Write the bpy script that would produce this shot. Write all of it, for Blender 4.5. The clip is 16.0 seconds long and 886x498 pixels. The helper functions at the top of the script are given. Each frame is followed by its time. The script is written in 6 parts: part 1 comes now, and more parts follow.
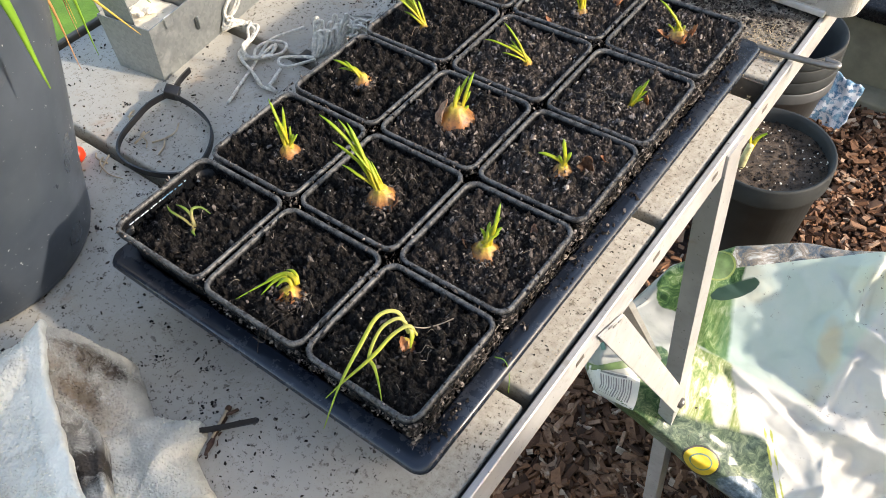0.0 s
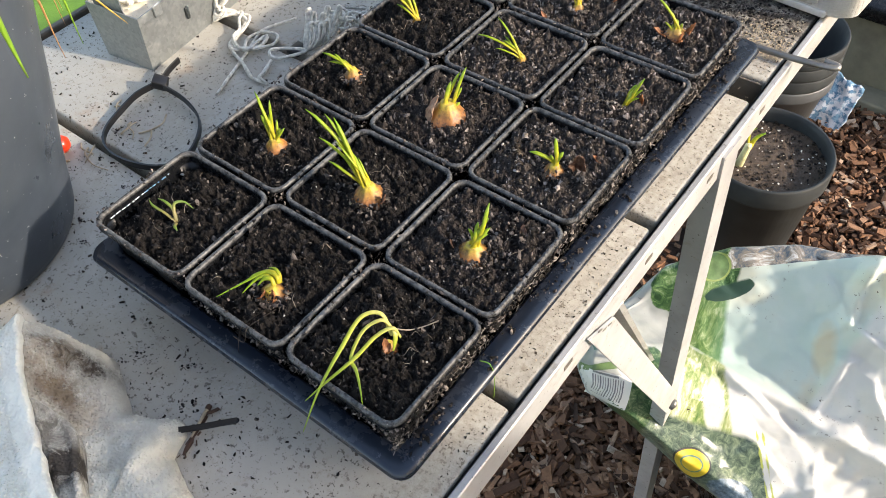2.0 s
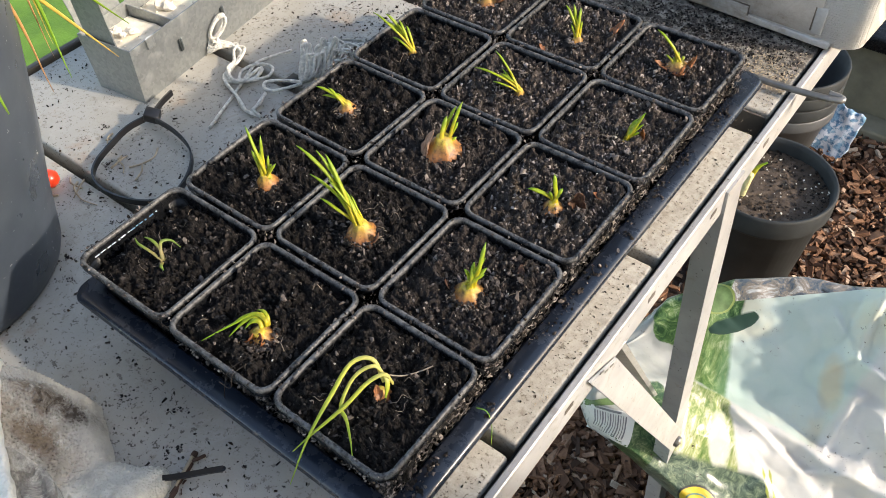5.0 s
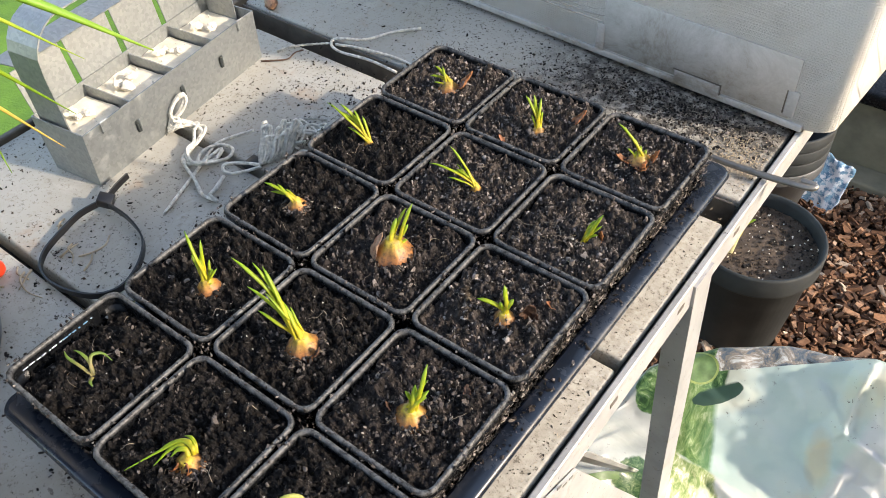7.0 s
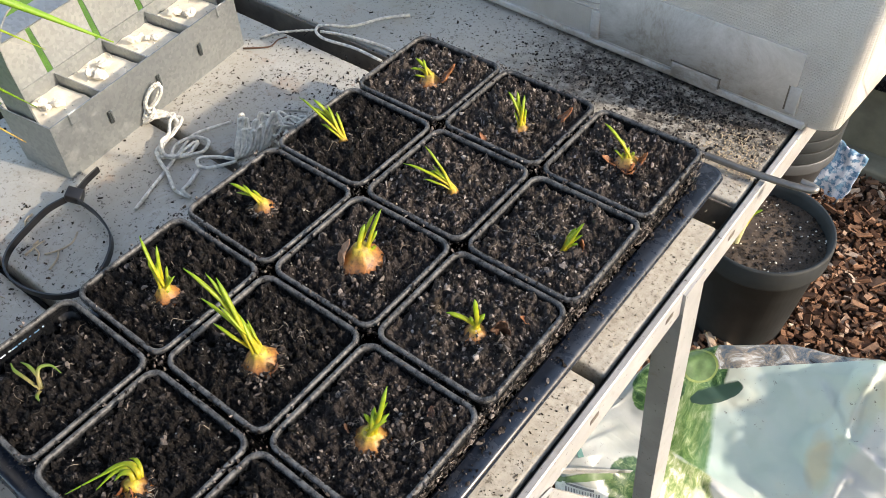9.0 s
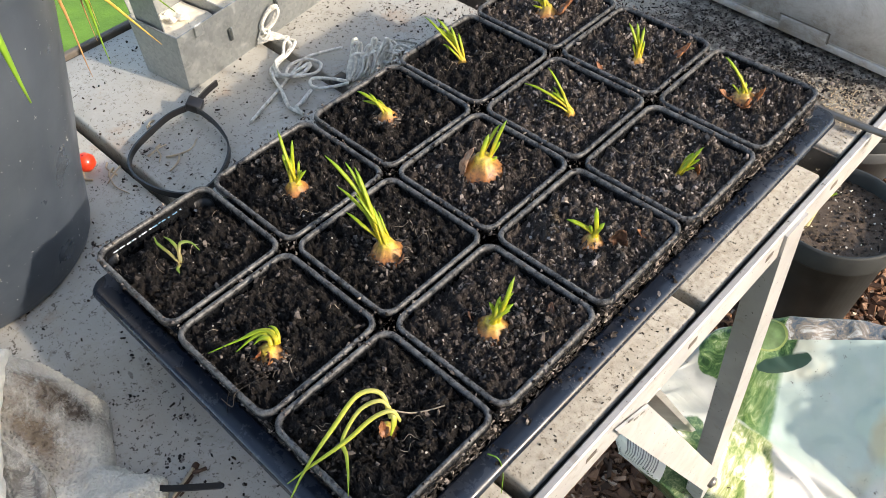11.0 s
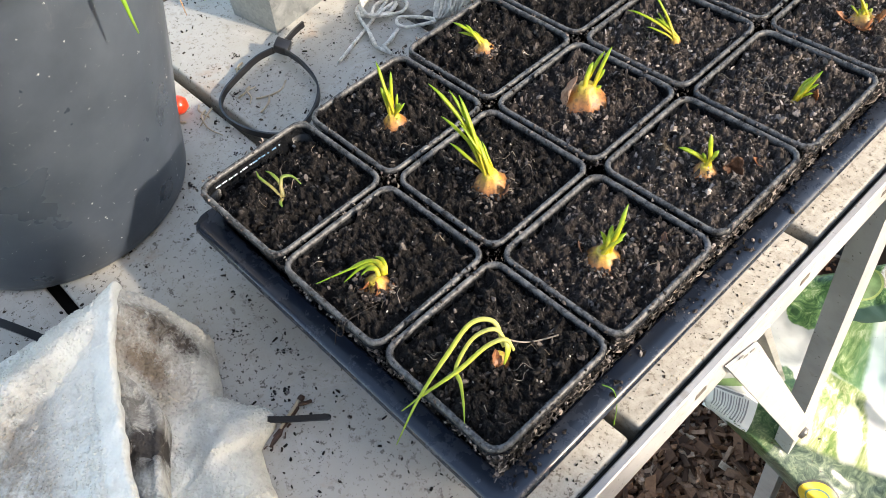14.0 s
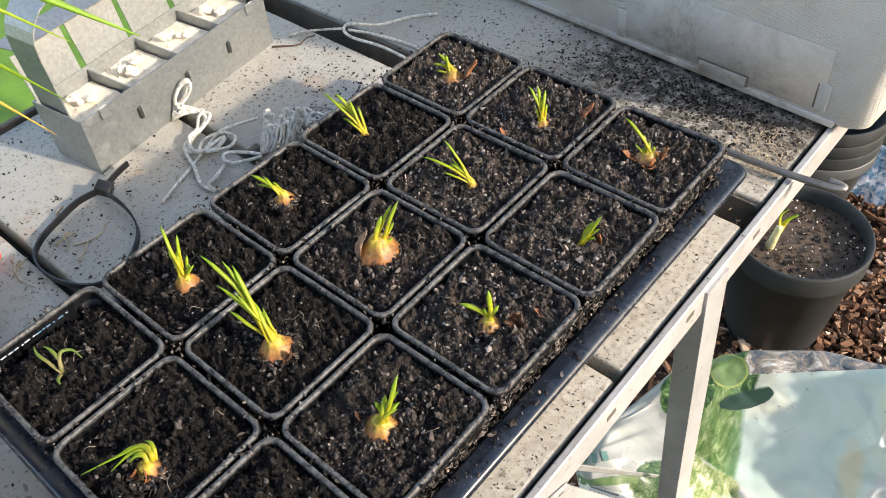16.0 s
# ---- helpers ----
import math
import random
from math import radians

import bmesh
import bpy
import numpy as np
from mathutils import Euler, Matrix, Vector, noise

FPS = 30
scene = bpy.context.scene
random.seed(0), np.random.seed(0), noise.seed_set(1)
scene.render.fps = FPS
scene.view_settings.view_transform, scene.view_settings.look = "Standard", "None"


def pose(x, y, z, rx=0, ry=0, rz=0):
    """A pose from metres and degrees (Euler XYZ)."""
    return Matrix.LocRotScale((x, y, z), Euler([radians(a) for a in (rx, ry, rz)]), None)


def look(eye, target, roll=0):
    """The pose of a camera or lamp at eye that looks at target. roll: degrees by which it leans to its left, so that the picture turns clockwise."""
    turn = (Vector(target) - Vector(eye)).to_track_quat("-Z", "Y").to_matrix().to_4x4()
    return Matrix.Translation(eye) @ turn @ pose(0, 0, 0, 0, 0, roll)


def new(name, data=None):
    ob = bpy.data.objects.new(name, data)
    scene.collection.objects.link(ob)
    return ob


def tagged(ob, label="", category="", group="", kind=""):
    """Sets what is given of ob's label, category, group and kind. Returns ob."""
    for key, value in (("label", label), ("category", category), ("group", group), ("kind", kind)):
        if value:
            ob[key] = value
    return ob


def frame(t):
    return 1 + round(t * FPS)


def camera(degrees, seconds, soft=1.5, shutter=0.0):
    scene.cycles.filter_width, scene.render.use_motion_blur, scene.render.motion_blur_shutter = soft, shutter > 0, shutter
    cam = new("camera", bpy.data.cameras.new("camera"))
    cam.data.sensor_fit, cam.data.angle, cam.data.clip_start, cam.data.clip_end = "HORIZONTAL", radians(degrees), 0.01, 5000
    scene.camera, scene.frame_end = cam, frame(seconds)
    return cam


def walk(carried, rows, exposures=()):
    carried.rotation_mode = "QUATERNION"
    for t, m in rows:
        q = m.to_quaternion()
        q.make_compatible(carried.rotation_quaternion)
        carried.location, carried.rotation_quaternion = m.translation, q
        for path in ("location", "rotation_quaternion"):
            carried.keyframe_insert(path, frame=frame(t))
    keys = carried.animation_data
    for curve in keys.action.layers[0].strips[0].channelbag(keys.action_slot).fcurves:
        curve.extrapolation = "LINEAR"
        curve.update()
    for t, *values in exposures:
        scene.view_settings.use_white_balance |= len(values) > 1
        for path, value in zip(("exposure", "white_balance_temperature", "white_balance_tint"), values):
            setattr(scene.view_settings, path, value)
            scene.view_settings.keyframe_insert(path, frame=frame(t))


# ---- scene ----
cam = camera(56.9, 16.0, soft=0.4)
PATH = [
    (0, (0.335, -0.114, 1.262), (-0.51, 0.862, -0.266), -5.4),
    (0.5, (0.336, -0.111, 1.264), (-0.509, 0.869, -0.261), -5.4),
    (1, (0.335, -0.108, 1.262), (-0.51, 0.874, -0.262), -5.4),
    (1.5, (0.333, -0.107, 1.259), (-0.512, 0.872, -0.267), -5.0),
    (2, (0.334, -0.104, 1.257), (-0.499, 0.864, -0.282), -4.3),
    (2.5, (0.333, -0.099, 1.256), (-0.5, 0.865, -0.286), -4.4),
    (3, (0.332, -0.098, 1.258), (-0.502, 0.866, -0.283), -4.4),
    (5.3, (0.325, -0.087, 1.25), (-0.544, 0.925, -0.239), -4.4),
    (5.5, (0.321, -0.081, 1.25), (-0.552, 0.935, -0.236), -4.5),
    (6, (0.319, -0.069, 1.254), (-0.561, 0.953, -0.224), -4.5),
    (6.5, (0.318, -0.056, 1.258), (-0.579, 0.995, -0.188), -4.1),
    (7, (0.324, -0.041, 1.261), (-0.575, 1.013, -0.181), -4.1),
    (7.5, (0.325, -0.024, 1.257), (-0.574, 1.021, -0.191), -4.7),
    (8, (0.325, -0.006, 1.257), (-0.575, 1.027, -0.2), -5.2),
    (8.5, (0.324, 0.0, 1.257), (-0.576, 1.021, -0.208), -4.9),
    (9, (0.323, -0.007, 1.253), (-0.576, 0.998, -0.224), -4.5),
    (9.5, (0.315, -0.025, 1.254), (-0.585, 0.967, -0.231), -3.6),
    (9.7, (0.313, -0.031, 1.253), (-0.591, 0.954, -0.235), -3.2),
    (11.8, (0.325, -0.075, 1.233), (-0.638, 0.76, -0.308), -5.2),
    (12, (0.326, -0.078, 1.23), (-0.625, 0.743, -0.326), -5.1),
    (12.5, (0.323, -0.087, 1.225), (-0.63, 0.723, -0.336), -4.0),
    (13, (0.32, -0.088, 1.226), (-0.668, 0.685, -0.332), -5.5),
    (13.5, (0.312, -0.086, 1.23), (-0.705, 0.66, -0.322), -8.4),
    (14, (0.307, -0.081, 1.229), (-0.704, 0.671, -0.324), -9.3),
    (14.5, (0.301, -0.064, 1.235), (-0.707, 0.701, -0.314), -9.6),
    (15, (0.307, -0.048, 1.239), (-0.701, 0.731, -0.303), -9.6),
    (15.5, (0.321, -0.024, 1.242), (-0.709, 0.807, -0.258), -9.5),
    (16, (0.334, -0.005, 1.248), (-0.64, 0.953, -0.213), -6.5),
]
EXPOSURES = [(t, e + 0.08, 7600, 13) for t, e in ((0.0, 1.78), (1.5, 1.80), (3.0, 1.77), (5.5, 1.62), (7.0, 1.75), (8.5, 1.72), (9.5, 1.64), (12.0, 1.86), (13.0, 1.90), (14.0, 2.06), (14.5, 2.14), (15.0, 2.08), (15.5, 1.93), (16.0, 1.72))]
walk(cam, [(t, look(eye, target, roll)) for t, eye, target, roll in PATH], EXPOSURES)

# ---- world, sun ----
SUN_AZ, SUN_EL = 17.0, 25.0          # degrees: azimuth from +x towards +y, height
world = bpy.data.worlds.new("world")
scene.world = world
world.use_nodes = True
wn = world.node_tree
sky = wn.nodes.new("ShaderNodeTexSky")
sky.sky_type = "NISHITA"
sky.sun_disc = False
sky.sun_elevation = radians(SUN_EL)
sky.sun_rotation = radians(90 - SUN_AZ)
wn.nodes["Background"].inputs["Strength"].default_value = 0.15
wn.links.new(sky.outputs["Color"], wn.nodes["Background"].inputs["Color"])
sun_data = bpy.data.lights.new("sun", "SUN")
sun_data.energy, sun_data.angle, sun_data.color = 1.78, radians(1.6), (1.0, 0.96, 0.90)
sun_dir = Vector((math.cos(radians(SUN_EL)) * math.cos(radians(SUN_AZ)), math.cos(radians(SUN_EL)) * math.sin(radians(SUN_AZ)), math.sin(radians(SUN_EL))))
sun = new("sun", sun_data)
sun.matrix_world = look(sun_dir * 20, (0, 0, 0))

BENCH = 0.875        # height of the slats' upper side
RIM = 0.945          # height of the pots' rims
PITCH = 0.07         # spacing of the pots


# ---- node helpers ----
class Mat:
    def __init__(self, name, rough=0.6, metal=0.0, color=(0.5, 0.5, 0.5), spec=0.5):
        self.m = bpy.data.materials.new(name)
        self.m.use_nodes = True
        self.t = self.m.node_tree
        self.b = self.t.nodes["Principled BSDF"]
        self.b.inputs["Roughness"].default_value = rough
        self.b.inputs["Metallic"].default_value = metal
        self.b.inputs["Base Color"].default_value = (*color, 1)
        self.b.inputs["Specular IOR Level"].default_value = spec
        self.co = None

    def node(self, kind, **kw):
        n = self.t.nodes.new(kind)
        for key, value in kw.items():
            n.inputs[key.replace("_", " ")].default_value = value
        return n

    def link(self, a, b):
        self.t.links.new(a, b)

    def coords(self):
        if self.co is None:
            self.co = self.t.nodes.new("ShaderNodeNewGeometry").outputs["Position"]
        return self.co

    def noise(self, scale, detail=4.0, rough=0.55, distortion=0.0):
        n = self.node("ShaderNodeTexNoise", Scale=scale, Detail=detail, Roughness=rough, Distortion=distortion)
        self.link(self.coords(), n.inputs["Vector"])
        return n.outputs["Fac"]

    def voronoi(self, scale, feature="F1", out="Distance"):
        n = self.node("ShaderNodeTexVoronoi", Scale=scale)
        n.feature = feature
        self.link(self.coords(), n.inputs["Vector"])
        return n.outputs[out]

    def ramp(self, fac, *stops, const=False):
        n = self.t.nodes.new("ShaderNodeValToRGB")
        if const:
            n.color_ramp.interpolation = "CONSTANT"
        el = n.color_ramp.elements
        while len(el) < len(stops):
            el.new(0.5)
        for e, (p, c) in zip(el, stops):
            e.position = p
            e.color = (*c, 1) if isinstance(c, tuple) else (c, c, c, 1)
        self.link(fac, n.inputs["Fac"])
        return n.outputs["Color"]

    def mix(self, fac, a, b, mode="MIX"):
        n = self.t.nodes.new("ShaderNodeMix")
        n.data_type, n.blend_type = "RGBA", mode
        for sock, v in ((n.inputs[0], fac), (n.inputs[6], a), (n.inputs[7], b)):
            if isinstance(v, tuple):
                sock.default_value = (*v, 1)
            elif isinstance(v, (int, float)):
                sock.default_value = v if sock.type == "VALUE" else (v, v, v, 1)
            else:
                self.link(v, sock)
        return n.outputs[2]

    def math(self, op, a, b=0.0):
        n = self.t.nodes.new("ShaderNodeMath")
        n.operation = op
        for sock, v in ((n.inputs[0], a), (n.inputs[1], b)):
            if isinstance(v, (int, float)):
                sock.default_value = v
            else:
                self.link(v, sock)
        return n.outputs[0]

    def island(self):
        return self.t.nodes.new("ShaderNodeNewGeometry").outputs["Random Per Island"]

    def attribute(self, name):
        n = self.t.nodes.new("ShaderNodeAttribute")
        n.attribute_name = name
        return n.outputs["Fac"]

    def color(self, c):
        self.link(c, self.b.inputs["Base Color"])
        return self

    def rough(self, c):
        self.link(c, self.b.inputs["Roughness"])
        return self

    def bump(self, height, strength=0.5, distance=0.001, before=None):
        n = self.node("ShaderNodeBump", Strength=strength, Distance=distance)
        self.link(height, n.inputs["Height"])
        if before is not None:
            self.link(before, n.inputs["Normal"])
        self.link(n.outputs["Normal"], self.b.inputs["Normal"])
        return n.outputs["Normal"]

    def thin(self, amount):
        """Light passes through, as in a leaf or a plastic film."""
        tr = self.t.nodes.new("ShaderNodeBsdfTranslucent")
        ms = self.t.nodes.new("ShaderNodeMixShader")
        ms.inputs[0].default_value = amount
        src = self.b.inputs["Base Color"].links
        if src:
            self.link(src[0].from_socket, tr.inputs["Color"])
        else:
            tr.inputs["Color"].default_value = self.b.inputs["Base Color"].default_value
        self.link(self.b.outputs[0], ms.inputs[1])
        self.link(tr.outputs[0], ms.inputs[2])
        self.link(ms.outputs[0], self.t.nodes["Material Output"].inputs["Surface"])
        return self


# ---- materials ----
def make_slat():
    k = Mat("weathered_slat", 0.66)
    base = k.ramp(k.noise(7, 5), (0.3, (0.35, 0.330, 0.288)), (0.7, (0.47, 0.450, 0.400)))
    grime = k.ramp(k.noise(28, 6, 0.7), (0.45, 0.0), (0.70, 1.0))
    c = k.mix(k.math("MULTIPLY", grime, 0.5), base, (0.31, 0.275, 0.21))
    pale = k.ramp(k.noise(16, 6, 0.75, 0.8), (0.54, 0.0), (0.66, 1.0))
    c = k.mix(k.math("MULTIPLY", pale, 0.4), c, (0.54, 0.52, 0.47))
    fleck = k.ramp(k.noise(150, 5, 0.75), (0.57, 0.0), (0.68, 1.0))
    c = k.mix(k.math("MULTIPLY", fleck, 0.6), c, (0.20, 0.165, 0.12))
    specks = k.ramp(k.noise(420, 3, 0.6), (0.60, 0.0), (0.64, 1.0))
    where = k.ramp(k.noise(20, 4), (0.36, 0.25), (0.60, 1.0))
    c = k.mix(k.math("MULTIPLY", specks, where), c, (0.07, 0.055, 0.04))
    rust = k.ramp(k.noise(17, 5, 0.7), (0.60, 0.0), (0.72, 1.0))
    c = k.mix(k.math("MULTIPLY", rust, 0.55), c, (0.34, 0.215, 0.13))
    sep = k.t.nodes.new("ShaderNodeSeparateXYZ")
    k.link(k.coords(), sep.inputs[0])
    wander = k.math("MULTIPLY", k.math("SUBTRACT", k.noise(22, 5, 0.7), 0.5), 0.10)
    spilt = k.math("MULTIPLY", k.ramp(k.math("ADD", sep.outputs[1], wander), (0.400, 0.0), (0.440, 1.0)), k.ramp(k.math("ADD", sep.outputs[0], wander), (0.0, 0.0), (0.06, 1.0)))
    ends = k.math("MULTIPLY", k.ramp(k.math("ADD", sep.outputs[0], k.math("MULTIPLY", wander, 0.2)), (0.175, 0.0), (0.205, 1.0)), k.ramp(k.noise(210, 6, 0.8), (0.40, 0.15), (0.58, 1.0)))
    c = k.mix(k.math("MULTIPLY", ends, 0.5), c, (0.19, 0.165, 0.13))
    smear = k.ramp(k.noise(120, 6, 0.75), (0.40, 0.10), (0.55, 1.0))
    c = k.mix(k.math("MULTIPLY", k.math("MULTIPLY", spilt, smear), 0.92), c, (0.035, 0.029, 0.024))
    k.color(c)
    k.bump(k.noise(300, 4), 0.3, 0.0006)
    return k.m


def make_metal_white(name="weathered_aluminium", shade=1.0):
    k = Mat(name, 0.42, 0.25)
    c = k.ramp(k.noise(30, 5), (0.35, (0.35 * shade, 0.352 * shade, 0.352 * shade)), (0.7, (0.46 * shade, 0.462 * shade, 0.462 * shade)))
    dirt = k.ramp(k.noise(90, 5, 0.7), (0.56, 0.0), (0.70, 1.0))
    c = k.mix(k.math("MULTIPLY", dirt, 0.6), c, (0.26, 0.24, 0.20))
    spot = k.ramp(k.noise(260, 4, 0.6), (0.66, 0.0), (0.70, 1.0))
    c = k.mix(spot, c, (0.06, 0.05, 0.04))
    k.color(c)
    k.bump(k.noise(200, 3), 0.15, 0.0004)
    return k.m


def make_black_plastic():
    k = Mat("black_pot_plastic", 0.36, spec=0.22)
    dust = k.ramp(k.noise(120, 5, 0.7), (0.45, 0.0), (0.75, 1.0))
    sep = k.t.nodes.new("ShaderNodeSeparateXYZ")
    k.link(k.coords(), sep.inputs[0])
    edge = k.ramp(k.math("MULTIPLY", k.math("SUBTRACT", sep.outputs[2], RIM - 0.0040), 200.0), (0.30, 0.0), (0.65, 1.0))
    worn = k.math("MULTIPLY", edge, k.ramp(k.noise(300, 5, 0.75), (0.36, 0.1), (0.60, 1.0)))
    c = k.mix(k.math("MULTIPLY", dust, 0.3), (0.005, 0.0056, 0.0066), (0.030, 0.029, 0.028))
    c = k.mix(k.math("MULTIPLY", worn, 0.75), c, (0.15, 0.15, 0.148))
    k.color(c)
    k.rough(k.ramp(dust, (0.0, 0.24), (1.0, 0.36)))
    k.bump(k.noise(420, 5, 0.7), 0.5, 0.0005)
    return k.m


def make_tray_plastic():
    k = Mat("blue_black_tray_plastic", 0.3)
    dust = k.ramp(k.noise(60, 6, 0.7), (0.48, 0.0), (0.8, 1.0))
    c = k.mix(k.math("MULTIPLY", dust, 0.3), (0.012, 0.0175, 0.028), (0.10, 0.11, 0.125))
    k.color(c)
    k.rough(k.ramp(dust, (0.0, 0.22), (1.0, 0.55)))
    k.bump(k.noise(180, 3), 0.08, 0.0003)
    return k.m


def make_soil(name="potting_soil", a=(0.0016, 0.0014, 0.0014), b=(0.030, 0.0250, 0.0230), stops=((0.0, (0.0018, 0.0016, 0.0016)), (0.40, (0.011, 0.0090, 0.0082)), (0.62, (0.060, 0.049, 0.045)), (0.85, (0.18, 0.150, 0.137)), (1.0, (0.34, 0.29, 0.26)))):
    k = Mat(name, 0.62, spec=0.22)
    c = k.ramp(k.noise(320, 6, 0.8), (0.36, a), (0.62, b), (0.74, tuple(v * 2.6 for v in b)))
    c = k.mix(k.ramp(k.island(), (0.0, 0.35), (1.0, 0.9)), c, k.ramp(k.island(), *stops))
    k.color(c)
    k.rough(k.ramp(k.noise(190, 4), (0.35, 0.45), (0.65, 0.85)))
    k.bump(k.noise(900, 6, 0.8), 1.0, 0.0016)
    return k.m


def make_plain(name, color, rough=0.6, var=0.25, scale=80, metal=0.0, bump=0.2, spec=0.5, dist=0.0005):
    k = Mat(name, rough, metal, spec=spec)
    lo = tuple(v * (1 - var) for v in color)
    hi = tuple(min(1, v * (1 + var)) for v in color)
    k.color(k.ramp(k.noise(scale, 5, 0.6), (0.3, lo), (0.7, hi)))
    k.bump(k.noise(scale * 4, 4), bump, dist)
    return k.m


def make_leaf(name, low, mid, tip, thin=0.35):
    k = Mat(name, 0.42)
    c = k.ramp(k.attribute("along"), (0.0, low), (0.22, low), (0.5, mid), (1.0, tip))
    c = k.mix(k.math("MULTIPLY", k.ramp(k.noise(350, 3), (0.35, 0.0), (0.65, 1.0)), 0.3), c, tuple(v * 0.7 for v in tip))
    k.color(c)
    k.bump(k.noise(900, 2), 0.15, 0.0003)
    return k.thin(thin).m


def make_husk(name, low, high):
    k = Mat(name, 0.5)
    c = k.ramp(k.noise(240, 5, 0.7, 0.5), (0.35, low), (0.68, high))
    dirt = k.ramp(k.noise(500, 4, 0.7), (0.55, 0.0), (0.66, 1.0))
    k.color(k.mix(k.math("MULTIPLY", dirt, 0.8), c, (0.03, 0.02, 0.015)))
    k.bump(k.noise(600, 3), 0.3, 0.0004)
    return k.thin(0.3).m


def make_bulb():
    k = Mat("onion_skin", 0.5)
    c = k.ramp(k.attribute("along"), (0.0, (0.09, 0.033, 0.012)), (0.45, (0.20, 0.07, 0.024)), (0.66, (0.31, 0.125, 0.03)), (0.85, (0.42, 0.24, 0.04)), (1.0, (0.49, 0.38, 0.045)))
    skin = k.ramp(k.noise(150, 4, 0.65), (0.45, 0.0), (0.62, 1.0))
    c = k.mix(k.math("MULTIPLY", skin, 0.55), c, (0.13, 0.055, 0.025))
    dirt = k.ramp(k.math("SUBTRACT", k.noise(420, 5, 0.75), k.math("MULTIPLY", k.attribute("along"), 0.14)), (0.41, 0.0), (0.54, 1.0))
    c = k.mix(k.math("MULTIPLY", dirt, 0.75), c, (0.05, 0.030, 0.018))
    k.color(c)
    k.bump(k.noise(350, 4), 0.5, 0.0010)
    return k.m


def make_galvanised():
    k = Mat("galvanised_steel", 0.48, 0.80)
    cell = k.voronoi(420, out="Color")
    sep = k.t.nodes.new("ShaderNodeSeparateColor")
    k.link(cell, sep.inputs[0])
    c = k.ramp(sep.outputs[0], (0.0, (0.29, 0.31, 0.31)), (1.0, (0.36, 0.38, 0.38)))
    bloom = k.ramp(k.noise(110, 5, 0.7), (0.56, 0.0), (0.66, 1.0))
    c = k.mix(k.math("MULTIPLY", bloom, 0.26), c, (0.55, 0.56, 0.55))
    k.color(c)
    k.rough(k.ramp(bloom, (0.0, 0.48), (1.0, 0.7)))
    k.bump(k.noise(50, 3), 0.12, 0.001)
    return k.m


def make_bucket():
    k = Mat("scuffed_black_pot_plastic", 0.34)
    c = k.ramp(k.noise(14, 5, 0.6), (0.3, (0.024, 0.032, 0.043)), (0.75, (0.066, 0.080, 0.099)))
    specks = k.ramp(k.noise(300, 4, 0.6), (0.685, 0.0), (0.715, 1.0))
    c = k.mix(specks, c, (0.5, 0.49, 0.46))
    scuff = k.ramp(k.noise(30, 6, 0.75, 1.5), (0.60, 0.0), (0.75, 1.0))
    c = k.mix(k.math("MULTIPLY", scuff, 0.35), c, (0.16, 0.16, 0.16))
    k.color(c)
    k.rough(k.ramp(k.noise(22, 5), (0.3, 0.22), (0.7, 0.40)))
    k.bump(k.math("ADD", k.noise(80, 4), k.math("MULTIPLY", k.noise(12, 3), 4.0)), 0.08, 0.0008)
    return k.m


def make_towel():
    k = Mat("terry_cloth", 0.95, spec=0.1)
    c = k.ramp(k.noise(45, 5, 0.6), (0.3, (0.62, 0.60, 0.525)), (0.7, (0.79, 0.77, 0.68)))
    brown = k.ramp(k.noise(26, 5, 0.65), (0.54, 0.0), (0.70, 1.0))
    c = k.mix(k.math("MULTIPLY", brown, 0.55), c, (0.36, 0.29, 0.22))
    soot = k.ramp(k.noise(90, 6, 0.75, 0.6), (0.36, 0.15), (0.56, 1.0))
    c = k.mix(k.math("MULTIPLY", soot, k.attribute("soot")), c, (0.06, 0.055, 0.05))
    brown2 = k.ramp(k.noise(90, 6, 0.78), (0.34, 0.10), (0.54, 1.0))
    c = k.mix(k.math("MULTIPLY", brown2, k.attribute("stain")), c, (0.20, 0.14, 0.088))
    k.color(c)
    loops = k.voronoi(620)
    k.bump(k.math("ADD", k.noise(420, 3, 0.7), k.math("MULTIPLY", loops, 0.9)), 0.6, 0.0013)
    return k.m


def make_box():
    k = Mat("white_textured_box_plastic", 0.55)
    dirt = k.ramp(k.noise(18, 6, 0.7), (0.45, 0.0), (0.75, 1.0))
    c = k.mix(k.math("MULTIPLY", dirt, 0.4), (0.62, 0.612, 0.59), (0.38, 0.345, 0.295))
    k.color(c)
    return k


def make_bark():
    k = Mat("bark_chip", 0.85, spec=0.25)
    c = k.ramp(k.island(), (0.0, (0.045, 0.024, 0.015)), (0.3, (0.13, 0.062, 0.034)), (0.65, (0.25, 0.125, 0.068)), (0.88, (0.37, 0.225, 0.145)), (1.0, (0.56, 0.44, 0.33)))
    c = k.mix(k.ramp(k.noise(140, 5, 0.7, 0.8), (0.4, 0.0), (0.8, 0.65)), c, (0.03, 0.017, 0.011))
    k.color(c)
    k.bump(k.noise(220, 5, 0.7), 0.6, 0.0015)
    return k.m


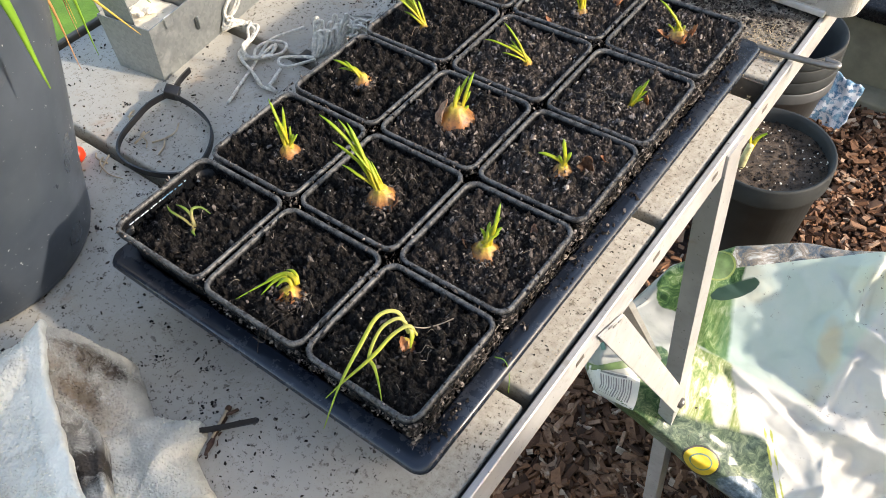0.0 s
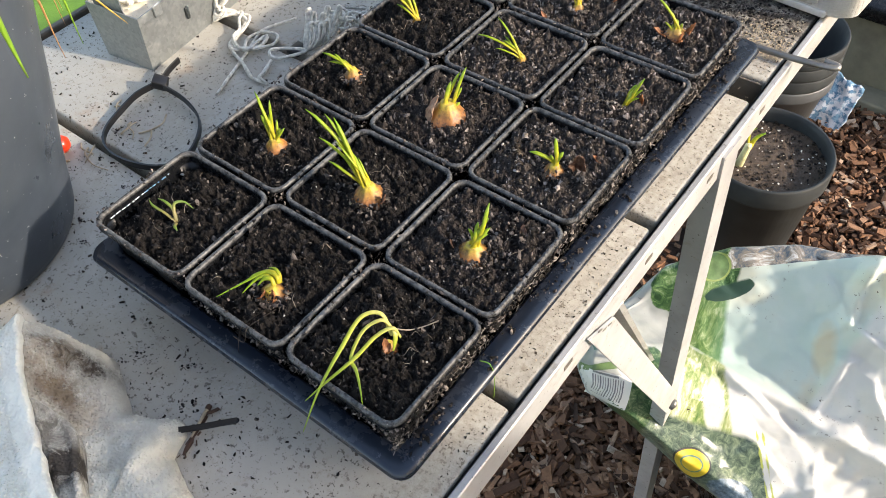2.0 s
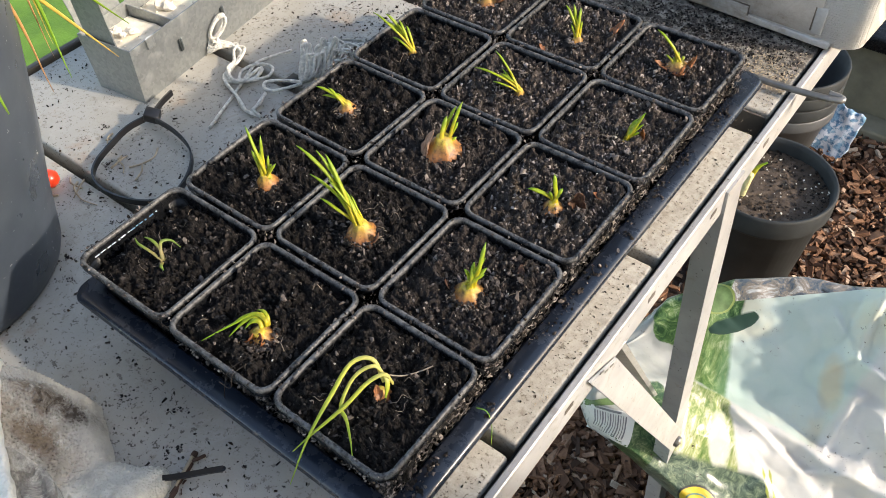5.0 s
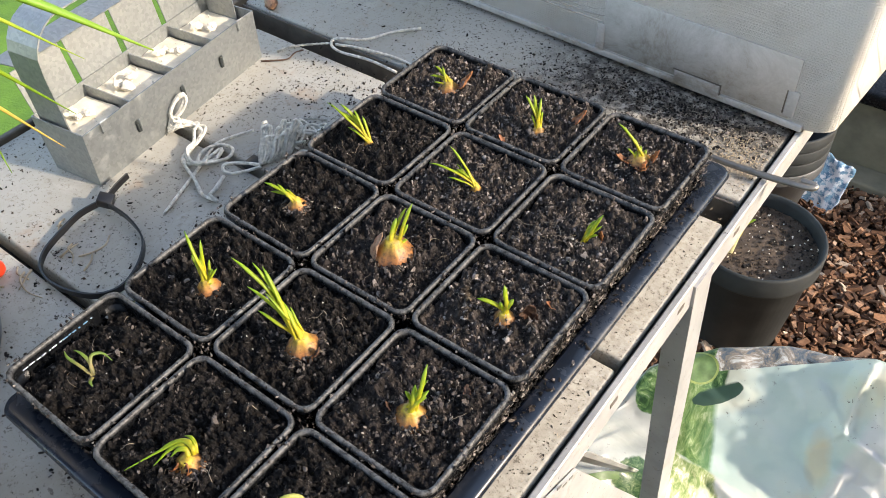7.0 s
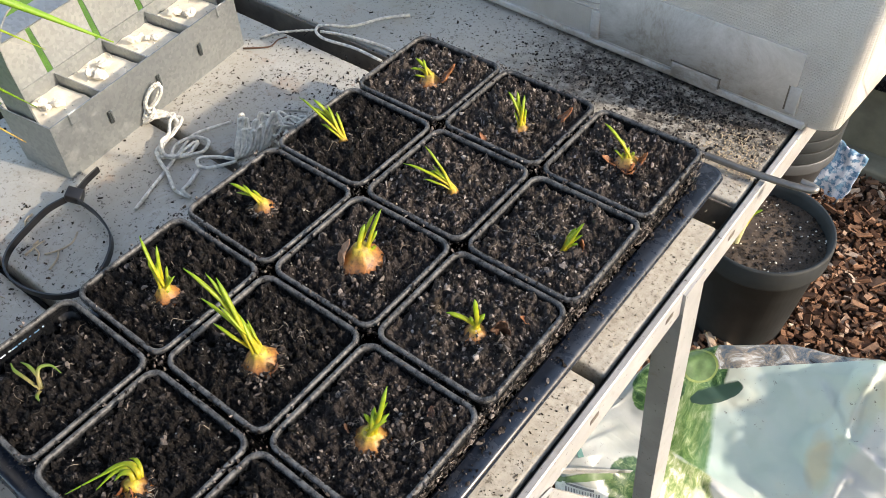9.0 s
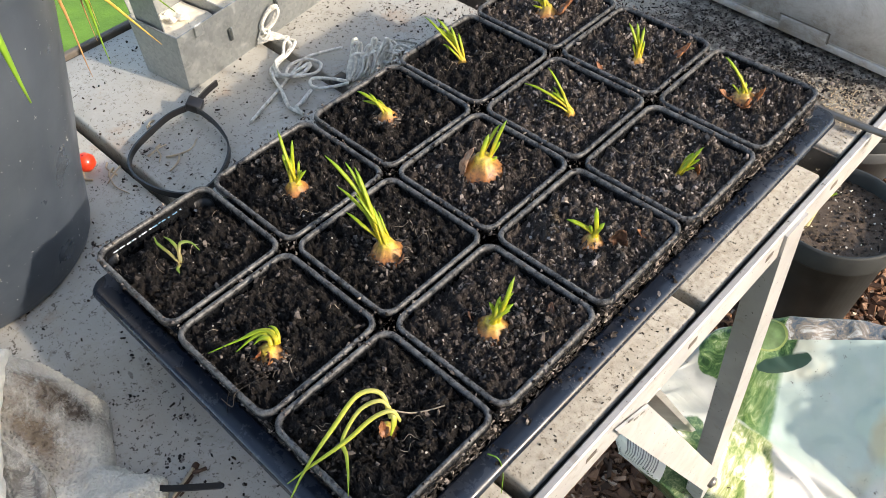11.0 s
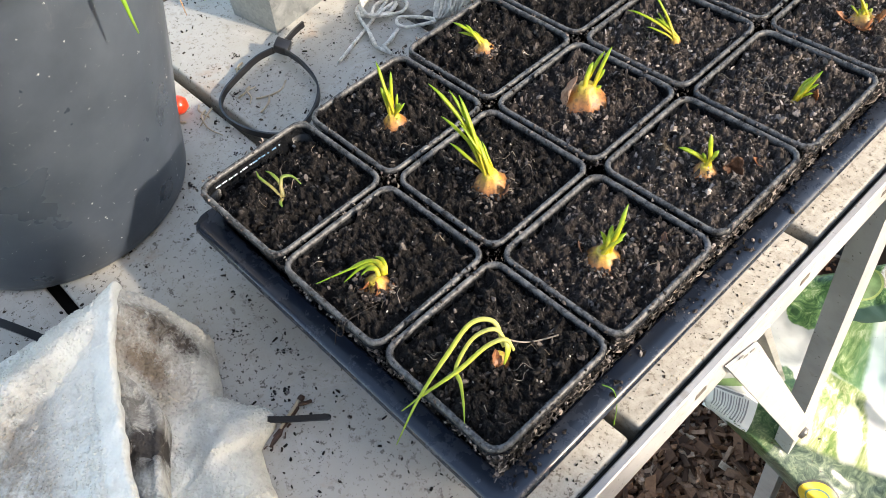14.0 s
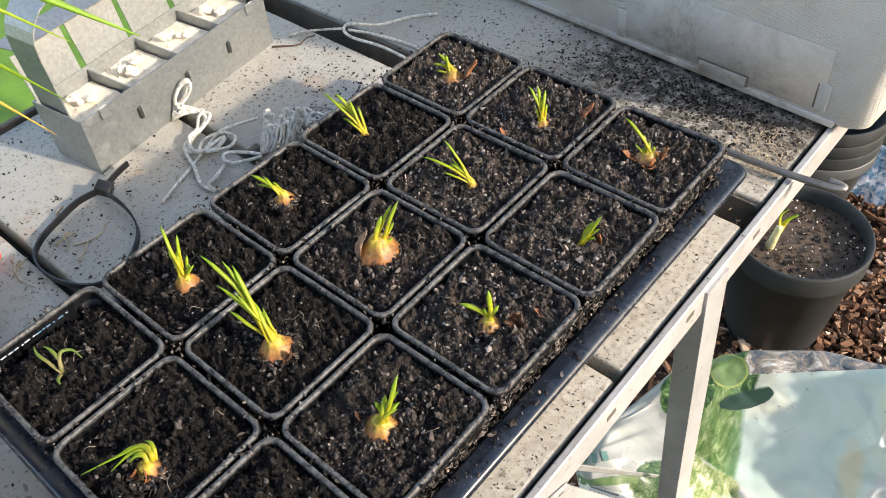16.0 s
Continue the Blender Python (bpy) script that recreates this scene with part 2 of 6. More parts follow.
def make_bag():
    """White film with a leafy green printed band; object coordinates run over the bag."""
    k = Mat("printed_plastic_film", 0.28)
    tc = k.t.nodes.new("ShaderNodeTexCoord").outputs["Object"]
    k.co = tc
    sep = k.t.nodes.new("ShaderNodeSeparateXYZ")
    k.link(tc, sep.inputs[0])
    x, y = sep.outputs[0], sep.outputs[1]

    def line(x0, y0, x1, y1, edge=0.0015):
        """1 on the left-hand side of the way from the first place to the second."""
        dx, dy = x1 - x0, y1 - y0
        n = math.hypot(dx, dy)
        d = k.math("ADD", k.math("SUBTRACT", k.math("MULTIPLY", y, dx / n), k.math("MULTIPLY", x, dy / n)), (x0 * dy - y0 * dx) / n)
        return k.ramp(k.math("ADD", k.math("MULTIPLY", k.math("ADD", d, wob), 0.5 / edge), 0.5), (0.0, 0.0), (1.0, 1.0))

    def both(*a):
        out = a[0]
        for b in a[1:]:
            out = k.math("MULTIPLY", out, b)
        return out

    wob = k.math("MULTIPLY", k.math("SUBTRACT", k.noise(60, 3), 0.5), 0.006)
    film = k.ramp(k.noise(9, 4), (0.35, (0.47, 0.60, 0.55)), (0.55, (0.56, 0.65, 0.60)), (0.72, (0.64, 0.60, 0.46)))
    white = k.ramp(k.noise(14, 4), (0.3, (0.56, 0.565, 0.545)), (0.7, (0.70, 0.695, 0.67)))
    grain = k.node("ShaderNodeTexNoise", Scale=1.0, Detail=6.0, Roughness=0.7, Distortion=0.6)
    run = k.node("ShaderNodeMapping")
    run.inputs["Scale"].default_value = (130, 34, 60)
    k.link(tc, run.inputs["Vector"])
    k.link(run.outputs[0], grain.inputs["Vector"])
    bark = k.ramp(grain.outputs["Fac"], (0.28, (0.03, 0.09, 0.022)), (0.42, (0.11, 0.21, 0.06)), (0.52, (0.22, 0.33, 0.12)), (0.60, (0.42, 0.50, 0.26)), (0.70, (0.68, 0.70, 0.54)))
    leafy = k.ramp(k.noise(110, 6, 0.75, 1.2), (0.34, (0.012, 0.045, 0.018)), (0.48, (0.04, 0.095, 0.035)), (0.60, (0.13, 0.19, 0.085)), (0.72, (0.38, 0.41, 0.27)))
    dull = k.ramp(k.noise(95, 6, 0.75, 1.0), (0.36, (0.03, 0.055, 0.045)), (0.50, (0.10, 0.145, 0.105)), (0.62, (0.23, 0.29, 0.19)), (0.74, (0.52, 0.55, 0.44)))
    washed = k.ramp(grain.outputs["Fac"], (0.30, (0.07, 0.16, 0.035)), (0.42, (0.20, 0.29, 0.09)), (0.52, (0.42, 0.46, 0.22)), (0.62, (0.74, 0.73, 0.62)))
    def spot(cx, cy, rx, ry, turn=0.0, edge=0.10):
        """1 inside an ellipse, its outline unsteady."""
        u = k.math("ADD", k.math("MULTIPLY", k.math("SUBTRACT", x, cx), math.cos(turn) / rx), k.math("MULTIPLY", k.math("SUBTRACT", y, cy), math.sin(turn) / rx))
        v = k.math("SUBTRACT", k.math("MULTIPLY", k.math("SUBTRACT", y, cy), math.cos(turn) / ry), k.math("MULTIPLY", k.math("SUBTRACT", x, cx), math.sin(turn) / ry))
        d = k.math("ADD", k.math("ADD", k.math("MULTIPLY", u, u), k.math("MULTIPLY", v, v)), k.math("MULTIPLY", wob, 120.0))
        return k.ramp(d, (1.0 - edge, 1.0), (1.0, 0.0))

    above = line(-0.14, -0.036, 0.04, -0.062)
    below = line(0.04, -0.062, -0.14, -0.036)
    c = k.mix(both(above, line(0.014, -0.05, 0.050, 0.12, 0.004), line(-0.150, 0.05, -0.140, -0.06)), white, film)
    c = k.mix(k.math("MULTIPLY", spot(0.006, 0.014, 0.014, 0.036, 0.2, 0.8), 0.6), c, (0.62, 0.50, 0.30))
    column = both(above, line(-0.152, 0.05, -0.140, -0.06), line(-0.092, -0.033, -0.114, 0.050))
    c = k.mix(column, c, bark)
    # greyer left part: the film's shading is put into its colour
    c = k.mix(line(-0.146, -0.15, -0.152, 0.05, 0.004), c, k.ramp(k.noise(30, 5), (0.3, (0.33, 0.35, 0.34)), (0.7, (0.46, 0.48, 0.46))))
    edge = both(above, line(-0.116, 0.050, -0.104, -0.033, 0.004), line(-0.090, -0.033, -0.110, 0.050))
    c = k.mix(k.math("MULTIPLY", edge, 0.55), c, (0.12, 0.26, 0.13))
    leaf_tone = k.ramp(k.noise(70, 6, 0.75, 1.4), (0.32, (0.012, 0.045, 0.018)), (0.46, (0.05, 0.12, 0.045)), (0.56, (0.14, 0.25, 0.085)), (0.66, (0.42, 0.50, 0.30)))
    c = k.mix(spot(-0.166, 0.022, 0.026, 0.036, -0.35), c, leaf_tone)
    crown = both(line(-0.160, 0.046, -0.104, 0.036), line(-0.098, 0.0, -0.110, 0.1))
    c = k.mix(crown, c, leaf_tone)
    c = k.mix(both(spot(-0.108, 0.040, 0.030, 0.0105, 0.70), line(-0.0950, 0.0600, -0.1290, 0.0330)), c, (0.035, 0.075, 0.050))
    lower = both(below, line(-0.050, -0.112, -0.088, -0.036), line(-0.148, -0.04, -0.130, -0.13), line(-0.16, -0.126, 0.0, -0.118))
    c = k.mix(lower, c, washed)
    c = k.mix(k.math("MULTIPLY", both(lower, spot(-0.078, -0.092, 0.012, 0.036, 0.35, 0.5)), 0.8), c, (0.80, 0.78, 0.70))
    c = k.mix(both(line(-0.02, -0.108, -0.16, -0.122, 0.003), line(0.014, -0.170, -0.031, -0.094, 0.001), line(-0.145, -0.05, -0.152, -0.16)), c, dull)
    c = k.mix(both(below, spot(-0.148, -0.092, 0.022, 0.042, 0.5)), c, leafy)
    c = k.mix(both(below, spot(-0.160, -0.130, 0.026, 0.026)), c, leafy)
    c = k.mix(spot(-0.030, -0.172, 0.026, 0.014, 0.1), c, k.ramp(k.noise(130, 5, 0.7), (0.36, (0.05, 0.08, 0.10)), (0.56, (0.16, 0.23, 0.30)), (0.7, (0.40, 0.44, 0.44))))
    for off in (0.0, 0.007):
        c = k.mix(both(line(-0.033 + off, -0.092, 0.011 + off, -0.170, 0.0005), line(0.0132 + off, -0.170, -0.0308 + off, -0.092, 0.0005), line(0.03, -0.094, -0.16, -0.103)), c, (0.42, 0.46, 0.10))
    crumple = k.ramp(k.noise(45, 6, 0.75, 1.0), (0.34, (0.02, 0.024, 0.03)), (0.45, (0.13, 0.165, 0.20)), (0.54, (0.34, 0.28, 0.225)), (0.64, (0.72, 0.72, 0.70)))
    top = k.math("MULTIPLY", k.math("GREATER_THAN", k.math("SUBTRACT", y, k.math("MULTIPLY", x, 0.5)), 0.122), k.math("GREATER_THAN", x, -0.125))
    c = k.mix(top, c, crumple)
    mud = k.ramp(k.noise(160, 5, 0.75), (0.62, 0.0), (0.66, 1.0))
    near = k.ramp(k.noise(12, 3), (0.52, 0.0), (0.62, 1.0))
    c = k.mix(k.math("MULTIPLY", mud, near), c, (0.05, 0.035, 0.025))
    k.color(c)
    nz = k.node("ShaderNodeTexNoise", Scale=14.0, Detail=3.0)
    k.link(tc, nz.inputs["Vector"])
    k.co = k.mix(0.10, tc, nz.outputs["Color"])
    fold = k.voronoi(20)
    fine = k.voronoi(55)
    k.bump(k.math("ADD", fold, k.math("MULTIPLY", fine, 0.15)), 0.25, 0.012)
    return k.thin(0.2).m


def make_cloth_print():
    k = Mat("blue_flower_print", 0.8)
    f1 = k.ramp(k.noise(75, 4, 0.6), (0.45, 0.0), (0.54, 1.0))
    c = k.mix(f1, (0.62, 0.65, 0.70), k.ramp(k.noise(130, 3), (0.35, (0.05, 0.14, 0.25)), (0.65, (0.22, 0.38, 0.50))))
    k.color(c)
    return k.m


def make_lawn():
    k = Mat("lawn", 0.9)
    c = k.ramp(k.noise(9, 6, 0.6), (0.3, (0.055, 0.135, 0.012)), (0.7, (0.12, 0.25, 0.022)))
    k.color(c)
    k.bump(k.noise(160, 4), 0.3, 0.01)
    return k.m


SLAT, ALU, BLACK, TRAY = make_slat(), make_metal_white(), make_black_plastic(), make_tray_plastic()
# darker copy for the legs, their broad side's shade in the colour
ALU_SHADED = make_metal_white("shaded_aluminium", 0.84)
SOIL, BULB, GALV, BUCKET, TOWEL = make_soil(), make_bulb(), make_galvanised(), make_bucket(), make_towel()
# darker and lighter copies of the soil: shade and sun put into the colour
SHADED_SOIL = make_soil("shaded_soil", (0.0013, 0.0011, 0.0011), (0.020, 0.0168, 0.0155), ((0.0, (0.0014, 0.0012, 0.0012)), (0.45, (0.007, 0.0058, 0.0053)), (0.72, (0.024, 0.020, 0.0184)), (0.91, (0.075, 0.063, 0.058)), (1.0, (0.22, 0.188, 0.17))))
SUNLIT_DRY_SOIL = make_soil("sunlit_dry_soil", (0.0018, 0.0015, 0.0014), (0.062, 0.052, 0.048), ((0.0, (0.0022, 0.0019, 0.0017)), (0.36, (0.012, 0.0098, 0.0088)), (0.60, (0.095, 0.078, 0.069)), (0.83, (0.30, 0.255, 0.230)), (1.0, (0.52, 0.45, 0.41))))
DRY_SOIL = make_soil("dry_soil", (0.006, 0.0045, 0.0035), (0.036, 0.026, 0.019), ((0.0, (0.005, 0.004, 0.003)), (0.6, (0.022, 0.0155, 0.011)), (1.0, (0.11, 0.08, 0.058))))
PRINT = make_plain("faded_print", (0.055, 0.055, 0.053), 0.9, 0.6, 700, spec=0.05)
LITTER = make_soil("bench_litter", (0.004, 0.003, 0.0024), (0.030, 0.021, 0.015), ((0.0, (0.004, 0.003, 0.0025)), (0.7, (0.022, 0.015, 0.011)), (1.0, (0.075, 0.05, 0.034))))
CRUST = make_soil("brown_soil_crust", (0.02, 0.014, 0.010), (0.075, 0.055, 0.038), ((0.0, (0.015, 0.011, 0.008)), (0.6, (0.055, 0.040, 0.027)), (1.0, (0.20, 0.15, 0.10))))
COIR = make_soil("coir_fibre", (0.012, 0.010, 0.008), (0.05, 0.040, 0.033), ((0.0, (0.006, 0.005, 0.0045)), (0.6, (0.032, 0.027, 0.024)), (0.9, (0.10, 0.087, 0.078)), (1.0, (0.26, 0.23, 0.20))))
LEAF = make_leaf("onion_leaf", (0.55, 0.44, 0.03), (0.36, 0.43, 0.022), (0.15, 0.30, 0.016))
LEAF_WILT = make_leaf("wilted_leaf", (0.30, 0.24, 0.09), (0.17, 0.24, 0.04), (0.12, 0.20, 0.035))
LEAF_PALE = make_leaf("pale_leaf", (0.62, 0.56, 0.18), (0.56, 0.57, 0.08), (0.28, 0.42, 0.03))
LEAF_DARK = make_leaf("long_leaf", (0.10, 0.24, 0.03), (0.15, 0.34, 0.04), (0.24, 0.42, 0.04))
LEAF_YELLOW = make_leaf("yellow_leaf", (0.34, 0.42, 0.05), (0.55, 0.52, 0.07), (0.62, 0.42, 0.10))
LEAF_TAN = make_leaf("dry_leaf", (0.50, 0.40, 0.12), (0.55, 0.34, 0.13), (0.55, 0.30, 0.13))
HUSK = make_husk("papery_husk", (0.23, 0.075, 0.030), (0.40, 0.19, 0.09))
HUSK_PINK = make_husk("pink_papery_husk", (0.36, 0.20, 0.13), (0.50, 0.33, 0.23))
HUSK_DARK = make_husk("brown_husk", (0.075, 0.036, 0.024), (0.20, 0.11, 0.075))
ROOT = make_plain("root_fibre", (0.20, 0.165, 0.13), 0.8, 0.3, 200)
PERLITE = make_plain("perlite", (0.34, 0.32, 0.29), 0.8, 0.15, 300)
ROPE = make_plain("white_cord", (0.72, 0.69, 0.61), 0.9, 0.38, 260, bump=0.9, dist=0.0012)
TIE = make_plain("black_nylon", (0.010, 0.010, 0.011), 0.35, 0.3, 90)
STEEL = make_plain("dull_steel", (0.19, 0.185, 0.175), 0.4, 0.25, 90, metal=0.7)
CHALK = make_plain("dried_compost", (0.74, 0.68, 0.56), 0.9, 0.25, 60, bump=0.5)
PEBBLE = make_plain("white_lump", (0.72, 0.67, 0.58), 0.85, 0.2, 160, bump=0.5)
RED = make_plain("red_skin", (0.62, 0.045, 0.015), 0.3, 0.25, 120)
TWIG = make_plain("dry_twig", (0.085, 0.045, 0.028), 0.8, 0.4, 140)
STRAW = make_plain("dry_straw", (0.42, 0.34, 0.235), 0.8, 0.3, 140)
BARK, BAG, PRINT, LAWN = make_bark(), make_bag(), make_cloth_print(), make_lawn()
MULCH = make_plain("mulch_ground", (0.045, 0.025, 0.016), 0.95, 0.5, 60, bump=0.9, dist=0.006)
CONCRETE = make_plain("mossy_concrete", (0.16, 0.15, 0.11), 0.9, 0.35, 12, bump=0.6, dist=0.003)
POT_PLASTIC = make_plain("dusty_black_pot_plastic", (0.027, 0.030, 0.031), 0.66, 0.35, 18, spec=0.25)
GREY_POT = make_plain("grey_pot_plastic", (0.070, 0.072, 0.074), 0.5, 0.2, 20)
LABEL = make_plain("printed_label", (0.70, 0.71, 0.68), 0.4, 0.08, 40)
GREEN_INK = make_plain("green_ink", (0.10, 0.17, 0.06), 0.4, 0.3, 90)
LIME_INK = make_plain("lime_ink", (0.26, 0.33, 0.10), 0.4, 0.35, 60)
GREY_INK = make_plain("grey_ink", (0.20, 0.21, 0.22), 0.5, 0.2, 90)
DARK_INK = make_plain("dark_ink", (0.03, 0.035, 0.035), 0.5, 0.2, 90)
TEAL_INK = make_plain("teal_ink", (0.08, 0.19, 0.17), 0.4, 0.2, 90)
YELLOW_INK = make_plain("yellow_ink", (0.50, 0.36, 0.03), 0.4, 0.2, 90)
# black that stands in for shade inside the bench's gaps
GAP_SHADE = make_plain("gap_shade", (0.012, 0.011, 0.010), 0.9, 0.4, 90)
# dirty metal, also the shade colour of the joint strip and tab lines
DIRTY_SHADE = make_plain("dirty_shade_metal", (0.115, 0.098, 0.08), 0.7, 0.4, 40)
# translucent stuff of the sheet that is added to screen the sun
_k = Mat("sun_screen_film", 0.5)
_k.color(_k.ramp(_k.noise(6, 4), (0.3, (0.55, 0.545, 0.53)), (0.7, (0.63, 0.625, 0.61))))
SCREEN_FILM = _k.thin(0.97).m
STEM = make_plain("pale_stem", (0.55, 0.50, 0.26), 0.6, 0.25, 120)
_k = make_box()
_tc = _k.coords()
_ch = _k.node("ShaderNodeTexBrick", Scale=1.0)
_ch.inputs["Brick Width"].default_value = 0.0022
_ch.inputs["Row Height"].default_value = 0.0020
_ch.inputs["Mortar Size"].default_value = 0.0004
_ch.inputs["Mortar Smooth"].default_value = 0.6
_ch.offset = 0.0
_map = _k.node("ShaderNodeMapping")
_map.inputs["Rotation"].default_value = (radians(90), 0, 0)
_k.link(_tc, _map.inputs["Vector"])
_k.link(_map.outputs[0], _ch.inputs["Vector"])
_weave = _k.math("SUBTRACT", 1.0, _ch.outputs["Fac"])
_k.bump(_weave, 0.9, 0.0012)
BOX_WEAVE = _k.m
_k = make_box()
_k.m.name = "white_smooth_box_plastic"
_st = _k.ramp(_k.noise(14, 8, 0.8, 0.5), (0.40, (0.47, 0.46, 0.44)), (0.52, (0.38, 0.365, 0.34)), (0.66, (0.21, 0.18, 0.145)))
_k.color(_st)
_k.bump(_k.noise(120, 4), 0.15, 0.0006)
BOX_SMOOTH = _k.m


# ---- geometry helpers ----
def part(name, bm, material, parent=None, label="", smooth=True, kind=""):
    me = bpy.data.meshes.new(name)
    bm.normal_update()
    bm.to_mesh(me)
    bm.free()
    me.materials.append(material)
    if smooth:
        me.shade_smooth()
    ob = new(name, me)
    ob.parent = parent
    return tagged(ob, label, kind=kind)


def raw(name, verts, faces, material, parent=None, label="", kind="", smooth=True, attrs=None):
    me = bpy.data.meshes.new(name)
    me.from_pydata(verts, [], faces)
    me.materials.append(material)
    for key, values in (attrs or {}).items():
        me.attributes.new(key, "FLOAT", "POINT").data.foreach_set("value", np.asarray(values, dtype=np.float32))
    if smooth:
        me.shade_smooth()
    ob = new(name, me)
    ob.parent = parent
    return tagged(ob, label, kind=kind)


def thing(name, label, category, at=None, group=""):
    ob = new(name)
    ob.empty_display_size = 0.02
    ob.matrix_basis = at if at is not None else Matrix()
    return tagged(ob, label, category, group)


def box(bm, x0, x1, y0, y1, z0, z1, bevel=0.0, seg=2):
    made = bmesh.ops.create_cube(bm, size=1.0)["verts"]
    bmesh.ops.scale(bm, verts=made, vec=(x1 - x0, y1 - y0, z1 - z0))
    bmesh.ops.translate(bm, verts=made, vec=((x0 + x1) / 2, (y0 + y1) / 2, (z0 + z1) / 2))
    if bevel:
        bmesh.ops.bevel(bm, geom=list({e for v in made for e in v.link_edges}), offset=bevel, segments=seg, affect="EDGES", profile=0.5)
    return bm


def boxed(*a, **kw):
    return box(bmesh.new(), *a, **kw)


def rrect(x0, x1, y0, y1, r, z, n=4):
    pts = []
    for cx, cy, a0 in ((x1 - r, y1 - r, 0), (x0 + r, y1 - r, 90), (x0 + r, y0 + r, 180), (x1 - r, y0 + r, 270)):
        for i in range(n + 1):
            a = radians(a0 + 90 * i / n)
            pts.append(Vector((cx + r * math.cos(a), cy + r * math.sin(a), z)))
    return pts


def loft(bm, rings, cap0=False, cap1=False, close=True):
    rows = [[bm.verts.new(p) for p in ring] for ring in rings]
    for a, b in zip(rows, rows[1:]):
        n = len(a)
        for i in range(n if close else n - 1):
            j = (i + 1) % n
            bm.faces.new((a[i], a[j], b[j], b[i]))
    if cap0:
        bm.faces.new(list(reversed(rows[0])))
    if cap1:
        bm.faces.new(rows[-1])
    return bm


def lathe(bm, profile, n=48, centre=(0, 0)):
    rings = [[Vector((centre[0] + r * math.cos(2 * math.pi * i / n), centre[1] + r * math.sin(2 * math.pi * i / n), z)) for i in range(n)] for r, z in profile]
    return loft(bm, rings)


def spline(points, per=8):
    """Points of a smooth line through the given ones."""
    p = [Vector(q) for q in points]
    p = [2 * p[0] - p[1]] + p + [2 * p[-1] - p[-2]]
    out = []
    for a, b, c, d in zip(p, p[1:], p[2:], p[3:]):
        for i in range(per):
            t = i / per
            out.append(0.5 * (2 * b + (c - a) * t + (2 * a - 5 * b + 4 * c - d) * t * t + (3 * b - a - 3 * c + d) * t ** 3))
    return out + [p[-2]]


def tube_data(points, radius, n=6, flat=1.0, twist=0.0):
    """Vertices, faces and the share of the length, for a sweep along points; radius: a number or a function of that share."""
    verts, faces, along = [], [], []
    up = Vector((0.13, 0.21, 0.97))
    m = len(points)
    side = None
    for k, p in enumerate(points):
        way = (points[min(k + 1, m - 1)] - points[max(k - 1, 0)]).normalized()
        side = way.cross(up) if side is None else side - way * side.dot(way)
        if side.length < 1e-6:
            side = way.orthogonal()
        side.normalize()
        other = way.cross(side)
        s = k / (m - 1)
        r = radius(s) if callable(radius) else radius
        for i in range(n):
            a = 2 * math.pi * i / n + twist * s
            verts.append(p + side * (math.cos(a) * r) + other * (math.sin(a) * r * flat))
            along.append(s)
    for k in range(m - 1):
        for i in range(n):
            j = (i + 1) % n
            faces.append((k * n + i, k * n + j, (k + 1) * n + j, (k + 1) * n + i))
    faces.append(tuple(reversed(range(n))))
    faces.append(tuple((m - 1) * n + i for i in range(n)))
    return verts, faces, along


def tube(name, points, radius, material, parent=None, label="", n=6, flat=1.0, per=8, twist=0.0, kind=""):
    v, f, a = tube_data(spline(points, per), radius, n, flat, twist)
    return raw(name, v, f, material, parent, label, kind=kind, attrs={"along": a})


def between(x, pts):
    """Height at x of a line through the points."""
    for (xa, ya), (xb, yb) in zip(pts, pts[1:]):
        if x <= xb:
            return ya + (yb - ya) * (x - xa) / (xb - xa)
    return pts[-1][1]


